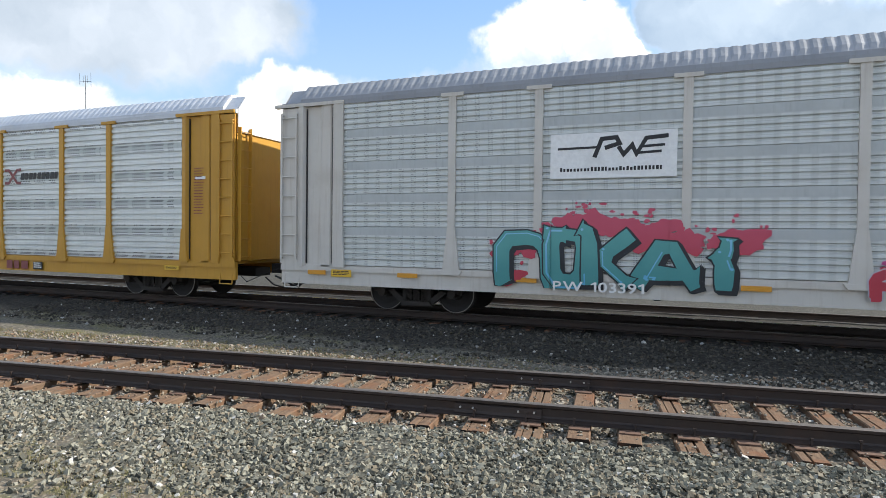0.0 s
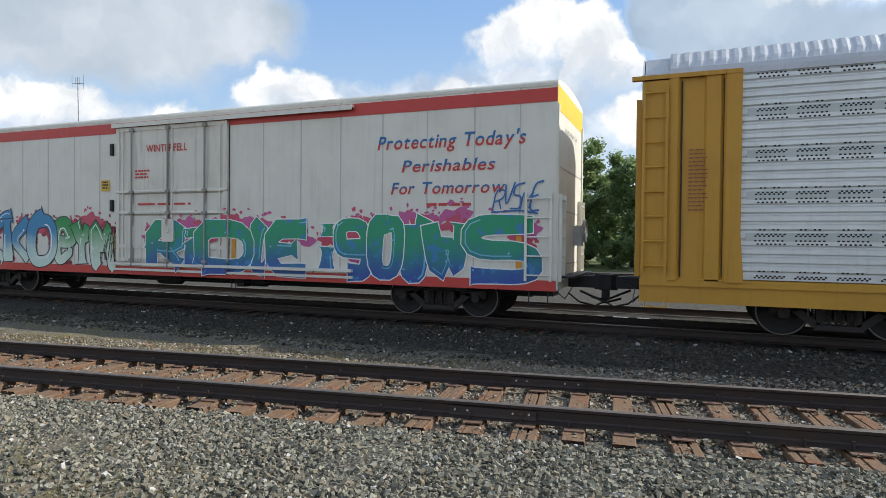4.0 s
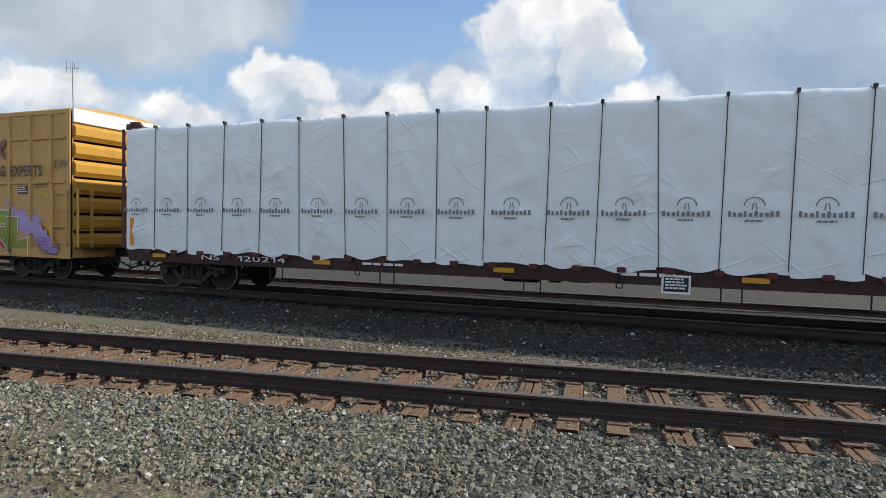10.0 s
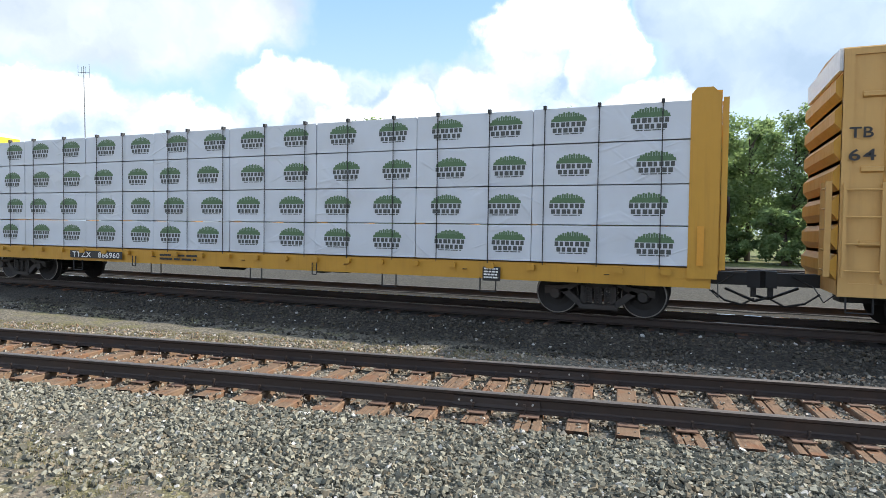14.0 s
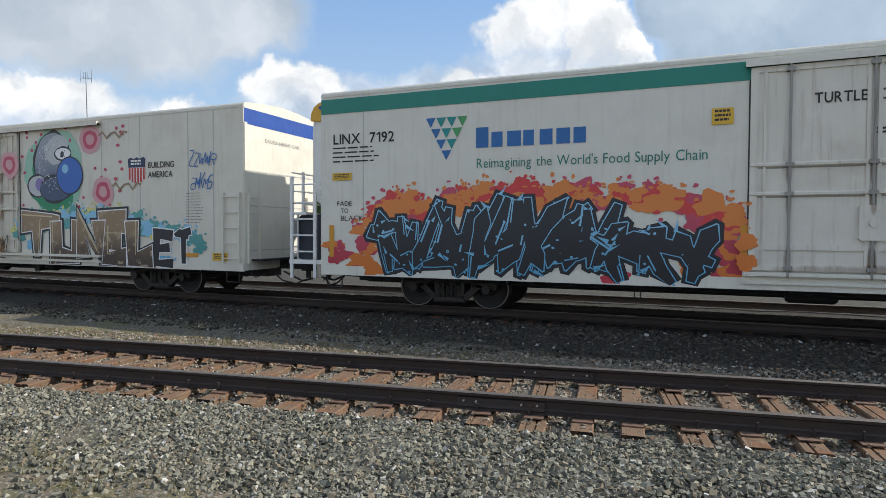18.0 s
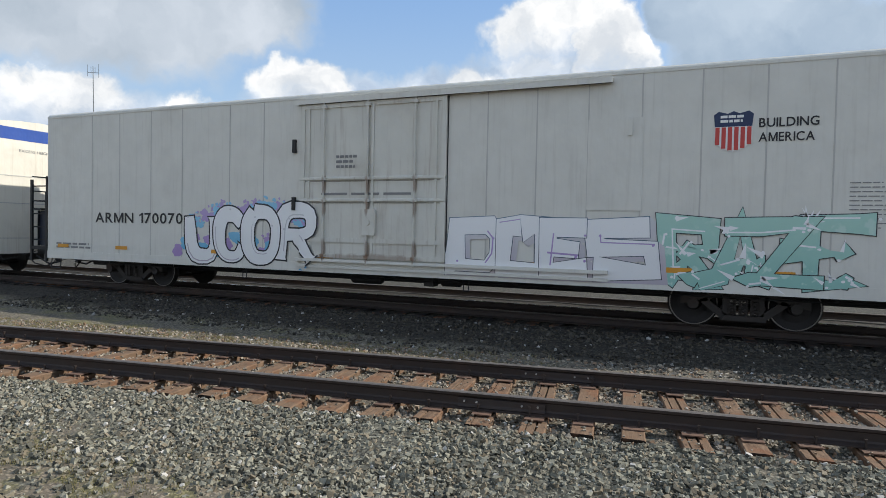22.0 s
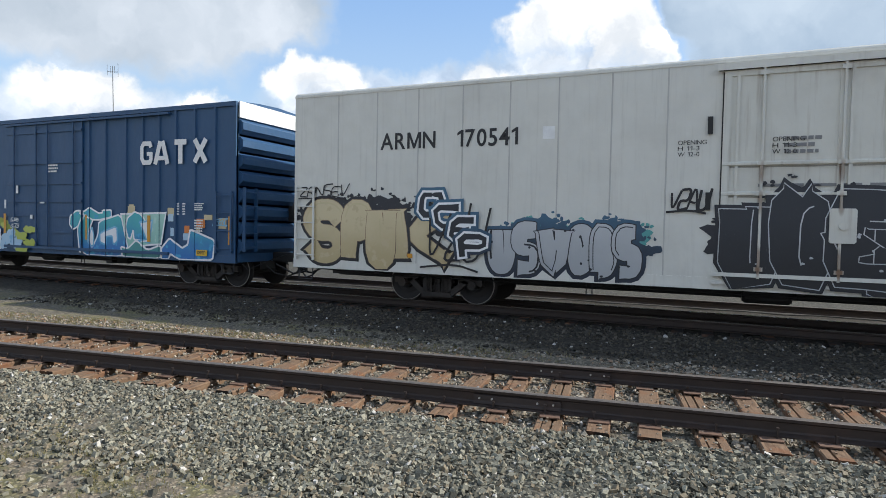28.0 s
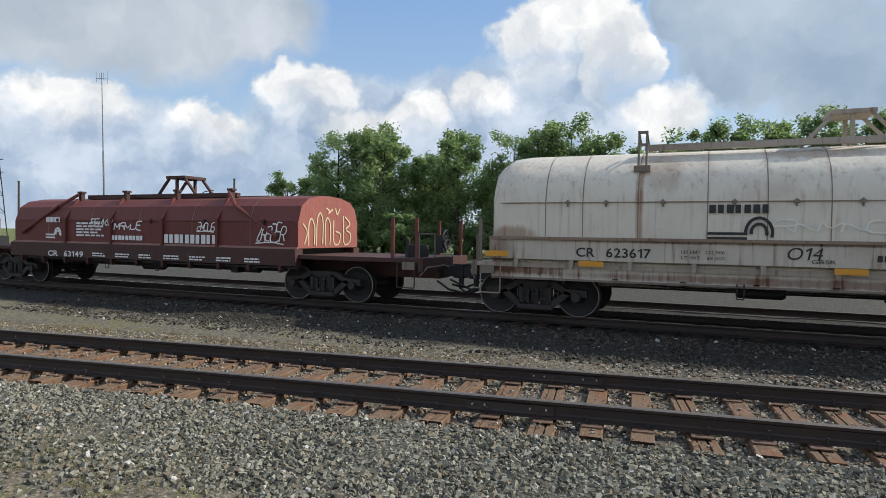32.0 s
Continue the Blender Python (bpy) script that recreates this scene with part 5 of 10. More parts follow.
def ladder(owner, x0, x1, z0, z1, rungs, material, y=SIDE, side_rails=True, out=0.07, name="ladder"):
    q = Shape()
    for x in (x0, x1):
        q.box(x - 0.028, x + 0.028, y - out - 0.012, y - out + 0.008, z0 - 0.12, z1 + 0.12)
        for z in (z0 - 0.08, z1 + 0.08):
            q.box(x - 0.02, x + 0.02, y - out, y, z - 0.02, z + 0.02)
    ld = part(name, q, material, owner)
    me = Shape().path([(x0, y, 0), (x0, y - out, 0), (x1, y - out, 0), (x1, y, 0)], 0.017, 6).mesh("rung", [material])
    for i in range(rungs):
        part("rung", me, None, ld).matrix_basis = pose(0, 0, z0 + (z1 - z0) * i / max(1, rungs - 1))
    return ld


def end_ladder(owner, x, side, y0, y1, z0, z1, rungs, material):
    q = Shape()
    for y in (y0, y1):
        q.box(min(x, x + side * 0.1), max(x, x + side * 0.1), y - 0.012, y + 0.012, z0 - 0.12, z1 + 0.12)
    ld = part("end_ladder", q, material, owner)
    me = Shape().path([(x, y0, 0), (x + side * 0.08, y0, 0), (x + side * 0.08, y1, 0), (x, y1, 0)], 0.013, 5).mesh("rung", [material])
    for i in range(rungs):
        part("rung", me, None, ld).matrix_basis = pose(0, 0, z0 + (z1 - z0) * i / max(1, rungs - 1))
    return ld


def stirrups(owner, xs_, z, material=BLACK):
    for x in xs_:
        part("stirrup_step", Shape().path([(x - 0.2, SIDE + 0.03, z), (x - 0.2, SIDE + 0.0, z - 0.30), (x + 0.2, SIDE + 0.0, z - 0.30), (x + 0.2, SIDE + 0.03, z)], 0.016, 5), material, owner)


def hand_brake(owner, x, side, y, z, material=BLACK):
    q = Shape()
    q.turned([(x + side * 0.22, 0.26), (x + side * 0.25, 0.28), (x + side * 0.28, 0.26), (x + side * 0.25, 0.24), (x + side * 0.22, 0.26)], "x", (0, y, z), 20)
    for i in range(5):
        a = i * 2 * math.pi / 5
        q.tube((x + side * 0.25, y, z), (x + side * 0.25, y + 0.26 * math.cos(a), z + 0.26 * math.sin(a)), 0.014, 5)
    q.box(x if side > 0 else x - 0.2, x + 0.2 if side > 0 else x, y - 0.12, y + 0.12, z - 0.35, z + 0.12)
    return part("hand_brake", q, material, owner)


def body_shape(length, z0, zt, crown, slot_roof=1):
    """A long closed body with softly rounded eaves and a slightly arched roof."""
    h = length / 2
    e = 0.05
    out = [(SIDE, z0), (SIDE, zt - 0.09), (SIDE + 0.02, zt - 0.04), (SIDE + e, zt - 0.01)]
    roof = [(SIDE + 0.3, zt + 0.25 * (crown - zt)), (-0.8, zt + 0.7 * (crown - zt)), (0, crown)]
    half = out + roof
    full = half + [(-a, b) for a, b in half[-2::-1]]
    q = Shape().prism(full, "x", -h, h)
    n = len(full)
    for i in range(n):
        if 2 <= i <= n - 4:
            q.s[2 + i] = slot_roof
    return q


def flat_sheet(x0, x1, z0, z1, y, slot=0, q=None):
    q = q or Shape()
    return q.add([(x0, y, z0), (x1, y, z0), (x1, y, z1), (x0, y, z1)], [(0, 1, 2, 3)], slot)


def rubbed(owner, name, x0, x1, z0, z1, material, y=SIDE, proud=0.006, label=""):
    """A thin plate or painted panel standing a hair proud of the side."""
    return part(name, Shape().box(x0, x1, y - proud, y + 0.001, z0, z1), material, owner, label)


def ribs_on(owner, xs_, z0, z1, wide, proud, material, name="rib", y=SIDE):
    me = Shape().prism([(-wide / 2, y + 0.001), (-wide / 2 + proud * 0.4, y - proud), (wide / 2 - proud * 0.4, y - proud), (wide / 2, y + 0.001)], "z", z0, z1).mesh(name, [material])
    for x in xs_:
        ob = part(name, me, None, owner)
        ob.matrix_basis = pose(x, 0, 0)


def plug_door(owner, x0, x1, z0, z1, material, rods, bars_z, rod, proud=0.05):
    """A sliding plug door with lock rods, keepers, cross bars and a lock box."""
    d = part("door", Shape().box(x0, x1, SIDE - proud, SIDE + 0.01, z0, z1, c=0.02), material, owner, "white plug door with lock rods")
    mid = (x0 + x1) / 2
    for x, w in ((x0 + 0.06, 0.06), (x1 - 0.06, 0.06), (x0 + 0.24, 0.025), (x1 - 0.24, 0.025), (mid - 0.08, 0.03), (mid + 0.08, 0.03)):
        part("door_stile", Shape().box(x - w, x + w, SIDE - proud - 0.03, SIDE - proud, z0, z1), material, d)
    for z in (z0 + 0.05, z1 - 0.05, z0 + 0.42):
        part("door_rail", Shape().box(x0, x1, SIDE - proud - 0.028, SIDE - proud, z - 0.05, z + 0.05), material, d)
    # thin dark strips drawn as the shade under each cross bar
    for z in bars_z:
        part("shadow_gap", Shape().box(x0 + 0.13, x1 - 0.13, SIDE - proud - 0.012, SIDE - proud, z - 0.066, z - 0.05), ROD, d)
    for z in bars_z:
        part("cross_bar", Shape().prism([(SIDE - proud, z - 0.05), (SIDE - proud - 0.045, z - 0.02), (SIDE - proud - 0.045, z + 0.02), (SIDE - proud, z + 0.05)], "x", x0, x1), material, d)
    for x in rods:
        q = Shape().tube((x, SIDE - proud - 0.06, z0 - 0.12), (x, SIDE - proud - 0.06, z1 + 0.05), 0.024, 8)
        for z in [z0 + 0.05, z1 - 0.08] + [b for b in bars_z]:
            q.box(x - 0.07, x + 0.07, SIDE - proud - 0.085, SIDE - proud, z - 0.035, z + 0.035)
        part("lock_rod", q, rod, d)
    for x in (x0 - 0.012, x1 + 0.012):
        part("door_seal", Shape().box(x - 0.011, x + 0.011, SIDE - 0.012, SIDE + 0.002, z0, z1), BLACK, d)
    part("lock_box", Shape().box(mid - 0.20, mid + 0.20, SIDE - proud - 0.09, SIDE - proud, z0 + 0.55, z0 + 1.15, c=0.03).tube((mid, SIDE - proud - 0.12, z0 + 0.85), (mid, SIDE - proud - 0.07, z0 + 0.85), 0.07, 10), material, d)
    return d


def door_track(owner, x0, x1, top, bottom, material, dark):
    part("upper_track", Shape().box(x0, x1, SIDE - 0.14, SIDE + 0.01, top, top + 0.06).box(x0, x1, SIDE - 0.14, SIDE - 0.12, top - 0.05, top), material, owner)
    # black strip stands in for the shade below the upper track
    part("track_slot", Shape().box(x0 + 0.02, x1 - 0.02, SIDE - 0.118, SIDE - 0.02, top - 0.035, top - 0.002), BLACK, owner)
    part("lower_track", Shape().box(x0, x1, SIDE - 0.12, SIDE + 0.01, bottom - 0.07, bottom).box(x0, x1, SIDE - 0.07, SIDE + 0.01, bottom - 0.22, bottom - 0.16), material, owner)


def cooling_unit(owner, x, side, low=2.4, high=4.9):
    """Refrigeration unit on a car end: tapered white housing, amber head with louvres, dark grille."""
    def prof(points):
        return [(x + side * a, z) for a, z in points]

    def across(a, b):
        return min(x + side * a, x + side * b), max(x + side * a, x + side * b)

    body = [(0, low), (0.30, low), (0.46, low + 0.10), (0.52, low + 0.55), (0.57, high - 0.75), (0.54, high - 0.30), (0.46, high - 0.10), (0.32, high), (0, high)]
    unit = part("cooling_unit", Shape().prism(prof(body), "y", -1.12, 1.0), UNIT_WHITE, owner, "white refrigeration unit housing")
    cheek = [(0, low + 0.06), (0.26, low + 0.06), (0.40, low + 0.16), (0.46, low + 0.60), (0.36, high - 0.62), (0, high - 0.62)]
    part("side_panel", Shape().prism(prof(cheek), "y", -1.16, -1.12), UNIT_WHITE, unit)
    head = [(0, high - 0.46), (0.60, high - 0.42), (0.585, high - 0.26), (0.50, high - 0.08), (0.34, high + 0.02), (0, high + 0.02)]
    part("unit_head", Shape().prism(prof(head), "y", -1.18, 1.05), UNIT_ORANGE, unit, "amber unit head with a blue badge")
    for i in range(6):
        z = high - 0.40 + i * 0.055
        out = 0.615 - 0.012 * i * i * 0.5
        part("louvre", Shape().prism(prof([(out - 0.10, z - 0.018), (out, z - 0.006), (out, z + 0.010), (out - 0.10, z + 0.014)]), "y", -0.82, 0.72), UNIT_ORANGE if i % 2 else BLACK, unit)
    # the grille wraps round the corner below the head
    part("grille", Shape().prism(prof([(0.30, high - 0.46), (0.592, high - 0.46), (0.585, high - 0.80), (0.55, high - 1.22), (0.44, high - 1.12)]), "y", -0.78, 0.66), BLACK, unit, "dark louvred grille")
    for i in range(8):
        z = high - 0.54 - i * 0.082
        part("grille_slat", Shape().prism(prof([(0.50, z - 0.012), (0.61 - 0.006 * i, z - 0.022), (0.615 - 0.006 * i, z + 0.004), (0.50, z + 0.016)]), "y", -0.80 + 0.03 * i, 0.68 - 0.03 * i), NAVY, unit)
    for z, d in ((low + 0.30, 0.075), (low + 0.52, 0.055)):
        part("control_panel", Shape().box(*across(0.10, 0.30), -1.185, -1.16, z - d, z + d, c=0.02), BLACK, unit)
    part("control_cover", Shape().box(*across(0.07, 0.33), -1.172, -1.16, low + 0.18, low + 0.64, c=0.03), UNIT_WHITE, unit)
    badge = [(x + side * (0.24 + 0.12 * math.cos(a)), high - 0.13 + 0.05 * math.sin(a) + 0.03 * math.cos(a)) for a in [2 * math.pi * i / 18 for i in range(18)]]
    part("badge", Shape().prism(badge, "y", -1.195, -1.18), BAND_BLUE, unit)
    part("exhaust_pipe", Shape().path([(x + side * 0.05, -0.7, high), (x + side * 0.05, -0.7, high + 0.10), (x + side * 0.22, -0.7, high + 0.10)], 0.03, 8), BLACK, unit)
    part("unit_latch", Shape().tube((x + side * 0.015, -1.19, low + 0.9), (x + side * 0.015, -1.19, high - 0.6), 0.012, 6), BLACK, unit)


def end_writing(owner, x, words, y0, y1, z0, z1, material, side=1):
    """Words across a car end."""
    q = lettering(Shape(), words, y0, y1, z0, z1, 0.0, fat=THIN)
    q.v = [(x + side * 0.008, a, c) for a, b, c in q.v]
    return part("lettering", q, material, owner)


def platform(owner, x, side, material, tank=True):
    """End platform with railings, uprights and a dark fuel tank."""
    a, b = sorted((x, x + side * 1.05))
    part("end_platform", Shape().box(a, b, -1.45, 1.45, 0.95, 1.05), material, owner)
    for xx in (x + side * 0.30, x + side * 0.98):
        part("railing_post", Shape().box(xx - 0.04, xx + 0.04, -1.46, -1.40, 0.6, 3.1 if xx == x + side * 0.98 else 2.7), material, owner)
        part("railing_post", Shape().box(xx - 0.04, xx + 0.04, 1.40, 1.46, 0.6, 2.9), material, owner)
    for z in (1.25, 1.65, 2.05, 2.45):
        part("railing_bar", Shape().tube((x + side * 0.30, -1.42, z), (x + side * 0.98, -1.42, z), 0.022, 5), material, owner)
        part("railing_bar", Shape().tube((x + side * 0.98, -1.42, z), (x + side * 0.98, 1.42, z), 0.018, 5), material, owner)
    part("upper_deck", Shape().box(min(x + side * 0.55, x + side * 1.05), max(x + side * 0.55, x + side * 1.05), -1.44, 1.44, 2.16, 2.22), material, owner)
    for y_ in (-0.95, -0.45, 0.1, 0.6, 1.0):
        part("railing_post", Shape().box(x + side * 0.98 - 0.03, x + side * 0.98 + 0.03, y_ - 0.03, y_ + 0.03, 2.2, 3.25), material, owner)
    for z in (2.75, 3.2):
        part("railing_bar", Shape().tube((x + side * 0.98, -1.42, z), (x + side * 0.98, 1.42, z), 0.02, 5), material, owner)
        part("railing_bar", Shape().tube((x + side * 0.30, -1.42, z - 0.3), (x + side * 0.98, -1.42, z - 0.3), 0.02, 5), material, owner)
    for i, y_ in enumerate((-1.3, -0.9, -0.3)):
        part("tank_strap", Shape().box(x + side * 0.905 - 0.01, x + side * 0.905 + 0.01, y_, y_ + 0.06, 1.06, 2.15), material, owner)
    if tank:
        part("fuel_tank", Shape().box(min(x + side * 0.15, x + side * 0.9), max(x + side * 0.15, x + side * 0.9), -1.25, 1.2, 1.06, 2.15, c=0.06), NAVY, owner, "dark blue fuel tank")


def reefer(name, label, at, length, paint, z0=0.74, zt=5.02, crown=5.15, stripe=None, stripe_z=(4.56, 4.83), seams=(), door=None, door_z=(1.08, 4.72), rods=(), bars_z=(2.45, 2.97),
           track=None, sill=None, trucks=(-6.85, 7.75), ladder_r=True, ladder_l=True, roof=None, end_band=None, band_z=(4.5, 4.9), door_paint=None):
    ob = car(name, label, "refrigerator car", at)
    part("body", body_shape(length, z0, zt, crown), [paint, roof or paint], ob, "insulated steel body")
    h = length / 2
    part("eave_rail", Shape().box(-h, h, SIDE - 0.012, SIDE + 0.02, zt - 0.13, zt - 0.07), paint, ob)
    part("side_sill", Shape().box(-h, h, SIDE - 0.015, SIDE + 0.05, z0 - 0.02, z0 + 0.20), sill or paint, ob)
    if stripe:
        rubbed(ob, "painted_stripe", -h + 0.002, h - 0.002, stripe_z[0], stripe_z[1], stripe, proud=0.013, label="painted colour stripe below the eave")
    ribs_on(ob, seams, z0 + 0.2, zt - 0.14, 0.030, 0.007, SEAM, "panel_seam")
    if end_band:
        for s_ in (1, -1):
            x = s_ * h
            end_writing(ob, x, "EXCESS HEIGHT CAR", -0.75, 0.75, 4.10, 4.19, INK_GREY, s_)
            for y_ in (-1.53, 1.53):
                part("end_post", Shape().box(min(x, x + s_ * 0.03), max(x, x + s_ * 0.03), y_ - 0.05, y_ + 0.05, z0, zt - 0.5), paint, ob)
            for z in (1.25, 2.4, 3.3):
                part("end_seam", Shape().box(min(x, x + s_ * 0.008), max(x, x + s_ * 0.008), -1.48, 1.48, z - 0.015, z + 0.015), SEAM, ob)
            part("end_band", Shape().box(min(x, x + s_ * 0.004), max(x, x + s_ * 0.004), -1.58, 1.58, band_z[0], band_z[1]), end_band, ob)
    floor_gear(ob, -h + 0.3, h - 0.3, z0, int(abs(at)))
    running_gear(ob, length, trucks)
    if door:
        tint = {WHITE: (0.67, 0.64, 0.56), OFFWHITE: (0.64, 0.60, 0.50), GREYWHITE: (0.61, 0.60, 0.54)}.get(paint)
        if tint and not door_paint:
            # rust runs from the rod keepers and along the door's foot
            marks = [(x, z - 0.16, 0.06, 0.26, 0.6) for x in rods for z in bars_z] + [(x, door_z[0] + 0.2, 0.08, 0.3, 0.6) for x in rods]
            door_paint = painted("worn door paint", tint, 0.5, (0.20, 0.125, 0.08) if paint != OFFWHITE else (0.22, 0.11, 0.045), 0.45 if paint != OFFWHITE else 0.8, streak=1.5, stains=marks + [((door[0] + door[1]) / 2, door_z[0], (door[1] - door[0]) / 2, 0.14, 0.5)])
        d = plug_door(ob, door[0], door[1], door_z[0], door_z[1], door_paint or paint, rods, bars_z, ROD if paint == WHITE else door_paint or paint)
    if track:
        door_track(ob, track[0], track[1], door_z[1] + 0.06, door_z[0] - 0.03, paint, BLACK)
    if ladder_r:
        ladder(ob, h - 0.62, h - 0.10, z0 + 0.30, 2.62, 5, paint)
        end_ladder(ob, h, 1, -1.5, -1.05, z0 + 0.3, 2.6, 5, paint)
        end_ladder(ob, h, 1, 1.05, 1.5, z0 + 0.3, 2.6, 5, paint)
        hand_brake(ob, h, 1, 0.55, 2.0, GALV_DULL)
        part("crossover_step", Shape().box(h, h + 0.32, -1.3, 1.3, 0.98, 1.02), BLACK, ob)
    if ladder_l:
        ladder(ob, -h + 0.10, -h + 0.62, z0 + 0.30, 2.62, 5, paint)
        part("crossover_step", Shape().box(-h - 0.32, -h, -1.3, 1.3, 0.98, 1.02), BLACK, ob)
    stirrups(ob, (h - 0.36, -h + 0.36), z0)
    return ob


def writing(owner, q, material, label="", name="lettering"):
    """Lettering on a car, one part for each word or block of print."""
    boxes = []
    for f in q.f:
        xs_, zs_ = [q.v[i][0] for i in f], [q.v[i][2] for i in f]
        boxes.append([min(xs_), max(xs_), min(zs_), max(zs_)])
    order = sorted(range(len(boxes)), key=lambda i: boxes[i][0])
    groups = []
    for i in order:
        b = boxes[i]
        hit = [g_ for g_ in groups if b[0] < g_[0][1] + 0.16 and b[1] > g_[0][0] - 0.16 and b[2] < g_[0][3] + 0.05 and b[3] > g_[0][2] - 0.05]
        one = [[b[0], b[1], b[2], b[3]], [i]]
        for g_ in hit:
            groups.remove(g_)
            c = g_[0]
            one = [[min(one[0][0], c[0]), max(one[0][1], c[1]), min(one[0][2], c[2]), max(one[0][3], c[3])], one[1] + g_[1]]
        groups.append(one)
    for box_, faces in groups:
        s_ = Shape()
        for i in sorted(faces):
            s_.add([q.v[k_] for k_ in q.f[i]], [tuple(range(len(q.f[i])))], q.s[i])
        part(name, s_, material, owner, label)


def shield(owner, cx, cz, w, h, y=SIDE - 0.011):
    """A striped shield badge in red, white and blue, with no words."""
    q = Shape()
    top = [(-0.5, 0.42), (-0.38, 0.5), (-0.15, 0.44), (0, 0.5), (0.15, 0.44), (0.38, 0.5), (0.5, 0.42), (0.47, 0.12), (-0.47, 0.12)]
    q.add([(cx + a * w, y, cz + b * h) for a, b in top], [tuple(range(len(top)))], 0)
    low = [(-0.47, 0.12), (0.47, 0.12), (0.48, -0.2), (0.3, -0.42), (0.0, -0.5), (-0.3, -0.42), (-0.48, -0.2)]
    q.add([(cx + a * w, y, cz + b * h) for a, b in low], [tuple(range(len(low)))], 1)
    for i in range(6):
        a = -0.40 + i * 0.16
        e = -0.5 + 0.9 * a * a
        q.add([(cx + (a - 0.055) * w, y - 0.002, cz + 0.11 * h), (cx + (a + 0.055) * w, y - 0.002, cz + 0.11 * h), (cx + (a + 0.055) * w, y - 0.002, cz + (e + 0.03) * h), (cx + (a - 0.055) * w, y - 0.002, cz + (e + 0.03) * h)], [(0, 1, 2, 3)], 2)
    bars(q, cx - 0.33 * w, cx + 0.36 * w, cz + 0.18 * h, cz + 0.40 * h, 2, y - 0.002, 1, 5, 0.6)
    return part("badge", q, [INK_NAVY, INK_WHITE, INK_RED], owner, "striped shield badge in red, white and blue")


def reflectors(owner, xs_, z, w=0.46, h=0.10, upright=False, y=SIDE):
    for x in xs_:
        if upright:
            rubbed(owner, "reflector", x - 0.06, x + 0.06, z, z + 0.75, REFLECT, y - 0.016, 0.004)
        else:
            rubbed(owner, "reflector", x - w / 2, x + w / 2, z, z + h, REFLECT, y - 0.016, 0.004)


def sticker(owner, x0, x1, z0, z1, y=SIDE - 0.012):
    q = flat_sheet(x0, x1, z0, z1, y - 0.012)
    bars(q, x0 + 0.05, x1 - 0.05, z0 + 0.03, z1 - 0.03, 3, y - 0.014, 1, 3)
    part("notice", q, [STICKER, INK], owner, "yellow notice with unreadable print")


def scrawl(owner, x0, x1, z0, z1, seed, material=INK, wide=0.035, y=SIDE - 0.028, loops=5, label="scribbled tag"):
    """A quick handwritten tag: joined, leaning letters in a thin line."""
    rg = random.Random(seed)
    q = Shape()
    n = max(2, min(loops, 8))
    cell, h = (x1 - x0) / n, z1 - z0
    for i in range(n):
        top = rg.uniform(0.65, 1.0)
        for bone in BONES[rg.choice("SREKOAVZNUMWC2")].split(";"):
            pts = [(x0 + cell * (i + 0.05 + 1.0 * int(p[0]) / 4) + 0.18 * h * int(p[1]) / 4 + rg.uniform(-0.06, 0.06) * cell, z0 + h * top * int(p[1]) / 4 + rg.uniform(-0.07, 0.07) * h) for p in bone.split()]
            stroke(q, rounded(pts, 2), wide * rg.uniform(0.8, 1.1), y - 0.0007 * i)
    if rg.random() < 0.5:
        stroke(q, rounded([(x0, z0 - 0.1 * h), (x0 + 0.6 * (x1 - x0), z0 - 0.02 * h), (x1, z0 - 0.14 * h)], 2), wide * 0.9, y - 0.006)
    return part("tag", q, material, owner, label)


LET = SIDE - 0.011   # where lettering lies on a smooth side
# spray colours
SP_AZURE = sprayed("sprayed azure", (0.010, 0.06, 0.27), (0.03, 0.22, 0.46), 0.9, 2.0, (0.02, 0.12, 0.38))
SP_FOREST = sprayed("sprayed forest green", (0.006, 0.06, 0.045), (0.012, 0.19, 0.09), 0.9, 1.9)
SP_COAL = sprayed("sprayed coal black", (0.010, 0.011, 0.014), (0.022, 0.026, 0.034))


def swirled(name, colours, ring):
    """Spray paint in marbled, curling bands of three greens."""
    m, k = shader(name)
    p = place(k)
    n = k.math("MULTIPLY", k.noise(p, 2.6, 4.0, 0.5, Distortion=1.6), ring)
    band = k.math("ABSOLUTE", k.math("SUBTRACT", k.math("MULTIPLY", k.math("FRACT", n), 2.0), 1.0))
    c = k.mix(k.step(band, 0.25, 0.5), colours[0], colours[1])
    c = k.mix(k.step(band, 0.80, 0.95, 0.0, 0.6), c, colours[2])
    finish(k, k.mix(k.step(k.noise(p, 2.2, 3.0), 0.45, 0.65, 0.0, 0.5), c, colours[3]), 0.5)
    return m


SP_SWIRL = swirled("marbled spray green", ((0.07, 0.33, 0.27), (0.16, 0.46, 0.36), (0.30, 0.36, 0.15), (0.09, 0.36, 0.42)), 9.0)
SP_TEAL = sprayed("sprayed teal", (0.05, 0.24, 0.24), (0.10, 0.34, 0.32))
SP_RED = sprayed("sprayed crimson", (0.42, 0.03, 0.05), (0.50, 0.07, 0.12))
SP_PINK = sprayed("sprayed pink", (0.38, 0.04, 0.17), (0.48, 0.10, 0.27))
SP_BLACK = sprayed("sprayed black", (0.010, 0.012, 0.016), (0.02, 0.022, 0.03))
SP_WHITE = sprayed("sprayed white", (0.74, 0.74, 0.74), (0.80, 0.80, 0.80))
SP_MINT = sprayed("sprayed white to blue", (0.55, 0.68, 0.60), (0.03, 0.22, 0.42), 1.1, 1.9)
SP_GREEN = sprayed("sprayed green", (0.008, 0.09, 0.055), (0.015, 0.24, 0.11), 0.9, 1.9)
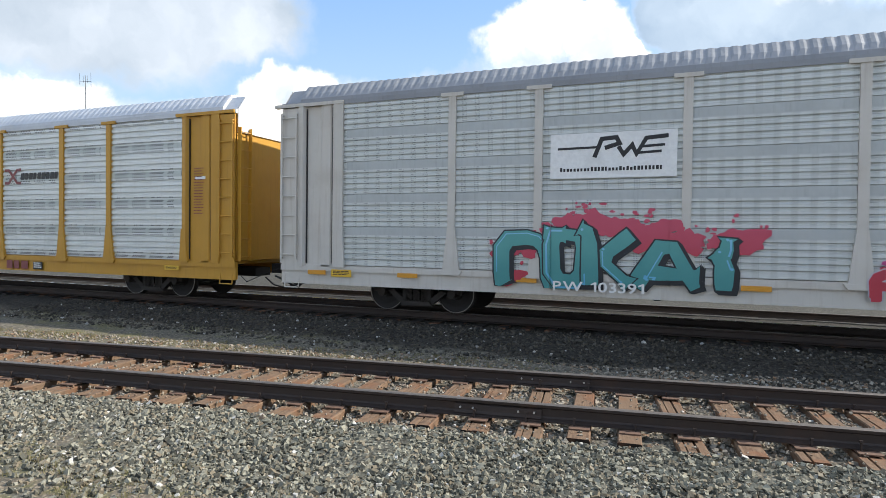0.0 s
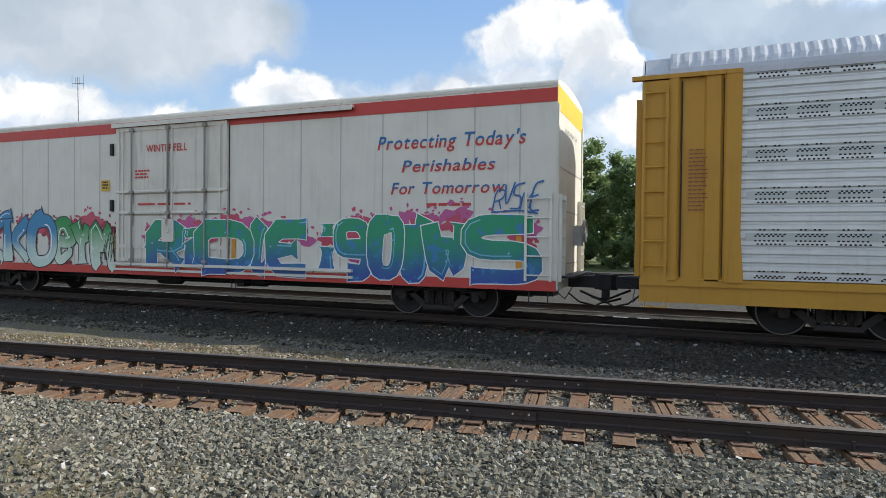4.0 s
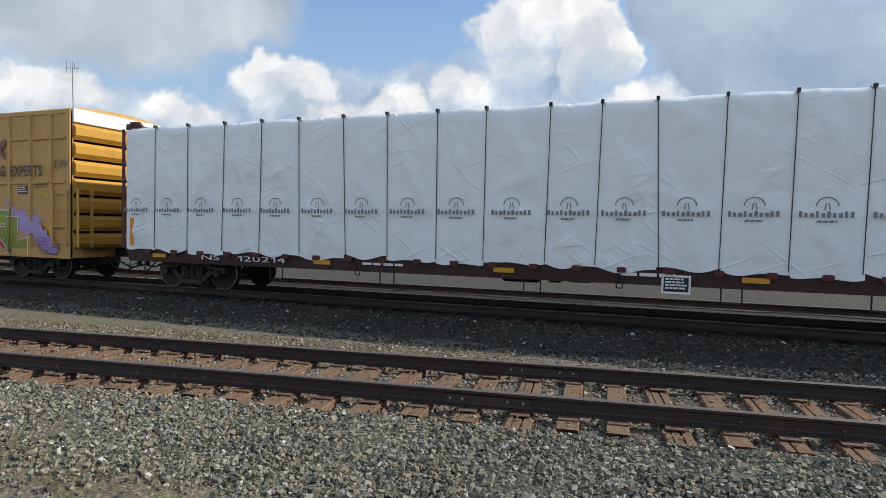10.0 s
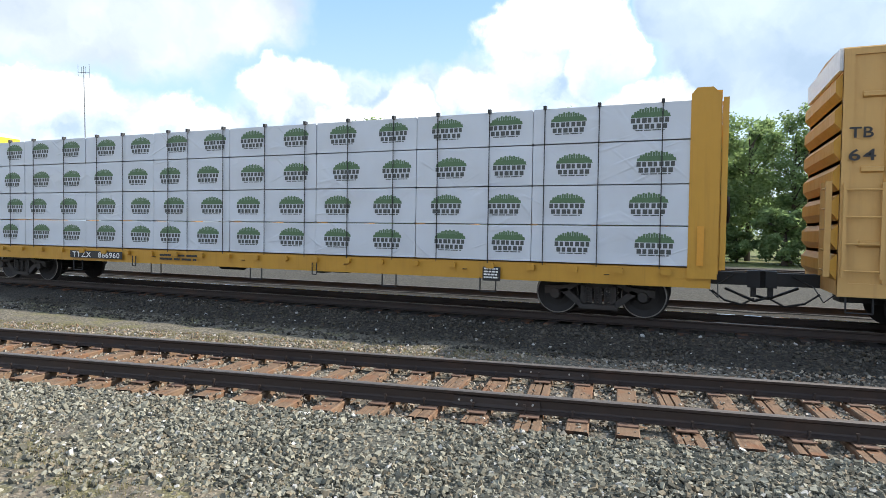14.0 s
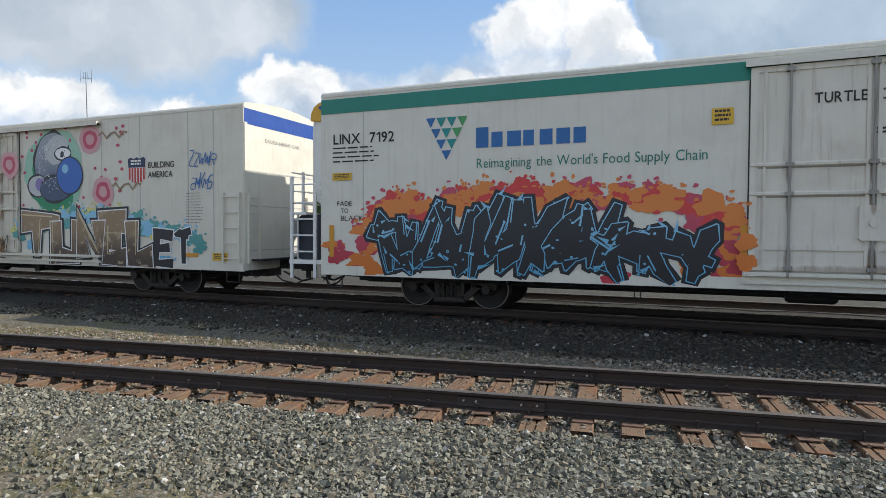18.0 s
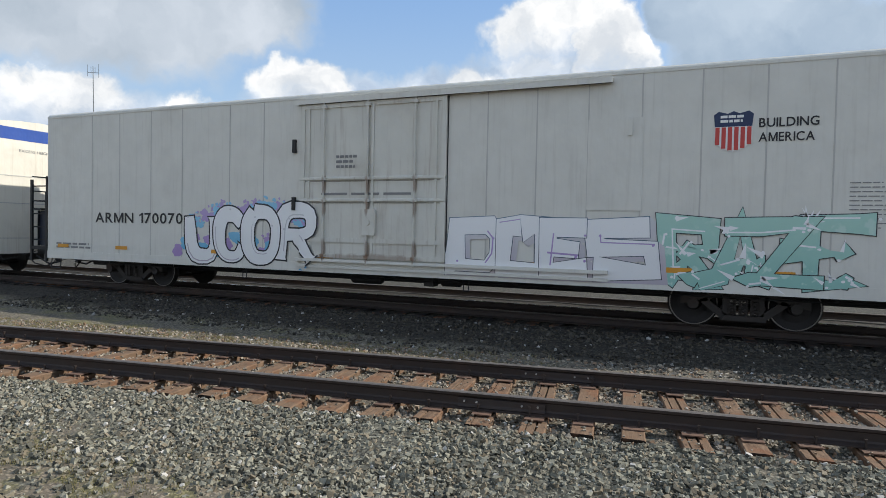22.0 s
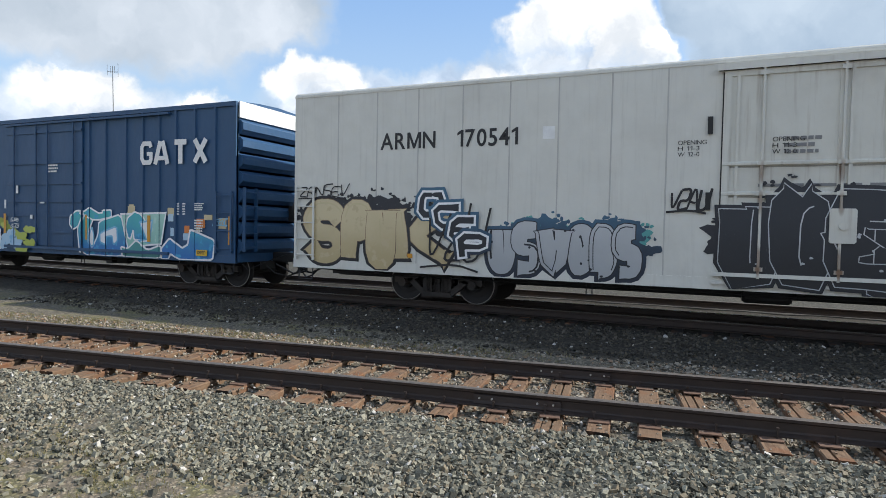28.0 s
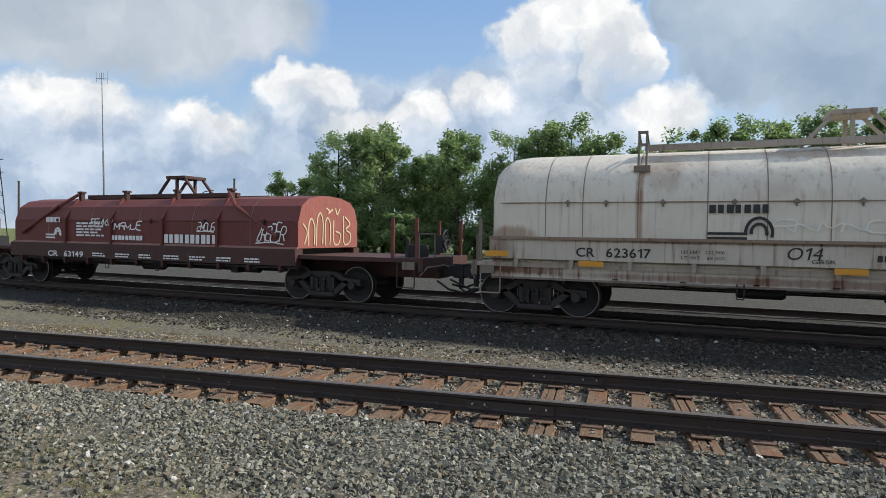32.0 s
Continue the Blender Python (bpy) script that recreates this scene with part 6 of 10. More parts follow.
SP_BLUEGREEN = sprayed("sprayed blue to green", (0.03, 0.08, 0.32), (0.02, 0.28, 0.14), 0.8, 1.9, (0.04, 0.20, 0.42))
SP_OLIVE = sprayed("sprayed olive", (0.18, 0.23, 0.03), (0.27, 0.32, 0.05), spot=(0.34, 0.22, 0.04))
SP_LILAC = sprayed("sprayed lilac", (0.33, 0.22, 0.46), (0.42, 0.32, 0.56))
SP_ORANGE = sprayed("sprayed orange", (0.60, 0.16, 0.02), (0.68, 0.22, 0.05))
SP_SLATE = sprayed("sprayed slate blue", (0.012, 0.02, 0.038), (0.05, 0.13, 0.21), 1.0, 2.4)
SP_SKY = sprayed("sprayed sky blue", (0.10, 0.36, 0.56), (0.25, 0.52, 0.70))
SP_BLUE = sprayed("sprayed royal blue", (0.012, 0.05, 0.32), (0.03, 0.13, 0.46))
SP_LEMON = sprayed("sprayed lemon", (0.55, 0.50, 0.10), (0.66, 0.60, 0.18))
SP_BROWN = sprayed("sprayed brown", (0.06, 0.04, 0.03), (0.28, 0.19, 0.11), 0.9, 1.9, (0.34, 0.26, 0.17))
SP_CREAM = sprayed("sprayed cream", (0.46, 0.37, 0.20), (0.56, 0.47, 0.28))
SP_GREY = sprayed("sprayed silver", (0.36, 0.37, 0.38), (0.48, 0.49, 0.50))
SP_FADED = sprayed("faded sprayed sky", (0.05, 0.20, 0.13), (0.42, 0.55, 0.62), 1.25, 1.75, (0.36, 0.47, 0.56))
SP_JADE = sprayed("sprayed jade", (0.20, 0.40, 0.30), (0.30, 0.52, 0.40))
SP_PALE = sprayed("sprayed pale lilac", (0.44, 0.40, 0.45), (0.60, 0.60, 0.61))
SP_VIOLET = sprayed("sprayed violet", (0.10, 0.06, 0.24), (0.24, 0.18, 0.42))
SP_STEEL = sprayed("sprayed steel grey", (0.05, 0.08, 0.16), (0.30, 0.33, 0.38), 2.9, 4.2)
SP_ROSE = sprayed("sprayed rose", (0.55, 0.25, 0.28), (0.60, 0.32, 0.34))
SP_OCEAN = sprayed("sprayed ocean blue", (0.02, 0.15, 0.42), (0.06, 0.40, 0.42), 0.8, 2.0, (0.05, 0.33, 0.55))
SP_LEAF = sprayed("sprayed white to leaf green", (0.60, 0.70, 0.58), (0.02, 0.26, 0.06), 1.0, 2.1)
SP_MAROON = sprayed("sprayed dark red", (0.20, 0.015, 0.03), (0.33, 0.03, 0.05))
SP_FLAME = sprayed("sprayed flame red", (0.52, 0.03, 0.06), (0.60, 0.05, 0.05), spot=(0.62, 0.15, 0.02))
SP_EMERALD = sprayed("sprayed emerald", (0.004, 0.045, 0.04), (0.012, 0.22, 0.085), 0.9, 2.0)
SP_AQUA = sprayed("sprayed pale aqua", (0.25, 0.48, 0.42), (0.36, 0.58, 0.50), spot=(0.45, 0.62, 0.55))
SP_SAND = sprayed("sprayed sand", (0.46, 0.36, 0.19), (0.60, 0.50, 0.31), 0.9, 2.2, (0.52, 0.42, 0.25))
SP_CHALK = sprayed("sprayed chalk and lime", (0.62, 0.66, 0.60), (0.66, 0.70, 0.62), spot=(0.42, 0.52, 0.10))
SP_SOOT = sprayed("sprayed plum black", (0.020, 0.014, 0.026), (0.035, 0.024, 0.05), spot=(0.10, 0.075, 0.09))
SP_HAZE = sprayed("sprayed pale sky", (0.34, 0.50, 0.64), (0.46, 0.60, 0.70), spot=(0.18, 0.40, 0.60))
SP_MAUVE = sprayed("sprayed mauve", (0.27, 0.24, 0.40), (0.40, 0.37, 0.53), 1.2, 2.2)
SP_LIME = sprayed("sprayed lime", (0.36, 0.42, 0.06), (0.45, 0.50, 0.12))



# ---- covered auto racks ----
POSTS = (-8.86, -6.95, -4.10, -1.29, 1.49, 4.23, 6.98, 8.90)


def corrugated(x0, x1, z0, z1, waves, y=SIDE + 0.03, deep=0.035):
    """A sheet pressed into long flat ridges that run along the car, in five courses."""
    prof = []
    course = (z1 - z0) / 5
    for c in range(5):
        a = z0 + c * course
        prof += [(y - 0.012, a), (y - 0.012, a + 0.10), (y, a + 0.115)]
        pitch = (course - 0.13) / waves
        for i in range(waves):
            b = a + 0.12 + i * pitch
            prof += [(y, b + 0.12 * pitch), (y - deep, b + 0.30 * pitch), (y - deep, b + 0.78 * pitch), (y, b + 0.96 * pitch)]
    prof += [(y - 0.012, z1), (y + 0.03, z1), (y + 0.03, z0)]
    return Shape().prism(prof, "x", x0, x1)


def rack_roof(length, corr):
    prof = [(-1.56, 4.96), (-1.55, 5.06), (-1.44, 5.20), (-1.24, 5.42), (-0.95, 5.49), (-0.5, 5.52), (0, 5.53)]
    prof = prof + [(-a, b) for a, b in prof[-2::-1]]
    q, n = Shape(), len(prof)
    xs_, k_ = [], -length / 2
    while k_ < length / 2:
        xs_ += [(k_, 0), (k_ + 0.05, 1), (k_ + 0.12, 1), (k_ + 0.17, 0)]
        k_ += 0.215
    rings = []
    for x, up in xs_:
        rings.append([(x, a * (1 + 0.007 * up) if b > 5.1 else a, b + corr * up * (b > 5.1)) for a, b in prof])
    q.v = [p_ for r in rings for p_ in r]
    q.f = [(i * n + j, i * n + j + 1, (i + 1) * n + j + 1, (i + 1) * n + j) for i in range(len(rings) - 1) for j in range(n - 1)]
    q.f += [tuple(range(n)), tuple((len(rings) - 1) * n + j for j in range(n))]
    q.s = [0] * len(q.f)
    return q


def auto_rack(label, at, length, steel, sheet, roof_paint, holes):
    ob = car("auto_rack_car", label, "auto rack car", at)
    h = length / 2
    part("roof", rack_roof(length - 1.0, 0.010), roof_paint, ob, "ribbed arched roof of galvanised steel")
    for s_ in (-1, 1):
        a, b = sorted((s_ * (h - 0.5), s_ * (h - 0.05)))
        part("roof_end_cap", Shape().prism([(-1.5, 4.98), (-1.2, 5.36), (-0.9, 5.44), (0, 5.48), (0.9, 5.44), (1.2, 5.36), (1.5, 4.98)], "x", a, b), roof_paint, ob)
        e = s_ * h
        part("end_door", Shape().box(min(e - s_ * 0.12, e - s_ * 0.04), max(e - s_ * 0.12, e - s_ * 0.04), -1.5, 1.5, 1.1, 4.96), steel, ob)
        part("end_hood", Shape().prism([(-1.5, 4.4), (-1.5, 4.98), (-1.2, 5.36), (-0.9, 5.44), (0, 5.48), (0.9, 5.44), (1.2, 5.36), (1.5, 4.98), (1.5, 4.4)], "x", min(e - s_ * 0.03, e), max(e - s_ * 0.03, e)), PLACARD_WHITE if holes else RACK_WHITE, ob)
    part("inner_deck", Shape().box(-h + 0.2, h - 0.2, -1.45, 1.45, 1.0, 1.08).box(-h + 0.2, h - 0.2, -1.5, 1.5, 2.85, 2.92), steel, ob)
    edges = [-11.60] + list(POSTS) + [11.63]
    for a, b in zip(edges, edges[1:]):
        part("side_panel", corrugated(a + 0.08 * (a > -11.5), b - 0.08 * (b < 11.5), 1.08, 4.86, 4 if holes else 5), sheet, ob, "corrugated perforated side panel")
    for a, b in zip(edges, edges[1:]):
        for c in range(1, 5):
            z0 = 1.08 + c * 0.756 - 0.05
            part("course_band", Shape().box(a + 0.09, b - 0.09, SIDE - 0.0065, SIDE + 0.03, z0, z0 + (0.15 if holes else 0.19)), BAND_STEEL if holes else BAND_GREY, ob)
    if holes:
        q = Shape()
        for a, b in zip(edges, edges[1:]):
            n = int((b - a - 0.5) / 0.072)
            for c in range(5):
                z0 = 1.08 + c * 0.756
                for r, z in enumerate((z0 + 0.045, z0 + 0.075, z0 + 0.16, z0 + 0.655, z0 + 0.715)):
                    for i in range(n):
                        if i % 9 in (7, 8) or (r == 2 and i % 3 == 0):
                            continue
                        x = a + 0.25 + i * 0.072 + 0.036 * (r % 2)
                        q.add([(x + 0.024 * math.cos(k_ * 1.047), SIDE - 0.0075 if r in (0, 1) else SIDE - 0.008, z + 0.017 * math.sin(k_ * 1.047)) for k_ in range(6)], [tuple(range(6))])
        part("vent_strip", q, BLACK, ob, "rows of small round vent holes")["kind"] = "stuff"
    for x in POSTS:
        q = Shape()
        q.prism([(-0.085, 2.0), (0.085, 2.0), (0.085, 4.84), (-0.085, 4.84)], "y", SIDE - 0.045, SIDE + 0.06)
        q.prism([(-0.20, 1.02), (0.20, 1.02), (0.16, 1.35), (0.085, 2.0), (-0.085, 2.0), (-0.16, 1.35)], "y", SIDE - 0.05, SIDE + 0.06)
        q.box(-0.26, 0.26, SIDE - 0.06, SIDE + 0.06, 4.82, 4.90)
        q.prism([(-0.27, 1.03), (0.27, 1.03), (0.20, 0.93), (-0.20, 0.93)], "y", SIDE - 0.06, SIDE + 0.06)
        part("side_post", q, steel, ob).matrix_basis = pose(x, 0, 0)
    part("side_sill", Shape().prism([(SIDE - 0.02, 0.92), (SIDE - 0.02, 1.06), (SIDE + 0.1, 1.06), (SIDE + 0.1, 0.62), (SIDE + 0.02, 0.60), (SIDE + 0.02, 0.92)], "x", -h, h), steel, ob)
    part("far_sill", Shape().box(-h, h, 1.5, 1.62, 0.60, 1.06), steel, ob)
    part("far_side", Shape().box(-h + 0.3, h - 0.3, 1.5, 1.58, 1.06, 4.9), sheet, ob)
    part("top_rail", Shape().box(-h, h, SIDE - 0.01, SIDE + 0.08, 4.86, 4.97), roof_paint, ob)
    for s_ in (-1, 1):
        a, b = sorted((s_ * 11.60, s_ * 12.86))
        q = Shape().prism([(a, SIDE + 0.05), (a, SIDE - 0.03), (a + 0.16, SIDE - 0.07), (a + 0.22, SIDE + 0.03), (a + 0.62, SIDE + 0.03), (a + 0.66, SIDE - 0.02), (b - 0.36, SIDE - 0.02), (b - 0.32, SIDE + 0.03), (b - 0.26, SIDE - 0.05), (b, SIDE - 0.05), (b, SIDE + 0.08), (a, SIDE + 0.08)], "z", 1.03, 4.86)
        part("end_panel", q, steel, ob, "folded end panel")
        for x_ in (a + 0.235, b - 0.30):
            part("panel_gap", Shape().box(x_ - 0.012, x_ + 0.012, SIDE - 0.004, SIDE + 0.026, 1.1, 4.8), BLACK, ob)
        part("panel_foot", Shape().prism([(a - 0.06 if s_ > 0 else b - 0.22, 1.02), (a + 0.22 if s_ > 0 else b + 0.06, 1.02), (a + 0.14 if s_ > 0 else b, 1.9), (a if s_ > 0 else b - 0.14, 1.9)], "y", SIDE - 0.065, SIDE), steel, ob)
        c, d_ = sorted((s_ * 12.86, s_ * (h - 0.02)))
        part("corner_door", Shape().box(c, d_, SIDE - 0.02, SIDE + 0.02, 1.06, 4.84), steel, ob)
        ladder(ob, c + 0.03, d_ - 0.03, 1.3, 4.6, 8, steel, SIDE - 0.02, True, 0.06)
        part("top_plate", Shape().box(min(a, c) - 0.2, max(b, d_), SIDE - 0.06, SIDE + 0.05, 4.86, 4.94), steel, ob)
        end_ladder(ob, s_ * h, s_, -1.5, -1.1, 1.2, 4.4, 8, steel)
    floor_gear(ob, -h + 0.4, h - 0.4, 0.86, 3 if holes else 4)
    running_gear(ob, length, (-9.92, 9.95))
    stirrups(ob, (h - 0.3, -h + 0.3), 0.80, steel)
    return ob


rack = auto_rack("grey galvanised auto rack car with white posts and teal graffiti", 151.654, 26.7, RACK_WHITE, PERFORATED, ROOF_GREY, False)
rubbed(rack, "sign_board", -6.70, -4.28, 2.97, 3.87, PLACARD_WHITE, SIDE - 0.02, 0.008, "white sign board with a trade mark")
q = Shape()
y = SIDE - 0.032
stroke(q, [(-6.55, 3.57), (-5.75, 3.58)], 0.045, y)
stroke(q, [(-5.82, 3.38), (-5.68, 3.74), (-5.40, 3.76), (-5.34, 3.64), (-5.62, 3.56)], 0.085, y)
stroke(q, [(-5.36, 3.58), (-5.26, 3.42), (-5.10, 3.60), (-5.02, 3.42), (-4.84, 3.72), (-4.44, 3.75)], 0.08, y)
stroke(q, [(-4.92, 3.56), (-4.50, 3.58)], 0.05, y)
stroke(q, [(-5.0, 3.44), (-4.56, 3.46)], 0.05, y)
blocks(q, -6.50, -4.52, 3.11, 3.19, 29, y, 0, 0, 0.62, low=(1, 2, 3, 4, 5, 6, 7, 8, 14, 15, 16, 18, 20))
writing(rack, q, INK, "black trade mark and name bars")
q = lettering(Shape(), "PW 103391", -6.60, -4.83, 0.71, 0.90, SIDE - 0.086)
writing(rack, q, INK_WHITE)
RACK_STEPS = tuple((x - 0.28, x + 0.28, SIDE - 0.068) for x in POSTS)
graffiti(rack, "nOKAi", -7.85, -2.85, 0.66, 1.98, SP_TEAL, SP_BLACK, shadow=SP_BLACK, inner=SP_SKY, clouds=[SP_RED, SP_RED], seed=5, base=SIDE - 0.04, steps=RACK_STEPS, cells=(-7.75, -6.72, -5.95, -5.05, -3.85, -3.0), tops=(0.92, 0.96, 1.0, 0.98, 0.94), heavy=0.19, edge=0.03, flare=1.15, spikes=0.3, soft=1, wild=0.25, shade=(0.07, -0.06), label="teal sprayed letters with a crimson cloud")
graffiti(rack, "PVC", -1.15, 2.2, 0.66, 1.30, SP_RED, SP_PALE, clouds=[SP_RED, SP_PINK], puff_size=0.16, seed=6, base=SIDE - 0.04, steps=RACK_STEPS, cells=(-1.1, -0.2, 0.7, 1.6), heavy=0.22, edge=0.02, soft=2, label="small crimson sprayed letters")
reflectors(rack, (-12.3, -9.9, -7.2, -2.9, 1.2), 0.84, 0.5, 0.10, y=SIDE - 0.02)
sticker(rack, -11.9, -11.35, 0.80, 0.97, SIDE - 0.02)

rack = auto_rack("yellow auto rack car with silver corrugated side panels", 123.522, 26.71, YELLOW, GALV, ROOF_SILVER, True)
q = Shape()
y = SIDE - 0.016
stroke(q, [(4.43, 3.66), (4.62, 3.66), (5.0, 3.27), (5.18, 3.26)], 0.085, y, 0)
stroke(q, [(4.43, 3.27), (4.62, 3.27), (5.0, 3.66), (5.18, 3.67)], 0.085, y - 0.002, 0)
blocks(q, 5.16, 6.84, 3.36, 3.56, 9, y, 1, 0.15)
blocks(q, 4.52, 5.54, 0.66, 0.90, 3, SIDE - 0.026, 2, 0, 0.75)
writing(rack, q, [INK_MAROON, INK, INK_MAROON], "maroon cross mark and name bars")
rubbed(rack, "data_plate", 5.74, 6.14, 0.66, 0.88, INK, SIDE - 0.02, 0.006)
writing(rack, bars(Shape(), 5.77, 6.11, 0.68, 0.86, 3, SIDE - 0.029, 0, 9), INK_WHITE)
rubbed(rack, "number_board", -6.48, -4.33, 0.68, 0.94, INK, SIDE - 0.02, 0.006, "black number board")
writing(rack, lettering(Shape(), "TTGX   707890", -6.35, -4.45, 0.73, 0.89, SIDE - 0.030), INK_WHITE)
shield(rack, -6.45, 3.46, 0.56, 0.60, SIDE - 0.016)
writing(rack, lettering(Shape(), "BUILDING AMERICA", -6.03, -4.33, 3.40, 3.54, SIDE - 0.016, fat=THIN), INK)
q = lettering(Shape(), "LD LMT 80000", -1.95, -1.1, 0.77, 0.84, SIDE - 0.026, fat=THIN)
lettering(q, "RLH80C", -0.85, -0.3, 0.70, 0.79, SIDE - 0.026, fat=THIN)
bars(q, 12.02, 12.36, 2.25, 3.5, 17, SIDE - 0.036, 1, 4, 0.3)
bars(q, -12.5, -12.15, 2.3, 3.5, 16, SIDE - 0.036, 1, 6, 0.3)
writing(rack, q, [INK, INK_MAROON])
rubbed(rack, "notice", 12.05, 12.40, 3.20, 3.28, PLACARD_WHITE, SIDE - 0.03, 0.006)
sticker(rack, 11.0, 11.5, 0.80, 0.92, SIDE - 0.02)


# ---- refrigerator cars with the red stripe ----
def cryo(label, at, length, word_a, word_b, number):
    seams = [-9.0, -7.9, -6.8, -5.7, -4.6, -3.5, -2.5] + [3.1, 4.2, 5.3, 6.4, 7.5, 8.6, 9.6]
    ob = reefer("refrigerator_car", label, at, length, WHITE, zt=5.06, crown=5.18, stripe=STRIPE_RED, stripe_z=(4.60, 4.88), seams=seams, door=(-1.78, 2.04), rods=(-1.18, 0.10, 1.34), bars_z=(2.40, 2.97),
                track=(-1.9, 5.66), sill=STRIPE_RED, trucks=(-7.44, 7.6), end_band=BAND_YELLOW, band_z=(4.45, 4.95))
    q, y_ = Shape(), LET
    pts = [(-0.5 + 0.5 + 0.49 * math.cos(a), 0.5 + 0.49 * math.sin(a)) for a in [math.pi * (0.5 + i / 14) for i in range(15)]]
    ring = [(-8.96 + 0.5 + 0.5 * math.cos(math.pi * (0.5 + i / 14)), y_, 3.71 + 0.49 * math.sin(math.pi * (0.5 + i / 14))) for i in range(15)]
    q.add(ring + [(-8.0, y_, 3.22), (-8.0, y_, 4.20)], [tuple(range(17))], 0)
    q.add([(-8.0, y_, 4.20), (-7.58, y_, 4.20), (-7.62, y_, 3.72), (-7.70, y_, 3.72), (-7.70, y_, 3.22), (-8.0, y_, 3.22)], [(0, 1, 2, 3, 4, 5)], 0)
    q.add([(-8.07, y_ - 0.002, 3.22), (-8.03, y_ - 0.002, 3.22), (-8.03, y_ - 0.002, 3.78), (-8.07, y_ - 0.002, 3.78)], [(0, 1, 2, 3)], 1)
    for i in range(3):
        a = math.pi * i / 3 + 0.5
        stroke(q, [(-8.46 - 0.22 * math.cos(a), 3.73 - 0.22 * math.sin(a)), (-8.46 + 0.22 * math.cos(a), 3.73 + 0.22 * math.sin(a))], 0.035, y_ - 0.003, 1)
    blocks(q, -9.58, -6.80, 2.80, 3.10, 10, y_, 0, 0.22)
    bars(q, -8.95, -7.60, 2.58, 2.68, 1, y_, 0, 2, 0.8)
    lettering(q, "CRYX", -8.70, -7.86, 2.24, 2.47, y_)
    lettering(q, number, -8.62, -7.89, 1.79, 2.01, y_)
    bars(q, -9.4, -7.7, 1.02, 1.26, 2, y_, 0, 9)
    writing(ob, q, [INK_RED, INK_WHITE], "red trade mark with a snowflake and red number")
    q = Shape()
    for words, x0, x1, z0, z1 in (("Protecting Today's", 6.27, 9.70, 3.78, 4.08), ("Perishables", 6.88, 9.04, 3.26, 3.52), ("For Tomorrow", 6.62, 9.26, 2.77, 3.03)):
        lettering(q, words, x0, x1, z0, z1, LET, 0, BOLD, 0.22)
    writing(ob, q, SLOGAN, "slanted slogan, blue above and red below")
    writing(ob, bars(Shape(), 7.5, 8.6, 2.48, 2.56, 1, LET, 0, 3, 0.8), INK_RED)
    dx = SIDE - 0.062
    q = Shape()
    a, b = word_a.split() if " " in word_a else (word_a, "")
    if b:
        lettering(q, a, -0.30, 0.28, 4.06, 4.24, dx)
        lettering(q, b, -0.62, 0.60, 3.82, 3.99, dx)
    else:
        lettering(q, a, -0.70, 0.72, 4.03, 4.22, dx)
    bars(q, -1.1, -0.55, 3.30, 3.56, 3, dx, 0, 4)
    bars(q, -1.0, 1.3, 2.60, 2.66, 1, dx, 0, 6, 0.9)
    writing(ob, q, INK_RED)
    sticker(ob, -2.42, -2.10, 3.02, 3.32)
    sticker(ob, -9.34, -8.80, 1.17, 1.40)
    reflectors(ob, (-9.50, -1.95, 9.60, 2.2), 1.10, upright=True)
    for z in (2.45, 4.0):
        part("door_catch", Shape().box(-2.05, -1.95, SIDE - 0.06, SIDE, z, z + 0.32), BLACK, ob)
    return ob


DOOR_STEP = ((-1.78, 2.04, SIDE - 0.085),)
ob = cryo("white refrigerator car with red stripe and green and blue graffiti", 98.165, 20.75, "WINTERFELL", "", "6810")
graffiti(ob, "KKo", -7.80, -4.30, 0.76, 2.36, SP_MINT, SP_BLACK, clouds=[SP_MAROON, SP_RED], seed=21, cells=(-7.72, -6.46, -5.36, -4.28), wild=0.5, soft=2, heavy=0.20, edge=0.03, flare=1.25, puff_size=0.17, inner=SP_WHITE, label="white to blue sprayed letters with a dark outline and red cloud")
graffiti(ob, "eYM", -4.36, -2.00, 0.76, 2.22, SP_LEAF, SP_BLACK, clouds=[SP_MAROON, SP_RED], seed=24, cells=(-4.34, -3.55, -2.80, -1.98), wild=0.5, soft=2, heavy=0.20, edge=0.03, flare=1.25, puff_size=0.16, inner=SP_WHITE, label="white to green sprayed letters with a dark outline and red cloud")
graffiti(ob, "RiDLE", -0.60, 4.50, 0.76, 2.14, SP_BLUEGREEN, SP_WHITE, inner=SP_SKY, clouds=[SP_RED, SP_PINK], heavy=0.25, edge=0.022, wild=0.25, spikes=0.2, flare=1.15, puff_size=0.17, cells=(-0.55, 0.58, 1.20, 2.75, 3.30, 4.46), seed=22, steps=DOOR_STEP, label="blue and green sprayed letters with white edge")
graffiti(ob, "i9OUWS", 4.65, 10.0, 0.74, 2.24, SP_BLUEGREEN, SP_WHITE, inner=SP_SKY, clouds=[SP_PINK, SP_RED], heavy=0.22, edge=0.024, wild=0.1, spikes=0.1, soft=2, flare=1.1, puff_size=0.18, cells=(4.70, 5.22, 6.12, 6.92, 7.50, 8.50, 9.98), seed=23, label="blue and green sprayed letters on pink haze")
scrawl(ob, 9.0, 10.0, 2.4, 3.0, 31, INK_BLUE)
scrawl(ob, -2.4, -1.8, 1.1, 2.0, 32, INK, 0.025, loops=5)
ob = cryo("white refrigerator car with red stripe and black graffiti", 75.50, 21.0, "OLD TRAFFORD", "", "6804")
CL = [SP_ORANGE, SP_BLUE, SP_GREEN, SP_VIOLET]
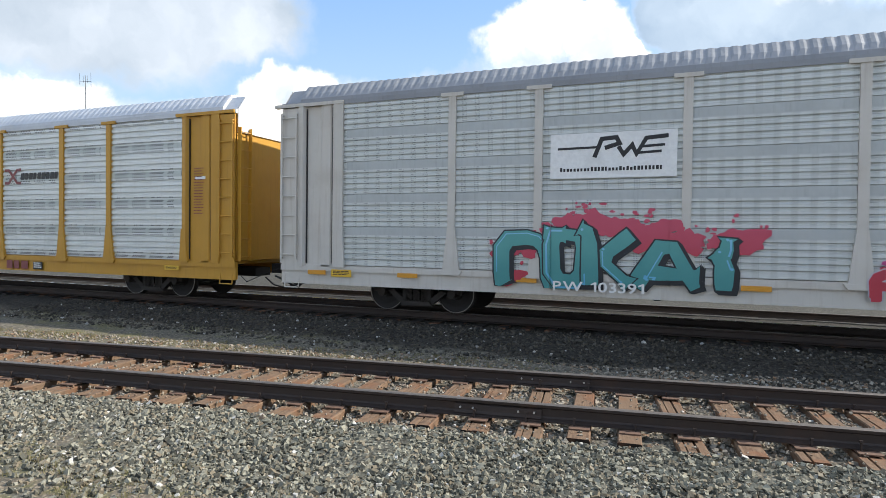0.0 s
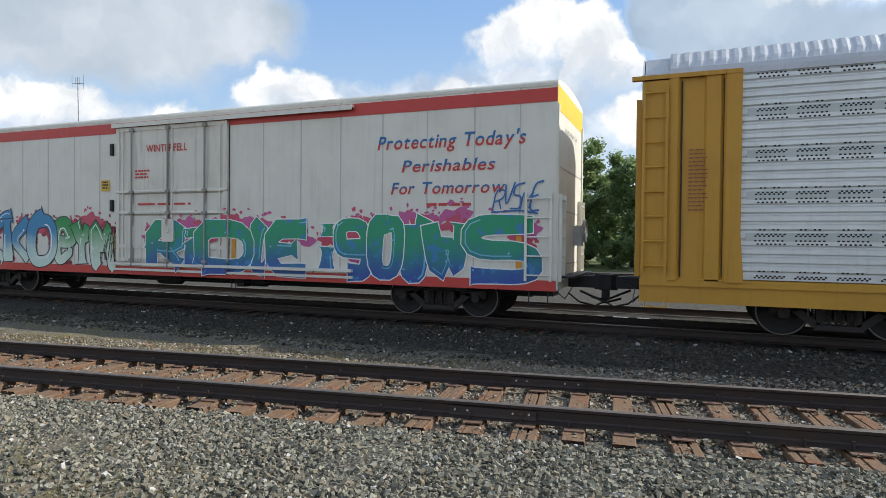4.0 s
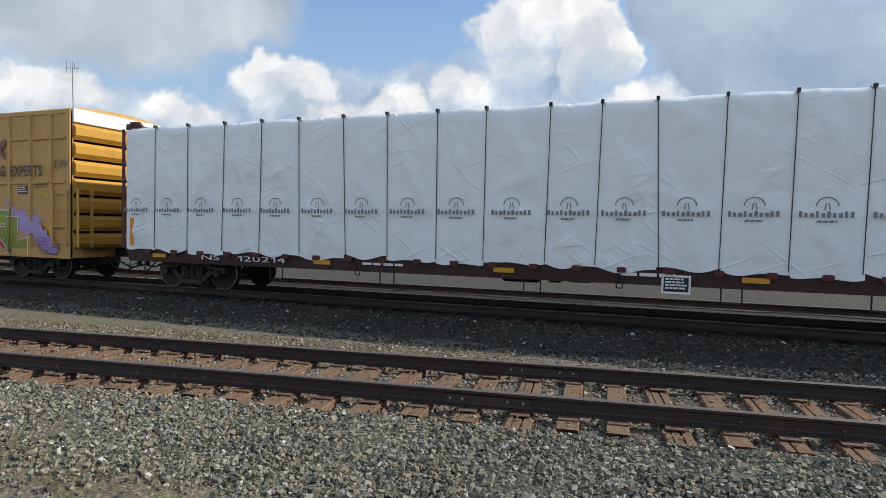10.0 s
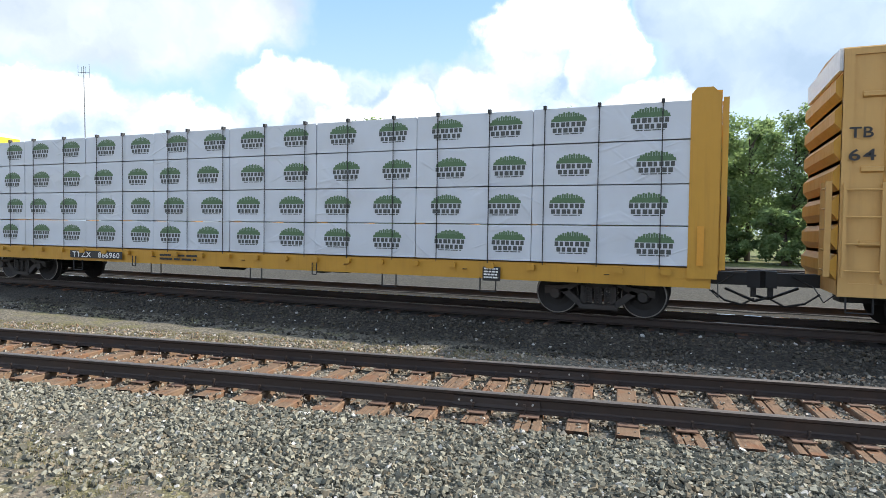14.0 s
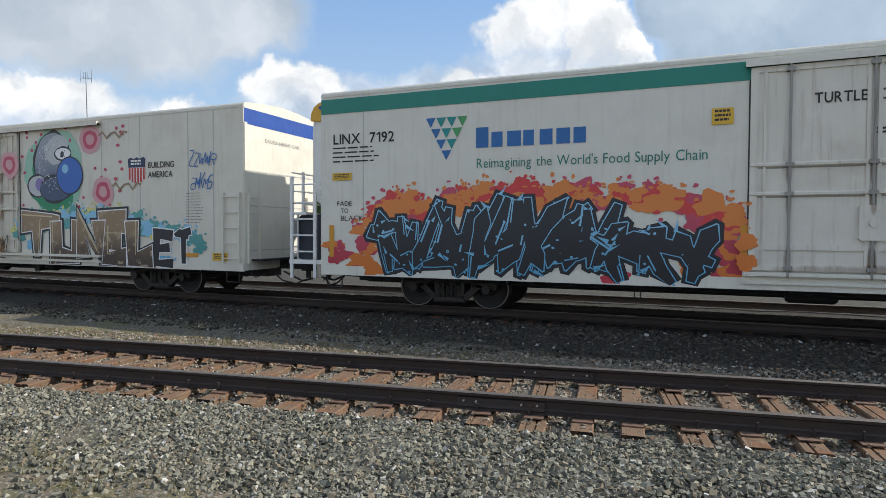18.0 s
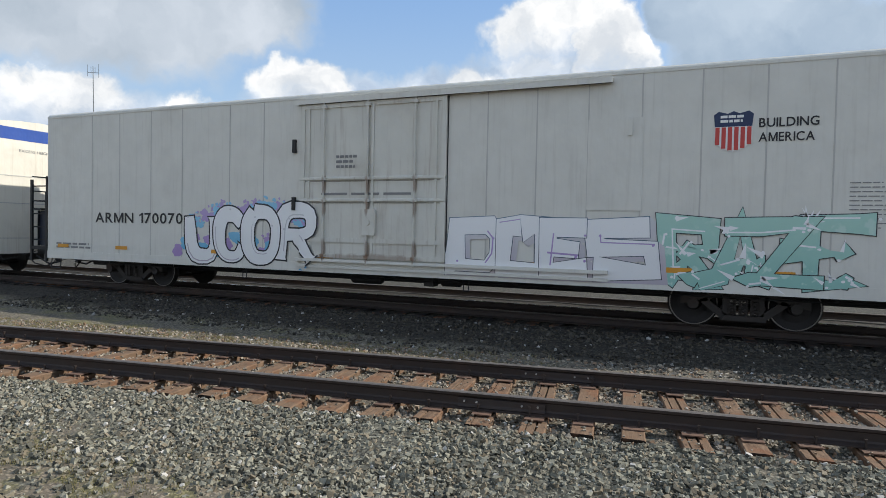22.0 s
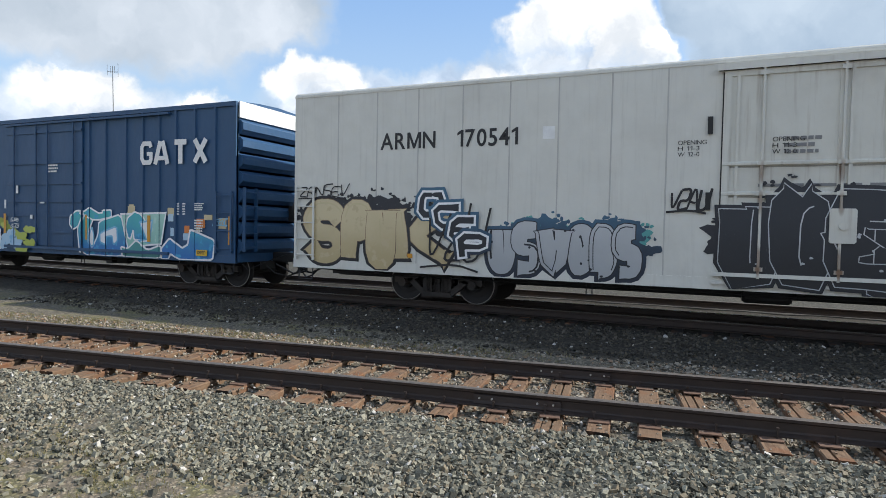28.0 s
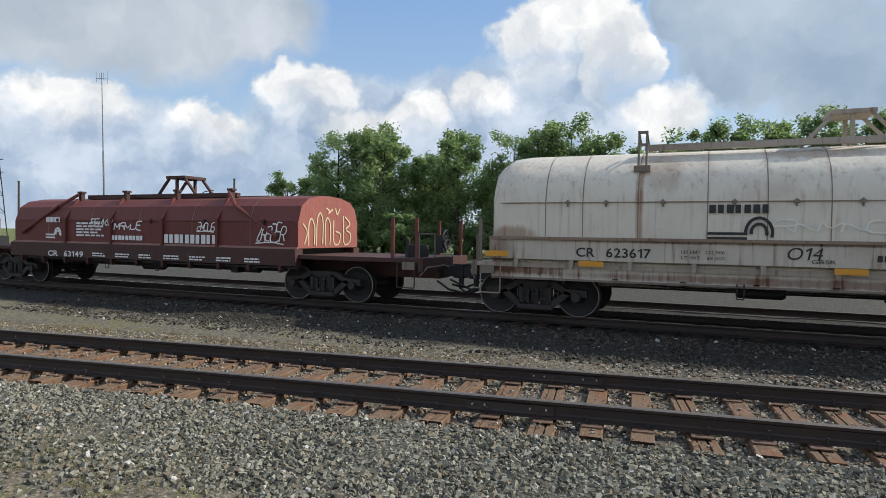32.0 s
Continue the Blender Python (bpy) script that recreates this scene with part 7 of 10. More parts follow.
graffiti(ob, "WENIK", -8.10, -1.50, 0.70, 2.18, SP_COAL, SP_WHITE, glow=SP_BLACK, heavy=0.23, edge=0.018, spikes=0.9, soft=0, inner=SP_GREY, clouds=CL, puff_size=0.15, flare=1.3, cells=(-7.45, -6.05, -4.95, -4.0, -3.25, -1.75), seed=41, wild=0.8, steps=DOOR_STEP, label="black sprayed letters with white highlights")
graffiti(ob, "WALTER", 1.90, 10.0, 0.70, 2.24, SP_COAL, SP_WHITE, glow=SP_BLACK, heavy=0.21, edge=0.018, spikes=0.9, soft=0, inner=SP_GREY, flare=1.3, puff_size=0.17, cells=(2.75, 4.10, 4.90, 5.60, 6.35, 7.20, 8.60), clouds=[SP_VIOLET, SP_RED, SP_GREEN, SP_BLUE, SP_VIOLET], seed=42, wild=0.8, steps=DOOR_STEP, label="black sprayed letters with white highlights")
graffiti(ob, "Z", 8.5, 10.1, 0.74, 1.55, SP_SLATE, SP_WHITE, glow=SP_BLACK, heavy=0.24, edge=0.018, spikes=1.0, soft=0, inner=SP_SKY, flare=1.3, cells=(8.75, 9.95), clouds=[SP_BLUE, SP_GREEN], puff_size=0.14, seed=46, wild=0.8, label="pointed tail of the black letters")
scrawl(ob, -0.95, 0.75, 1.38, 1.88, 43, SP_BLACK, 0.10, SIDE - 0.09, 3, "black tag on the door")
puffs(ob, [(1.5, 0.86, 0.45, 0.16, SIDE - 0.135, 1, 4), (-1.3, 0.86, 0.5, 0.2, SIDE - 0.135, 2, 5), (-0.75, 1.15, 0.25, 0.12, SIDE - 0.135, 3, 6), (2.2, 1.0, 0.5, 0.24, SIDE - 0.135, 2, 7)], [SP_RED, SP_LEMON, SP_BLUE, SP_BLACK], "paint_patch")


# ---- centre beam flat cars with lumber ----
def centre_beam(label, at, length, steel, tall, load_top):
    ob = car("centre_beam_car", label, "flat car", at)
    h = length / 2
    part("deck", Shape().box(-h, h, -1.38, 1.38, 1.0, 1.1), steel, ob)
    part("side_sill", Shape().prism([(SIDE + 0.19, 0.72), (SIDE + 0.19, 1.1), (SIDE + 0.24, 1.1), (SIDE + 0.24, 0.72)], "x", -h, h), SILL_SHADED if steel is MAROON else steel, ob)
    part("far_sill", Shape().box(-h, h, 1.36, 1.46, 0.72, 1.1), steel, ob)
    part("beam_top", Shape().box(-h + 0.2, h - 0.2, -0.22, 0.22, tall - 0.16, tall), steel, ob)
    for i in range(15):
        x = -h + 0.9 + (length - 1.8) * i / 14
        part("beam_post", Shape().box(x - 0.07, x + 0.07, -0.16, 0.16, 1.1, tall - 0.16), steel, ob)
    for s_ in (-1, 1):
        e = s_ * (h - 0.2)
        a, b = sorted((e - s_ * 0.12, e + s_ * 0.12))
        bulk = part("bulkhead", Shape().box(a, b, -1.27, 1.27, 1.1, tall - 0.02), steel, ob, "braced steel end bulkhead")

        def outer(lo, hi):
            return min(e + s_ * lo, e + s_ * hi), max(e + s_ * lo, e + s_ * hi)

        far_ = 1.37 if steel is MAROON else 1.46  # the slack wrap hides the maroon flanges
        for y_ in (-1, 1):
            w0, w1 = outer(-0.22, 0.30)
            flank = [(w0, 0.9), (w1, 0.9), (w1, tall - 0.02), (w1 - 0.14, tall + 0.12), (w0 + 0.10, tall + 0.12), (w0, tall)]
            part("side_flange", Shape().prism(flank, "y", min(y_ * (far_ - 0.09), y_ * far_), max(y_ * (far_ - 0.09), y_ * far_)), steel, bulk)
            w0, w1 = outer(0.26, 0.32)
            part("flange_lip", Shape().box(w0, w1, min(y_ * (far_ - 0.20), y_ * (far_ - 0.02)), max(y_ * (far_ - 0.20), y_ * (far_ - 0.02)), 1.0, tall - 0.16), steel, bulk)
            part("gusset", Shape().prism([(y_ * 1.30, tall - 0.10), (y_ * 0.98, tall - 0.10), (y_ * 1.30, tall - 0.45)], "x", w0, w1), steel, bulk)
        w0, w1 = outer(0.12, 0.32)
        part("top_beam", Shape().box(w0, w1, -1.40, 1.40, tall - 0.10, tall + 0.06), steel, bulk)
        part("centre_post", Shape().box(w0, w1, -0.08, 0.08, 1.1, tall - 0.10), steel, bulk)
        w0, w1 = outer(0.12, 0.25)
        for n_, z in enumerate((1.38, 1.98, 2.58, 3.18, 3.78)):
            for y0_, y1_ in ((-1.26, -0.10), (0.10, 1.26)):
                part("bulkhead_rib", Shape().prism([(w0, z - 0.13), (w1, z - 0.09), (w1, z + 0.09), (w0, z + 0.13)] if s_ > 0 else [(w0, z - 0.09), (w1, z - 0.13), (w1, z + 0.13), (w0, z + 0.09)], "y", y0_ + 0.02 * (n_ % 2), y1_ - 0.03 * (n_ % 2)), steel, bulk)
        part("grab_rail", Shape().path([(e + s_ * 0.36, -1.40, 2.55), (e + s_ * 0.36, 1.30, 2.55)], 0.02, 6), steel, bulk)
        hand_brake(ob, e + s_ * 0.26, s_, -0.35, 2.25)
        end_ladder(ob, e + s_ * 0.36, s_, 0.75, 1.20, 1.0, 2.6, 5, steel)
        end_ladder(ob, e + s_ * 0.34, s_, -1.42, -1.05, 1.2, tall - 0.2, 8, steel)
        reflectors(ob, (s_ * (h - 0.2),), 1.15, upright=True, y=SIDE + 0.12)
    floor_gear(ob, -h + 0.4, h - 0.4, 0.92, int(at))
    running_gear(ob, length, (-9.06, 8.90))
    for x in (-6.06, -3.0, 0.4, 4.2, 6.6):
        part("tie_down_step", Shape().path([(x - 0.18, SIDE + 0.2, 0.74), (x - 0.18, SIDE + 0.2, 0.44), (x + 0.18, SIDE + 0.2, 0.44), (x + 0.18, SIDE + 0.2, 0.74)], 0.016, 5), BLACK, ob)
    for i in range(24):
        x = -h + 0.8 + (length - 1.6) * i / 23
        part("winch", Shape().box(x - 0.09, x + 0.09, SIDE + 0.08, SIDE + 0.15, 0.95, 1.06, c=0.02), steel, ob)
    return ob


def slack_wrap(x0, x1, z0, z1, y_, seed, sag=0.05):
    """A length of plastic wrap over a lumber stack: bulged, creased, with an uneven hem."""
    rg = random.Random(seed)
    nx, nz = 14, 26
    q = Shape()
    ph = [rg.uniform(0, 6.28) for _ in range(6)]
    folds = [(rg.uniform(-1.2, 1.2), rg.uniform(0.1, 0.9), rg.uniform(0.015, 0.035)) for _ in range(6)]
    for j in range(nz + 1):
        for i in range(nx + 1):
            u_, w_ = i / nx, j / nz
            z = z0 + (z1 - z0) * w_ - (0.05 * math.sin(math.pi * u_) + 0.035 * math.sin(7 * u_ + ph[0])) * (1 - w_) ** 4 + 0.014 * math.sin(5 * u_ + ph[1]) * w_ ** 4
            out = sag * math.sin(math.pi * u_) * (0.4 + 0.6 * math.sin(math.pi * w_)) + 0.012 * math.sin(4 * w_ * 3.1 + 2 * u_ + ph[2]) * (1 - abs(2 * u_ - 1))
            for slope, at_, amp in folds:
                d = (w_ - at_ - slope * (u_ - 0.5)) / 0.035
                out += amp * math.exp(-d * d) * math.sin(math.pi * u_)
            q.v.append((x0 + (x1 - x0) * u_, y_ - out + 0.06 * max(0, w_ - 0.97) / 0.03, z))
    q.f = [(j * (nx + 1) + i, j * (nx + 1) + i + 1, (j + 1) * (nx + 1) + i + 1, (j + 1) * (nx + 1) + i) for j in range(nz) for i in range(nx)]
    n = len(q.v)
    top = [nz * (nx + 1) + i for i in range(nx + 1)]
    q.v += [(q.v[k_][0], -0.25, z1 + 0.03 + 0.04 * rg.random()) for k_ in top]
    q.f += [(top[i], top[i + 1], n + i + 1, n + i) for i in range(nx)]
    q.s = [0] * len(q.f)
    return q


flat = centre_beam("maroon centre beam flat car loaded with white wrapped lumber", 52.576, 21.92, MAROON, 4.42, 4.38)
straps = [-11.02, -9.98, -8.85, -7.68, -6.52, -5.38, -4.12, -3.00, -1.78, -0.67, 0.69, 1.72, 2.85, 4.0, 5.15, 6.3, 7.4, 8.5, 9.7, 10.72]
for i, (a, b) in enumerate(zip(straps, straps[1:])):
    ob = part("lumber_wrap", slack_wrap(a, b, 1.08 - 0.035 * (i % 3), 4.36, SIDE + 0.16, 100 + i), WRAP, flat, "white plastic lumber wrap with folds")
    for poly in ob.data.polygons:
        poly.use_smooth = True
    cx = (a + b) / 2 - 0.05
    q = Shape()
    y = SIDE + 0.050
    n = 12
    arch = [(cx + 0.17 * math.cos(math.pi * k_ / n), 2.27 + 0.16 * math.sin(math.pi * k_ / n)) for k_ in range(n + 1)]
    stroke(q, arch, 0.022, y)
    stroke(q, [(cx - 0.04, 2.20), (cx - 0.02, 2.33)], 0.02, y)
    stroke(q, [(cx + 0.04, 2.20), (cx + 0.02, 2.33)], 0.02, y)
    blocks(q, cx - 0.44, cx + 0.44, 2.07, 2.18, 10, y, full=0.6, low=(1, 2, 4, 6, 7))
    bars(q, cx - 0.16, cx + 0.16, 1.97, 2.02, 1, y, 0, i, 0.8)
    writing(flat, q, INK_GREY, "grey printed mark and name bars")
part("lumber_stack", Shape().box(-10.9, 10.6, SIDE + 0.22, 1.38, 1.10, 4.30), WRAP, flat, "stacked lumber under the wrap")
for x in straps[1:-1]:
    lean = rnd.uniform(-0.05, 0.05)
    q = Shape().path([(x + lean, SIDE + 0.14, 4.36), (x, SIDE + 0.145, 2.6), (x - lean, SIDE + 0.14, 1.08)], 0.009, 5)
    q.box(x + lean - 0.03, x + lean + 0.03, SIDE + 0.10, SIDE + 0.2, 4.32, 4.39)
    part("strap", q, WRAP_STRAP, flat)
q = lettering(Shape(), "NS   120214", -8.35, -5.75, 0.84, 0.97, SIDE + 0.125, fat=THIN)
bars(q, -3.6, -2.5, 0.84, 0.94, 1, SIDE + 0.125, 0, 3)
bars(q, 2.2, 3.4, 0.84, 0.96, 1, SIDE + 0.125, 0, 5)
writing(flat, q, INK_WHITE)
reflectors(flat, (-4.7, -0.2, 4.6, 8.4, -9.8), 0.85, 0.46, 0.10, y=SIDE + 0.14)
rubbed(flat, "plate_frame", 2.96, 3.49, 0.58, 0.94, PLACARD_WHITE, SIDE + 0.135, 0.006)
rubbed(flat, "data_plate", 3.0, 3.45, 0.62, 0.90, INK, SIDE + 0.13, 0.006)
writing(flat, bars(Shape(), 3.03, 3.42, 0.65, 0.88, 4, SIDE + 0.12, 0, 9), INK_WHITE)

flat = centre_beam("yellow centre beam flat car loaded with printed lumber packs", 8.13, 22.05, YELLOW, 4.40, 4.3)
cols = [-10.85, -8.33, -5.69, -3.04, -0.42, 2.22, 4.88, 7.55, 10.72]
rows_ = [1.12, 1.90, 2.71, 3.56, 4.30]
DOME = plain("printed green dome", (0.075, 0.145, 0.065), 0.5)
INK_PRINT = plain("grey green printed ink", (0.055, 0.062, 0.058), 0.5)
for i, (a, b) in enumerate(zip(cols, cols[1:])):
    for j, (c, d_) in enumerate(zip(rows_, rows_[1:])):
        jut = rnd.uniform(-0.012, 0.012)
        q = Shape()
        e = 0.02
        q.prism([(a + 0.008 + e, c + 0.012), (b - 0.008 - e, c + 0.012), (b - 0.008, c + 0.012 + e), (b - 0.008, d_ - 0.012 - e), (b - 0.008 - e, d_ - 0.012), (a + 0.008 + e, d_ - 0.012), (a + 0.008, d_ - 0.012 - e), (a + 0.008, c + 0.012 + e)], "y", SIDE + 0.16 + jut, -0.2)
        pack = part("lumber_pack", q, WRAP_PRINT, flat, "lumber pack in printed white wrap")
        y = SIDE + 0.157 + jut
        off = rnd.choice((0.15, 0.35, -0.1))
        for k_ in range(2):
            q = Shape()
            cx = a + (b - a) * (0.25 + 0.5 * k_) + off * 0.5
            w, zc = 0.37, c + 0.45
            if cx + w > b - 0.02:
                w = max(0.12, b - 0.03 - cx)
            # a low dome made of upright blades of differing length
            for t_ in range(15):
                u0, u1 = -1 + t_ * 2 / 15, -1 + (t_ + 0.86) * 2 / 15
                top = 0.20 * math.sqrt(max(0.0, 1 - ((u0 + u1) / 2) ** 2)) * (0.9 + 0.1 * (t_ % 2))
                q.add([(cx + w * u0, y, zc), (cx + w * u1, y, zc), (cx + w * u1 * 0.96, y, zc + top), (cx + w * u0 * 0.96, y, zc + top)], [(0, 1, 2, 3)], 0)
            q.add([(cx - w, y - 0.001, zc), (cx + w, y - 0.001, zc), (cx + 0.8 * w, y - 0.001, zc + 0.10), (cx - 0.8 * w, y - 0.001, zc + 0.10)], [(0, 1, 2, 3)], 0)
            blocks(q, cx - 0.37, min(cx + 0.37, b - 0.03), zc - 0.105, zc - 0.012, 7, y - 0.003, 1, 0.0, 0.70)
            blocks(q, cx - 0.33, min(cx + 0.33, b - 0.03), zc - 0.222, zc - 0.130, 6, y - 0.003, 1, 0.0, 0.70)
            bars(q, cx - 0.28, min(cx + 0.28, b - 0.03), zc - 0.262, zc - 0.24, 1, y - 0.003, 1, t_, 0.9)
            part("print", q, [DOME, INK_PRINT], pack, "green dome mark over black name bars")
for i, x in enumerate([-10.28, -8.97, -7.9, -6.57, -5.2, -4.19, -2.5, -1.82, -0.62, 0.7, 1.9, 3.1, 4.3, 5.4, 6.6, 7.8, 8.9, 10.1]):
    q = Shape().tube((x, SIDE + 0.13, 4.33), (x, SIDE + 0.13, 1.06), 0.010, 5)
    q.box(x - 0.03, x + 0.03, SIDE + 0.10, SIDE + 0.2, 4.27, 4.35)
    part("strap", q, WRAP_STRAP, flat)
q = lettering(Shape(), "TTZX   866960", -6.2, -4.3, 0.83, 0.98, SIDE + 0.125)
rubbed(flat, "number_board", -6.3, -4.2, 0.80, 1.01, INK, SIDE + 0.132, 0.004)
writing(flat, q, INK_WHITE)
bars_q = bars(Shape(), -2.8, -1.2, 0.80, 1.0, 2, SIDE + 0.132, 0, 5)
writing(flat, bars_q, INK)
rubbed(flat, "data_plate", 6.5, 6.9, 0.68, 0.98, INK, SIDE + 0.13, 0.006)
writing(flat, bars(Shape(), 6.53, 6.87, 0.71, 0.96, 4, SIDE + 0.12, 0, 8), INK_WHITE)


# ---- box cars ----
def end_wall(owner, x, side, z0, zt, ridges, material, deep=0.10):
    """A car end pressed into level ridges."""
    prof = [(x - side * 0.02, z0)]
    pitch = (zt - z0) / ridges
    for i in range(ridges):
        a = z0 + i * pitch
        prof += [(x, a + 0.05 * pitch), (x + side * deep, a + 0.3 * pitch), (x + side * deep, a + 0.7 * pitch), (x, a + 0.92 * pitch)]
    prof += [(x - side * 0.02, zt)]
    return part("end_wall", Shape().prism(prof, "y", -1.52, 1.52), material, owner, "pressed steel end with level ridges")


at, L = 30.379, 18.43
tb = car("box_car", "yellow box car with black doors and two graffiti pieces", "box car", at)
h = L / 2
part("body", body_shape(L, 0.72, 5.02, 5.14), [BOX_YELLOW, BOX_YELLOW], tb, "yellow steel body")
RIB_L = [-8.52, -7.69, -6.81, -5.92, -5.06, -4.15, -3.27]
RIB_R = [3.27, 4.16, 5.01, 5.84, 6.66, 7.56, 8.44]
ribs_on(tb, RIB_L + RIB_R, 0.95, 4.86, 0.15, 0.055, BOX_YELLOW)
for xs_ in ([-9.0] + RIB_L + [-2.5], [2.45] + RIB_R + [9.1]):
    for a, b in zip(xs_, xs_[1:]):
        for z in (4.18, 2.90, 1.62):
            if z < 2 and (-8.6 < a < -2.6 or 2.4 < a < 8.0):
                continue
            part("level_rib", Shape().prism([(SIDE + 0.001, z - 0.06), (SIDE - 0.05, z - 0.035), (SIDE - 0.05, z + 0.035), (SIDE + 0.001, z + 0.05)], "x", a + 0.075, b - 0.075), BOX_YELLOW, tb)
part("eave_rail", Shape().box(-h, h, SIDE - 0.03, SIDE + 0.02, 4.86, 4.97), BOX_YELLOW, tb)
part("side_sill", Shape().box(-h, h, SIDE - 0.03, SIDE + 0.05, 0.70, 0.94), BOX_YELLOW, tb)
for s_ in (-1, 1):
    part("corner_post", Shape().box(min(s_ * (h - 0.16), s_ * h), max(s_ * (h - 0.16), s_ * h), SIDE - 0.03, SIDE + 0.05, 0.94, 4.86), BOX_YELLOW, tb)
    end_wall(tb, s_ * h, s_, 0.95, 4.62, 7, YELLOW)
    part("end_top", Shape().box(min(s_ * h, s_ * (h + 0.06)), max(s_ * h, s_ * (h + 0.06)), -1.55, 1.55, 4.62, 5.0), PLACARD_WHITE, tb)
    ladder(tb, s_ * (h - 0.34) - 0.28, s_ * (h - 0.34) + 0.28, 1.15, 2.55, 4, BOX_YELLOW, SIDE - 0.03)
    end_ladder(tb, s_ * (h + 0.1), s_, -1.5, -1.05, 1.15, 2.6, 5, BOX_YELLOW)
hand_brake(tb, h + 0.1, 1, 0.45, 2.1)
part("crossover_step", Shape().box(h, h + 0.35, -1.3, 1.3, 0.98, 1.02), BLACK, tb)
DY = SIDE - 0.06
for x0, x1 in ((-2.42, -0.04), (0.0, 2.36)):
    d = part("door", Shape().box(x0, x1, DY, SIDE + 0.01, 1.06, 4.86, c=0.02), DOOR_BLACK, tb, "black plug door with lock rods")
    for x in (x0 + 0.06, x1 - 0.06):
        part("door_stile", Shape().box(x - 0.06, x + 0.06, DY - 0.04, DY, 1.06, 4.86), DOOR_BLACK, d)
    for z in (1.5, 2.32, 2.95, 3.75, 4.5):
        part("cross_bar", Shape().box(x0, x1, DY - 0.03, DY, z - 0.04, z + 0.04), DOOR_BLACK, d)
    for f_ in (0.3, 0.66):
        x = x0 + (x1 - x0) * f_
        q = Shape().tube((x, DY - 0.06, 1.0), (x, DY - 0.06, 4.9), 0.024, 8)
        for z in (1.5, 2.95, 4.5):
            q.box(x - 0.07, x + 0.07, DY - 0.09, DY, z - 0.05, z + 0.05)
        part("lock_rod", q, DOOR_BLACK, d)
    q = Shape()
    c = (x0 + x1) / 2 + 0.1
    for k_, words in enumerate(("CLOSE THIS DOOR", "BEFORE CLOSING", "MAIN DOOR", "", "CIERRE ESTA PUERTA", "ANTES DE CERRAR", "LA PUERTA PRINCIPAL")):
        if words:
            lettering(q, words, c - 0.031 * len(words), c + 0.031 * len(words), 4.30 - k_ * 0.085, 4.36 - k_ * 0.085, DY - 0.012, fat=THIN)
    bars(q, x0 + 0.2, x0 + 0.75, 3.20, 3.50, 4, DY - 0.012, 0, 3)
    lettering(q, "ASD", c - 0.35, c - 0.12, 1.98, 2.08, DY - 0.012)
    writing(tb, q, INK_WHITE)
    rubbed(tb, "placard", c + 0.02, c + 0.28, 2.45, 2.72, PLACARD_WHITE, DY, 0.006)
    rubbed(tb, "notice", c - 0.62, c - 0.44, 1.78, 1.92, INK_RED, DY, 0.006)
    rubbed(tb, "notice", c - 0.34, c - 0.12, 1.76, 1.92, PLACARD_WHITE, DY, 0.006)
    reflectors(tb, (x0 + 0.35,), 1.35, upright=True, y=DY)
for a, b, c, d_, e in ((-8.2, 2.6, 0.14, 0.86, 0.92), (-3.4, 3.4, 0.16, 0.96, 1.02), (-2.5, 2.6, 0.12, 4.86, 4.92)):
    part("door_track", Shape().box(a, b, SIDE - c, SIDE, d_, e), YELLOW, tb)
floor_gear(tb, -h + 0.3, h - 0.3, 0.72, 6)
running_gear(tb, L, (-6.93, 6.93))
stirrups(tb, (h - 0.34, -h + 0.34), 0.72)
BY = SIDE - 0.006
q = Shape()
lettering(q, "TB   OX", -9.12, -7.95, 3.44, 3.62, SIDE - 0.062)
lettering(q, "64   46   39", -9.12, -7.10, 3.05, 3.24, SIDE - 0.062)
lettering(q, "next", -6.60, -6.08, 3.64, 3.78, BY, fat=BOLD, slant=0.25)
lettering(q, "load", -6.60, -6.08, 3.43, 3.60, BY, fat=BOLD, slant=0.25)
lettering(q, "any", -4.02, -3.56, 3.70, 3.83, BY, fat=BOLD, slant=0.25)
lettering(q, "road", -4.02, -3.46, 3.45, 3.60, BY, fat=BOLD, slant=0.25)
lettering(q, "RAILCAR  POOLING  EXPERTS", 3.49, 8.10, 3.09, 3.40, SIDE - 0.062, fat=BOLD)
bars(q, -8.3, -7.0, 2.72, 2.84, 1, BY, 0, 4)
bars(q, 7.75, 8.3, 2.70, 2.84, 3, BY, 0, 7, 0.3)
q = laid(q, (), 0)
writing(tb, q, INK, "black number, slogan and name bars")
emblem = part("emblem", Shape().box(-5.05, -5.01, SIDE - 0.0625, SIDE - 0.062, 3.60, 3.64), INK_WHITE, tb, "blue and red crossed arrows emblem")
for side_ in (-1, 1):
    cx = -5.03
    for slot, reach, high, tip, w in ((0, 0.50, 0.46, 0.03, 0.17), (1, 0.62, 0.35, 0.20, 0.17), (2, 0.56, 0.405, 0.115, 0.022)):
        for flip in (1, -1):
            q = Shape()
            y_ = SIDE - 0.063 - 0.001 * slot - 0.0004 * (flip > 0)
            stroke(q, [(cx + side_ * reach, 3.62 + flip * high), (cx + side_ * tip, 3.62)], w, y_)
            if slot == 0:
                ax, az = cx + side_ * 0.47, 3.62 + flip * 0.43
                q.add([(ax + side_ * 0.12, y_ - 0.0002, az + flip * 0.10), (ax - side_ * 0.12, y_ - 0.0002, az + flip * 0.10), (ax + side_ * 0.12, y_ - 0.0002, az - flip * 0.14)], [(0, 1, 2)])
            part("arrow" if slot == 0 else "chevron" if slot == 1 else "white_edge", q, (INK_BLUE, INK_RED, INK_WHITE)[slot], emblem)
q = Shape()
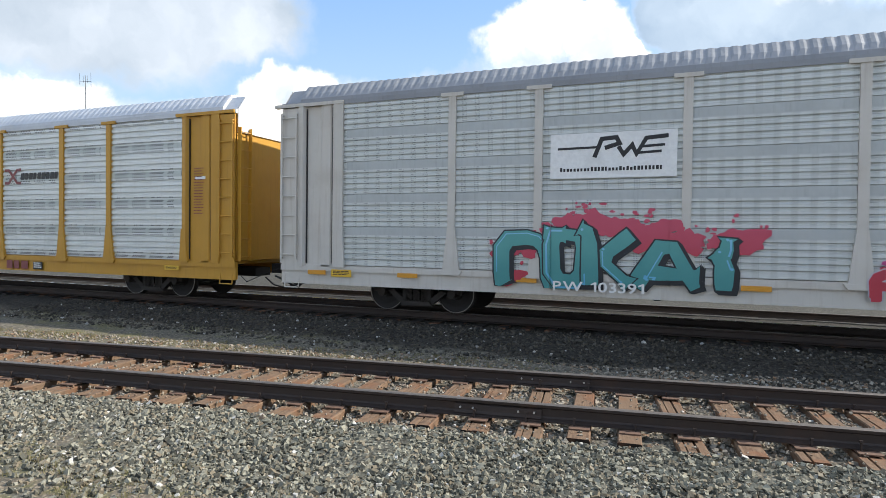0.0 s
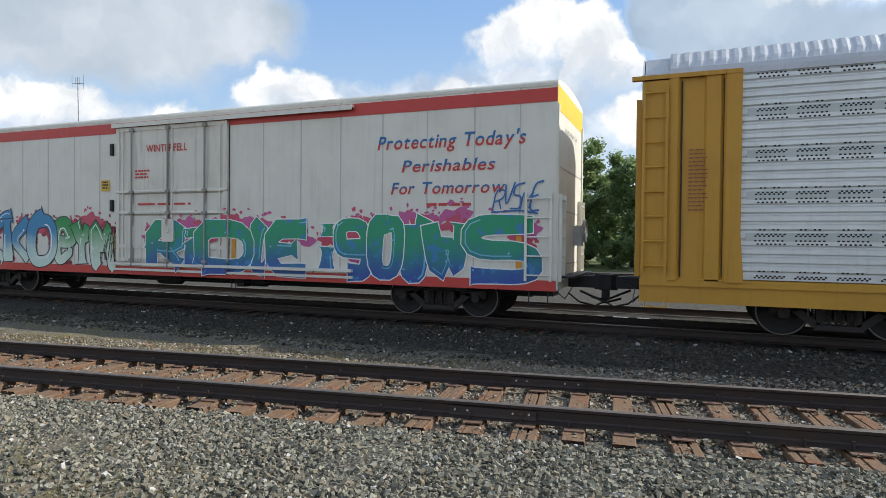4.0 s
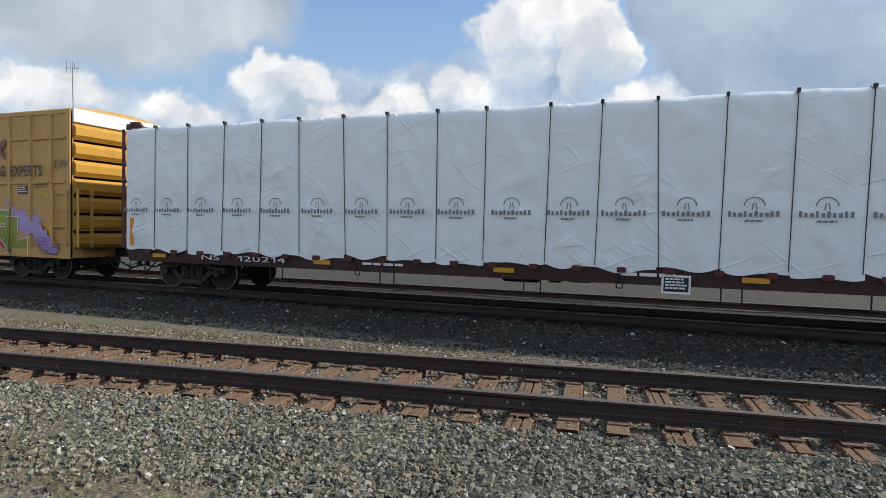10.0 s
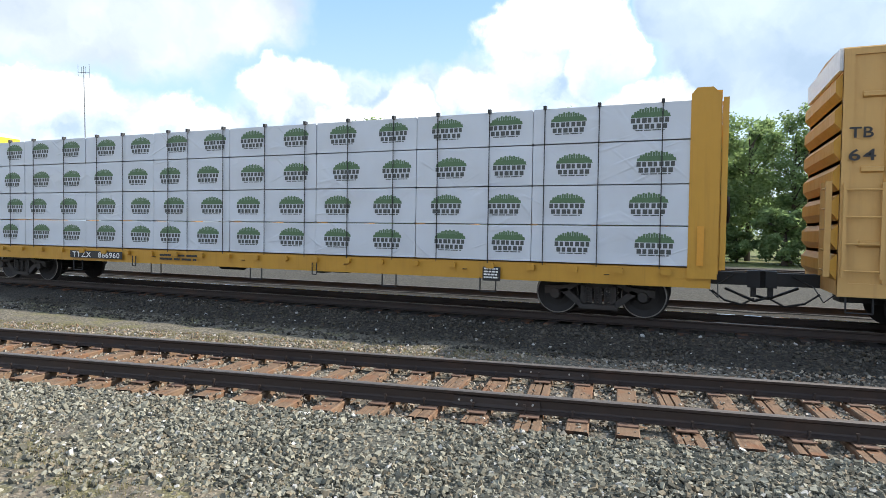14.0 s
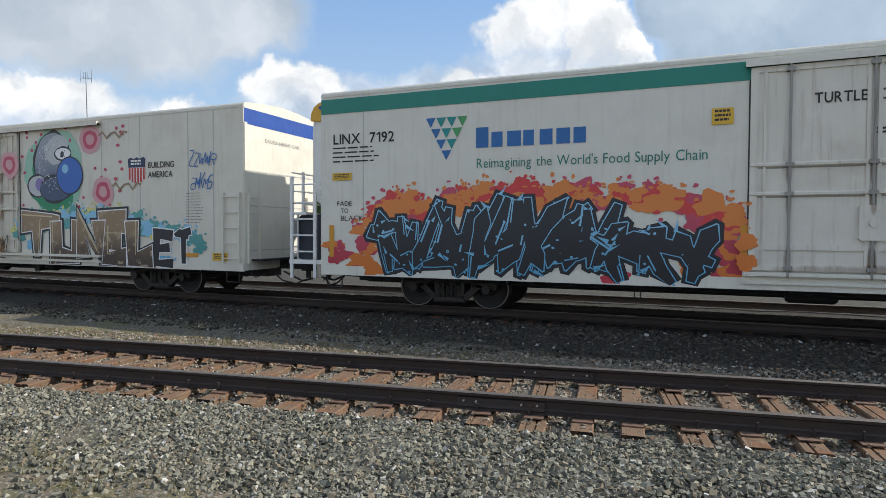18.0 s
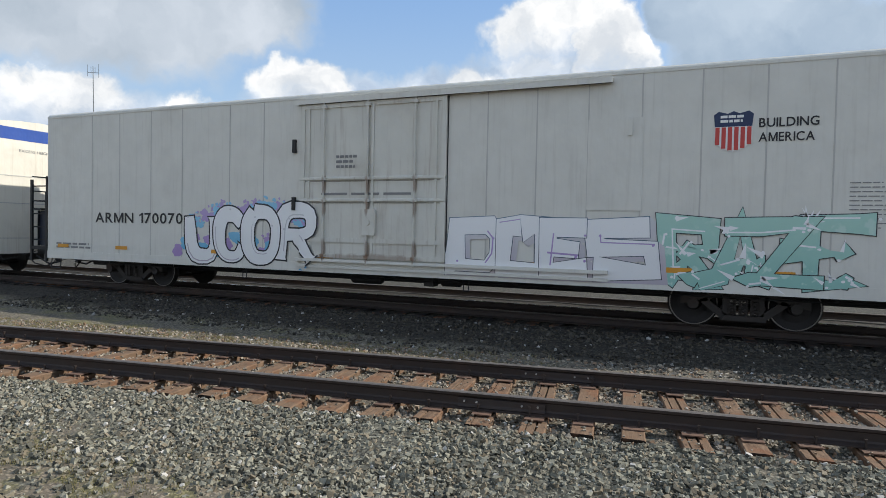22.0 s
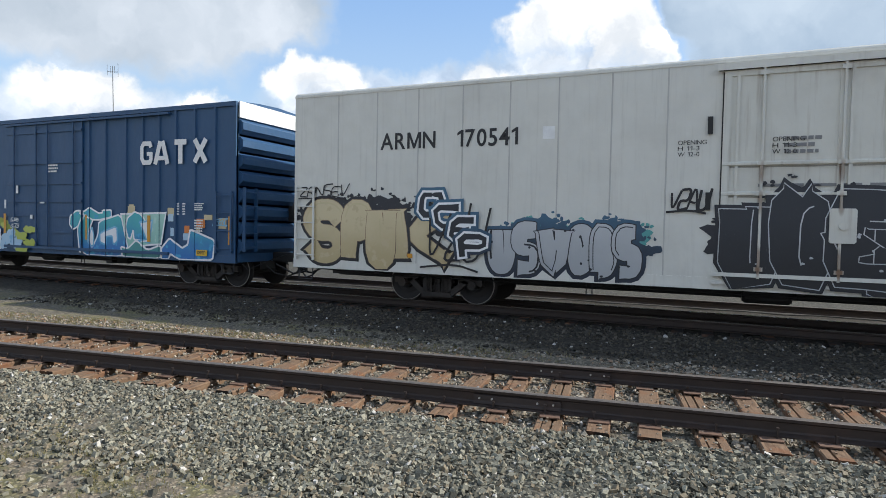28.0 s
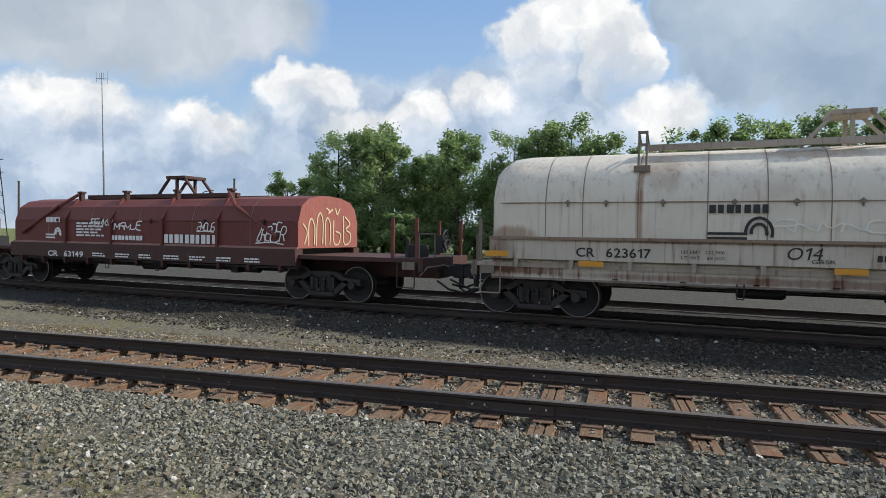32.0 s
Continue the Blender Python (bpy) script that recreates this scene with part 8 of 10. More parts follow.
q.add([(4.77, SIDE - 0.062, 4.20), (5.85, SIDE - 0.062, 4.20), (5.85, SIDE - 0.062, 4.07), (4.77, SIDE - 0.062, 4.07)], [(0, 1, 2, 3)])
for a in (4.92, 5.50):
    q.add([(a, SIDE - 0.0625, 4.1), (a + 0.17, SIDE - 0.0625, 4.1), (a + 0.17, SIDE - 0.0625, 3.60), (a, SIDE - 0.0625, 3.60)], [(0, 1, 2, 3)])
stroke(q, [(5.95, 4.17), (6.55, 3.62)], 0.13, SIDE - 0.0635)
stroke(q, [(5.98, 3.62), (6.55, 4.17)], 0.13, SIDE - 0.0645)
part("emblem", q, INK_MAROON, tb, "dark red block emblem")
rubbed(tb, "data_plate", 7.0, 7.42, 2.56, 2.80, INK, SIDE - 0.002, 0.006)
writing(tb, bars(Shape(), 7.03, 7.39, 2.59, 2.78, 3, SIDE - 0.011, 0, 9), INK_WHITE)
sticker(tb, 7.78, 8.30, 2.44, 2.60, SIDE - 0.002)
sticker(tb, -8.40, -7.85, 2.44, 2.62, SIDE - 0.002)
reflectors(tb, (8.30,), 1.15, upright=True, y=SIDE)
rubbed(tb, "reflector", 8.12, 8.40, 1.10, 1.62, REFLECT, SIDE - 0.004, 0.004)
reflectors(tb, (-8.35, -5.9), 1.15, upright=True, y=SIDE - 0.07)
STEPS = tuple((x - 0.06, x + 0.06, SIDE - 0.066) for x in RIB_L + RIB_R) + ((-2.42, 2.36, DY - 0.045),)
puffs(tb, [(-8.25 + 0.1 * (i % 2), 0.95 + 0.2 * i, 0.22, 0.2, SIDE - 0.0095, 0, 20 + i) for i in range(5)] + [(x_, z_, r_, 0.6 * r_, SIDE - 0.0095, 0, 30 + i) for i, (x_, z_, r_) in enumerate(((-7.5, 2.05, 0.2), (-6.4, 2.12, 0.2), (-5.5, 2.15, 0.42), (-5.0, 2.16, 0.36), (-4.5, 2.12, 0.3), (-3.6, 2.1, 0.18), (-2.62, 1.6, 0.3), (-2.55, 1.2, 0.3)))], [SP_PINK], steps=STEPS)
mural(tb, "teal marbled balloon letters with black depth and a pink cloud", [
    (SP_BLACK, SP_WHITE, "-80.4,17.0 -79.5,21.5 -75.4,23.0 -66.0,22.9 -61.5,23.6 -57.1,21.9 -49.1,21.5 -40.5,22.1 -36.2,20.6 -32.0,22.5 -25.1,20.3 -25.0,10.5 -22.3,8.5 -56.7,7.5 -79.2,7.5 -80.9,11.0"),
    (SP_SWIRL, SP_SWIRL, "-79.8,16.0 -79.4,20.2 -75.9,22.2 -71.3,21.1 -70.6,17.4 -74.7,16.9 -70.8,14.8 -69.8,10.4 -72.4,7.8 -79.8,7.5 -79.9,11.0 -75.7,11.6 -79.3,13.5"),
    (SP_SWIRL, SP_SWIRL, "-69.8,19.7 -67.8,21.7 -65.4,20.2 -64.8,16.2 -63.8,16.2 -63.8,21.0 -61.5,22.7 -59.0,21.2 -58.5,16.5 -57.3,7.5 -61.4,7.5 -62.1,10.6 -64.1,10.5 -64.6,7.6 -69.1,7.5"),
    (SP_SWIRL, SP_SWIRL, "-55.9,19.2 -53.4,21.0 -49.1,20.8 -48.3,17.7 -51.3,17.1 -51.2,14.9 -49.0,14.6 -48.9,11.3 -52.2,10.8 -52.2,9.3 -47.8,10.2 -47.1,7.5 -56.1,7.5"),
    (SP_SWIRL, SP_SWIRL, "-48.2,18.4 -46.6,20.3 -40.5,21.4 -38.1,19.9 -35.3,8.3 -37.5,7.5 -46.5,7.5"),
    (SP_BLACK, SP_BLACK, "-44.1,16.9 -42.2,16.9 -40.9,9.3 -42.8,9.2"),
    (SP_SWIRL, SP_SWIRL, "-34.3,20.4 -32.7,21.9 -29.5,21.4 -29.0,18.8 -30.3,9.8 -26.8,11.6 -24.4,11.4 -23.4,8.9 -25.9,7.5 -34.8,7.5"),
], SIDE - 0.034, STEPS, 0.022)
graffiti(tb, "PNARL", 2.9, 7.75, 0.74, 2.04, SP_OLIVE, SP_WHITE, shadow=SP_RED, shade=(-0.16, -0.03), inner=SP_GREEN, clouds=[SP_LILAC, SP_LILAC, SP_LILAC], puff_size=0.22, heavy=0.26, edge=0.022, soft=0, spikes=0.1, flare=1.12, seed=72, cells=(3.22, 4.12, 5.02, 5.80, 6.68, 7.62), base=SIDE - 0.010, steps=STEPS, label="olive sprayed letters with a white edge on lilac")
puffs(tb, [(-2.2 + 0.16 * (i % 3), 1.0 + 0.17 * i, 0.26, 0.16, DY - 0.046, 0, 50 + i) for i in range(5)], [SP_PINK])
puffs(tb, [(2.75 - 0.12 * (i % 3), 0.95 + 0.2 * i, 0.34 - 0.03 * i, 0.2, SIDE - 0.012, 0, 64 + i) for i in range(5)] + [(7.75 + 0.15 * i, 1.62 - 0.13 * i, 0.30, 0.15, SIDE - 0.070, 0, 60 + i) for i in range(6)], [SP_LILAC])
for n_, (a, b, c) in enumerate(((2.45, 2.95, 1.5), (2.4, 3.0, 1.15), (7.8, 8.4, 1.2), (8.1, 8.7, 0.95))):
    scrawl(tb, a, b, c - 0.12, c + 0.12, 170 + n_, SP_VIOLET, 0.02, SIDE - 0.074 if a > 7 else SIDE - 0.016, 5)
scrawl(tb, 8.5, 9.1, 3.30, 3.62, 77, INK, 0.018)
scrawl(tb, 7.9, 8.6, 0.95, 1.35, 78, INK, 0.02)

at, L = -133.013, 15.49
bx = car("box_car", "dark blue box car with blue and orange graffiti", "box car", at)
h = L / 2
part("body", body_shape(L, 0.74, 4.96, 5.08), [BOX_BLUE, GALV_DULL], bx, "dark blue steel body")
GX = [-6.91, -6.02, -5.21, -4.30, -3.46, -2.58, 2.07, 2.78, 3.63, 4.31, 4.96, 5.59, 6.29, 7.01]
ribs_on(bx, GX, 0.90, 4.84, 0.10, 0.05, BOX_BLUE)
part("eave_rail", Shape().box(-h, h, SIDE - 0.05, SIDE + 0.02, 4.84, 4.96), BOX_BLUE, bx)
part("side_sill", Shape().box(-h, h, SIDE - 0.03, SIDE + 0.05, 0.72, 0.92), BOX_BLUE, bx)
for s_ in (-1, 1):
    part("corner_post", Shape().box(min(s_ * (h - 0.1), s_ * h), max(s_ * (h - 0.1), s_ * h), SIDE - 0.04, SIDE + 0.05, 0.92, 4.84), BOX_BLUE, bx)
    end_wall(bx, s_ * h, s_, 0.95, 4.55, 8, BOX_BLUE, 0.13)
    part("end_top", Shape().box(min(s_ * h, s_ * (h + 0.05)), max(s_ * h, s_ * (h + 0.05)), -1.55, 1.55, 4.55, 4.97), PLACARD_WHITE, bx)
    end_ladder(bx, s_ * (h + 0.12), s_, -1.5, -1.05, 1.15, 2.6, 5, BOX_BLUE)
    ladder(bx, s_ * (h - 0.36) - 0.26, s_ * (h - 0.36) + 0.26, 1.1, 2.5, 4, BOX_BLUE, SIDE - 0.03)
hand_brake(bx, h + 0.12, 1, 0.5, 2.2)
d = part("door", Shape().box(-1.78, 1.80, SIDE - 0.05, SIDE + 0.01, 0.98, 4.74, c=0.02), BOX_BLUE, bx, "dark blue sliding plug door")
for z in (1.4, 1.9, 2.35, 2.90, 3.54, 4.5):
    part("cross_bar", Shape().box(-1.78, 1.80, SIDE - 0.085, SIDE - 0.05, z - 0.035, z + 0.035), BOX_BLUE, d)
for x in (-1.4, -0.3, 0.25, 1.45):
    part("lock_rod", Shape().tube((x, SIDE - 0.10, 0.95), (x, SIDE - 0.10, 4.72), 0.022, 8), BOX_BLUE, d)
part("door_track", Shape().box(-1.9, 5.4, SIDE - 0.12, SIDE, 4.74, 4.80), BOX_BLUE, bx)
part("lower_track", Shape().box(-1.9, 5.4, SIDE - 0.12, SIDE, 0.86, 0.94), BOX_BLUE, bx)
floor_gear(bx, -h + 0.3, h - 0.3, 0.74, 8)
running_gear(bx, L, (-6.19 + 0.1, 6.2))
stirrups(bx, (h - 0.3, -h + 0.3), 0.74)
GY = SIDE - 0.008
q = Shape()
for i, cx in enumerate((4.50, 5.08, 5.80, 6.52)):
    if i == 0:
        stroke(q, [(cx + 0.18, 3.86), (cx + 0.13, 3.97), (cx - 0.11, 3.97), (cx - 0.18, 3.88), (cx - 0.18, 3.55), (cx - 0.11, 3.44), (cx + 0.13, 3.44), (cx + 0.18, 3.52), (cx + 0.18, 3.70)], 0.13, GY - 0.05)
        stroke(q, [(cx + 0.24, 3.68), (cx + 0.02, 3.68)], 0.11, GY - 0.052)
    elif i == 1:
        stroke(q, [(cx - 0.24, 3.38), (cx - 0.04, 4.02)], 0.15, GY - 0.05)
        stroke(q, [(cx + 0.24, 3.38), (cx + 0.04, 4.02)], 0.15, GY - 0.051)
        stroke(q, [(cx - 0.12, 3.55), (cx + 0.12, 3.55)], 0.12, GY - 0.052)
    elif i == 2:
        stroke(q, [(cx - 0.22, 3.97), (cx + 0.22, 3.97)], 0.15, GY - 0.05)
        stroke(q, [(cx, 3.38), (cx, 3.95)], 0.16, GY - 0.051)
    else:
        stroke(q, [(cx - 0.20, 3.40), (cx + 0.20, 4.02)], 0.15, GY - 0.05)
        stroke(q, [(cx + 0.20, 3.40), (cx - 0.20, 4.02)], 0.15, GY - 0.051)
lettering(q, "BK  TY", -6.85, -5.84, 2.26, 2.44, GY - 0.046)
for x0, x1, z0, z1, n in ((0.25, 0.75, 3.20, 3.48, 3), (5.72, 5.82, 1.95, 2.30, 5), (5.92, 6.05, 1.95, 2.30, 5), (6.36, 6.72, 2.08, 2.30, 4), (6.36, 6.72, 1.50, 1.85, 5)):
    bars(q, x0, x1, z0, z1, n, SIDE - 0.092, 0, n)
writing(bx, q, INK_WHITE, "white block letters and small print bars")
STEPS = tuple((x - 0.04, x + 0.04, SIDE - 0.062) for x in GX) + ((-1.78, 1.80, SIDE - 0.10),)
puffs(bx, [(-7.45 + 0.1 * (i % 2), 0.95 + 0.22 * i, 0.22, 0.16, SIDE - 0.0095, 0, 30 + i) for i in range(5)] + [(-5.35 + 0.42 * i, 2.22 + 0.06 * (i % 3), 0.2, 0.11, SIDE - 0.0095, i % 2, 40 + i) for i in range(4)] + [(-2.6 + 0.3 * i, 1.85 - 0.13 * i, 0.24, 0.13, SIDE - 0.0095, i % 2, 50 + i) for i in range(5)], [SP_LIME, SP_OLIVE], steps=STEPS)
mural(bx, "mauve and plum sprayed letters on chalk white", [
    (SP_CHALK, SP_WHITE, "-76.4,15.0 -72.2,16.2 -68.8,21.1 -56.7,20.8 -51.3,21.9 -43.0,23.5 -40.1,20.9 -32.3,22.0 -28.8,20.4 -27.4,16.4 -22.0,14.4 -22.0,7.6 -75.6,7.4"),
    (SP_MAUVE, SP_WHITE, "-69.6,18.5 -65.5,21.6 -57.5,20.8 -56.3,15.9 -58.7,15.9 -59.4,18.9 -63.1,19.1 -64.3,15.8 -68.8,15.7"),
    (SP_SOOT, SP_CHALK, "-71.8,11.1 -67.2,15.4 -58.6,14.8 -58.2,11.2 -64.7,12.1 -64.7,7.6 -71.8,7.4"),
    (SP_MAUVE, SP_WHITE, "-58.3,15.9 -56.3,20.8 -51.3,21.9 -40.1,16.7 -43.7,15.3 -49.7,18.7 -50.5,14.9 -54.3,11.6 -57.5,13.7"),
    (SP_SOOT, SP_WHITE, "-57.5,13.4 -53.6,15.9 -49.0,16.8 -49.7,13.8 -45.9,11.8 -49.7,9.5 -51.2,7.4 -57.5,7.4"),
    (SP_MAUVE, SP_WHITE, "-44.1,21.4 -40.8,21.9 -37.2,20.8 -32.8,22.0 -32.1,18.1 -29.2,20.2 -27.4,16.6 -35.8,15.4 -39.4,18.3 -43.0,15.8"),
    (SP_SOOT, SP_WHITE, "-46.7,8.8 -39.7,13.5 -38.6,7.4 -44.1,7.4"),
    (SP_HAZE, SP_WHITE, "-39.0,13.0 -22.0,14.4 -22.0,10.1 -25.4,11.3 -28.7,9.2 -32.9,11.1 -38.6,10.3"),
    (SP_SOOT, SP_WHITE, "-37.9,9.1 -32.9,10.8 -28.7,8.9 -25.4,11.2 -23.0,9.6 -23.0,7.6 -37.1,7.4"),
], SIDE - 0.034, STEPS, 0.035, 0.07)
puffs(bx, [(-2.0 + 0.22 * i, 1.0 + 0.14 * (i % 3), 0.22, 0.2, SIDE - 0.106 if i > 0 else SIDE - 0.05, 0, 70 + i) for i in range(5)], [SP_HAZE])
mural(bx, "blue and teal sprayed letters with a white edge", [
    (SP_OCEAN, SP_WHITE, "12.9,16.5 13.2,19.0 16.1,20.7 19.3,20.4 16.9,16.0 14.5,14.9"),
    (SP_OCEAN, SP_WHITE, "17.4,20.0 21.2,21.6 24.9,20.0 26.6,20.1 26.6,20.8 30.4,21.0 30.5,18.9 25.6,18.0 21.8,18.0 19.3,19.1"),
    (SP_OCEAN, SP_WHITE, "16.5,15.2 18.7,19.5 22.5,17.9 21.3,15.8 20.7,11.5 22.3,9.7 24.7,13.5 25.1,17.5 34.5,19.8 37.8,10.3 34.4,7.4 17.6,7.4"),
    (SP_WHITE, SP_SKY, "21.3,14.5 22.2,15.8 23.0,13.2 22.7,10.2 21.5,10.2 20.8,12.0"),
    (SP_WHITE, SP_SKY, "25.6,14.1 32.8,16.3 33.1,11.9 31.4,10.8 30.8,13.4 28.4,13.1 28.4,10.7 25.7,11.4"),
], SIDE - 0.034, STEPS, 0.05, 0.12)
mural(bx, "teal sprayed letter with a white edge", [
    (SP_AQUA, SP_WHITE, "34.5,19.8 52.5,20.3 50.7,11.5 46.4,11.2 37.5,10.0"),
    (SP_OCEAN, SP_WHITE, "36.5,16.1 37.3,18.7 40.1,20.5 42.9,19.8 44.9,17.5 45.0,12.5 40.0,12.4 39.7,15.4 38.6,12.6 37.5,13.1"),
    (SP_WHITE, SP_SKY, "42.4,17.5 47.3,18.1 46.1,11.8 40.9,12.2 45.0,12.7"),
    (SP_TEAL, SP_WHITE, "34.6,10.4 37.5,9.9 40.9,12.4 45.4,9.7 50.6,11.2 50.7,7.4 35.3,7.4"),
], SIDE - 0.043, STEPS, 0.05, 0.12)
mural(bx, "blue sprayed arrow with a white edge", [
    (SP_OCEAN, SP_WHITE, "50.9,10.4 54.0,13.3 58.8,10.7 60.8,11.7 61.7,15.9 70.7,13.1 69.9,7.8 57.9,7.4 54.4,8.9 53.6,7.4 51.0,7.4"),
], SIDE - 0.051, STEPS, 0.055, 0.08)
puffs(bx, [(-1.1 + 0.2 * (i % 4), 0.82 + 0.21 * (i // 2), 0.19, 0.12, SIDE - 0.112, 0, 90 + i) for i in range(8)], [SP_LIME])
rg = random.Random(88)
for i in range(22):
    x, z = (rg.uniform(1.25, 1.75), rg.uniform(1.0, 1.9)) if i % 3 == 0 else (rg.uniform(5.35, 7.55), rg.uniform(1.3, 1.95)) if i % 3 == 1 else (rg.choice((2.85, 3.85, 4.6, 5.4, 6.75, 7.2)), rg.uniform(1.85, 2.15))
    w_, h_ = rg.uniform(0.07, 0.17), rg.uniform(0.07, 0.15)
    rubbed(bx, "paint_square", x - w_, x + w_, z - h_, z + h_, (SP_CREAM, SP_ORANGE, SP_CREAM, SP_CREAM, SP_HAZE)[i % 5], SIDE - 0.0098, 0.002 + 0.00008 * i)
scrawl(bx, 6.95, 7.45, 1.72, 1.90, 89, SP_SKY, 0.03, SIDE - 0.03)
scrawl(bx, -7.55, -7.15, 2.14, 2.34, 87, INK_WHITE, 0.02, SIDE - 0.06, 3)
for z in (1.52, 1.72):
    scrawl(bx, -1.55, -1.15, z, z + 0.13, 84 + int(z * 10), INK_WHITE, 0.02, SIDE - 0.114, 4)
for x0, x1, z0, z1 in ((-2.50, -2.33, 2.50, 2.55), (-2.50, -2.33, 2.26, 2.31), (-2.06, -1.97, 2.12, 2.40), (-1.30, -1.20, 2.60, 2.85), (-0.12, 0.10, 2.28, 2.33), (-0.60, -0.48, 1.80, 1.92)):
    rubbed(bx, "placard", x0, x1, z0, z1, PLACARD_WHITE, SIDE - 0.09 if x0 > -1.78 else SIDE - 0.002, 0.006)
reflectors(bx, (7.58, -7.6, -3.9, -1.95, 2.0, 4.6), 1.2, upright=True, y=SIDE - 0.04)
sticker(bx, 6.42, 6.82, 0.88, 1.04, SIDE - 0.075)
sticker(bx, -6.6, -6.35, 0.86, 1.04, SIDE - 0.075)


# ---- refrigerator cars in plain white ----
LX = reefer("refrigerator_car", "white refrigerator car with teal stripe and green graffiti", -16.06, 22.08, WHITE, zt=5.05, crown=5.17, stripe=STRIPE_TEAL, stripe_z=(4.52, 4.86), seams=[-9.9, 3.0],
            door=(-1.88, 1.88), rods=(-1.25, 0.0, 1.22), bars_z=(2.45, 2.97), track=(-1.97, 5.61), trucks=(-7.95, 7.36), end_band=BAND_YELLOW, band_z=(4.50, 4.98), ladder_l=False)
cooling_unit(LX, -11.04, -1)
platform(LX, -11.04, -1, UNIT_WHITE)


def triangles(owner, x0, x1, z0, z1):
    """A shield of rows of triangles that shade from blue through teal to green."""
    w, rowh = (x1 - x0) / 4, (z1 - z0) / 4
    plate = part("badge", Shape().box(x0 + 0.02, x1 - 0.02, LET + 0.008, LET + 0.010, z1 - 0.02, z1), WHITE, owner, "shield of green and blue triangles")
    for r in range(4):
        for i in range(4 - r):
            a, z = x0 + r * w / 2 + i * w, z1 - r * rowh
            tone = (INK_BLUE, INK_TEAL, INK_TEAL, INK_LEAF)[min(3, i + (r > 0 and i > 0))] if r < 3 else INK_BLUE
            part("triangle", Shape().add([(a + 0.03 * w, LET - 0.001, z - 0.02), (a + 0.97 * w, LET - 0.001, z - 0.02), (a + w / 2, LET - 0.001, z - rowh * 0.98)], [(0, 1, 2)]), tone, plate)


triangles(LX, -8.32, -7.33, 3.31, 4.27)
triangles(LX, 9.16, 10.94, 2.78, 4.52)
q = Shape()
blocks(q, -7.14, -4.72, 3.55, 3.98, 7, LET, 0, 0, 0.74, low=(1, 2, 3, 4, 5, 6))
writing(LX, q, INK_BLUE, "blue name drawn as blocks")
writing(LX, lettering(Shape(), "Reimagining the World's Food Supply Chain", -7.12, -2.58, 3.12, 3.32, LET, fat=THIN), INK_GREEN)
q = lettering(Shape(), "LINX  7192", -10.70, -9.10, 3.80, 4.03, LET)
bars(q, -10.72, -9.4, 3.30, 3.72, 4, LET, 0, 6, 0.3)
lettering(q, "TURTLE  CREEK", -0.88, 0.70, 4.02, 4.20, SIDE - 0.062)
lettering(q, "FADE", -10.6, -10.2, 2.35, 2.46, LET, fat=THIN)
lettering(q, "TO", -10.5, -10.3, 2.18, 2.29, LET, fat=THIN)
lettering(q, "BLACK", -10.5, -9.9, 2.0, 2.12, LET, fat=THIN)
bars(q, 0.0, 0.9, 3.42, 3.55, 2, SIDE - 0.062, 0, 8)
writing(LX, q, INK)
graffiti(LX, "JASKE", -10.05, -1.95, 0.74, 2.62, SP_COAL, SP_SKY, glow=SP_BLACK, inner=SP_SKY, clouds=[SP_RED, SP_ORANGE, SP_FLAME, SP_ORANGE], puff_size=0.17, seed=91, wild=0.8, heavy=0.145, blades=8, edge=0.020, cells=(-9.4, -8.2, -7.0, -5.7, -4.4, -2.7), steps=((-1.88, 1.88, SIDE - 0.09),), label="slate blue sprayed letters on an orange and red cloud")
graffiti(LX, "EBiZM", 1.95, 10.6, 0.74, 2.64, SP_EMERALD, SP_SKY, glow=SP_BLACK, inner=SP_GREEN, clouds=[SP_PINK, SP_PINK, SP_RED], puff_size=0.26, seed=92, wild=0.6, spikes=0.6, heavy=0.23, edge=0.035, flare=1.2, soft=1, cells=(2.45, 4.15, 5.60, 6.30, 7.80, 10.25), tops=(0.92, 0.88, 1.0, 0.92, 1.0), steps=((-1.88, 1.88, SIDE - 0.09),), label="dark green sprayed letters on a pink haze")
rg = random.Random(37)
puffs(LX, [(rg.uniform(-10.75, -9.6), rg.uniform(0.85, 1.75), rg.uniform(0.1, 0.3), rg.uniform(0.08, 0.18), SIDE - 0.011, i % 2, 300 + i) for i in range(15)], [SP_ORANGE, SP_RED])
puffs(LX, [(-2.3 + 0.13 * (i % 4), 0.95 + 0.09 * i, 0.2, 0.14, SIDE - 0.012 if i % 4 < 3 else SIDE - 0.092, (i + 1) % 2, 320 + i) for i in range(11)], [SP_ORANGE, SP_RED])
sticker(LX, -2.52, -2.15, 3.75, 4.05)
sticker(LX, -10.72, -10.2, 2.95, 3.12)
sticker(LX, 10.36, 10.84, 2.70, 2.92)
reflectors(LX, (-10.75, -1.95, -7.2, -4.4, 1.7, 5.2, 7.6, 10.2), 1.15, upright=True)


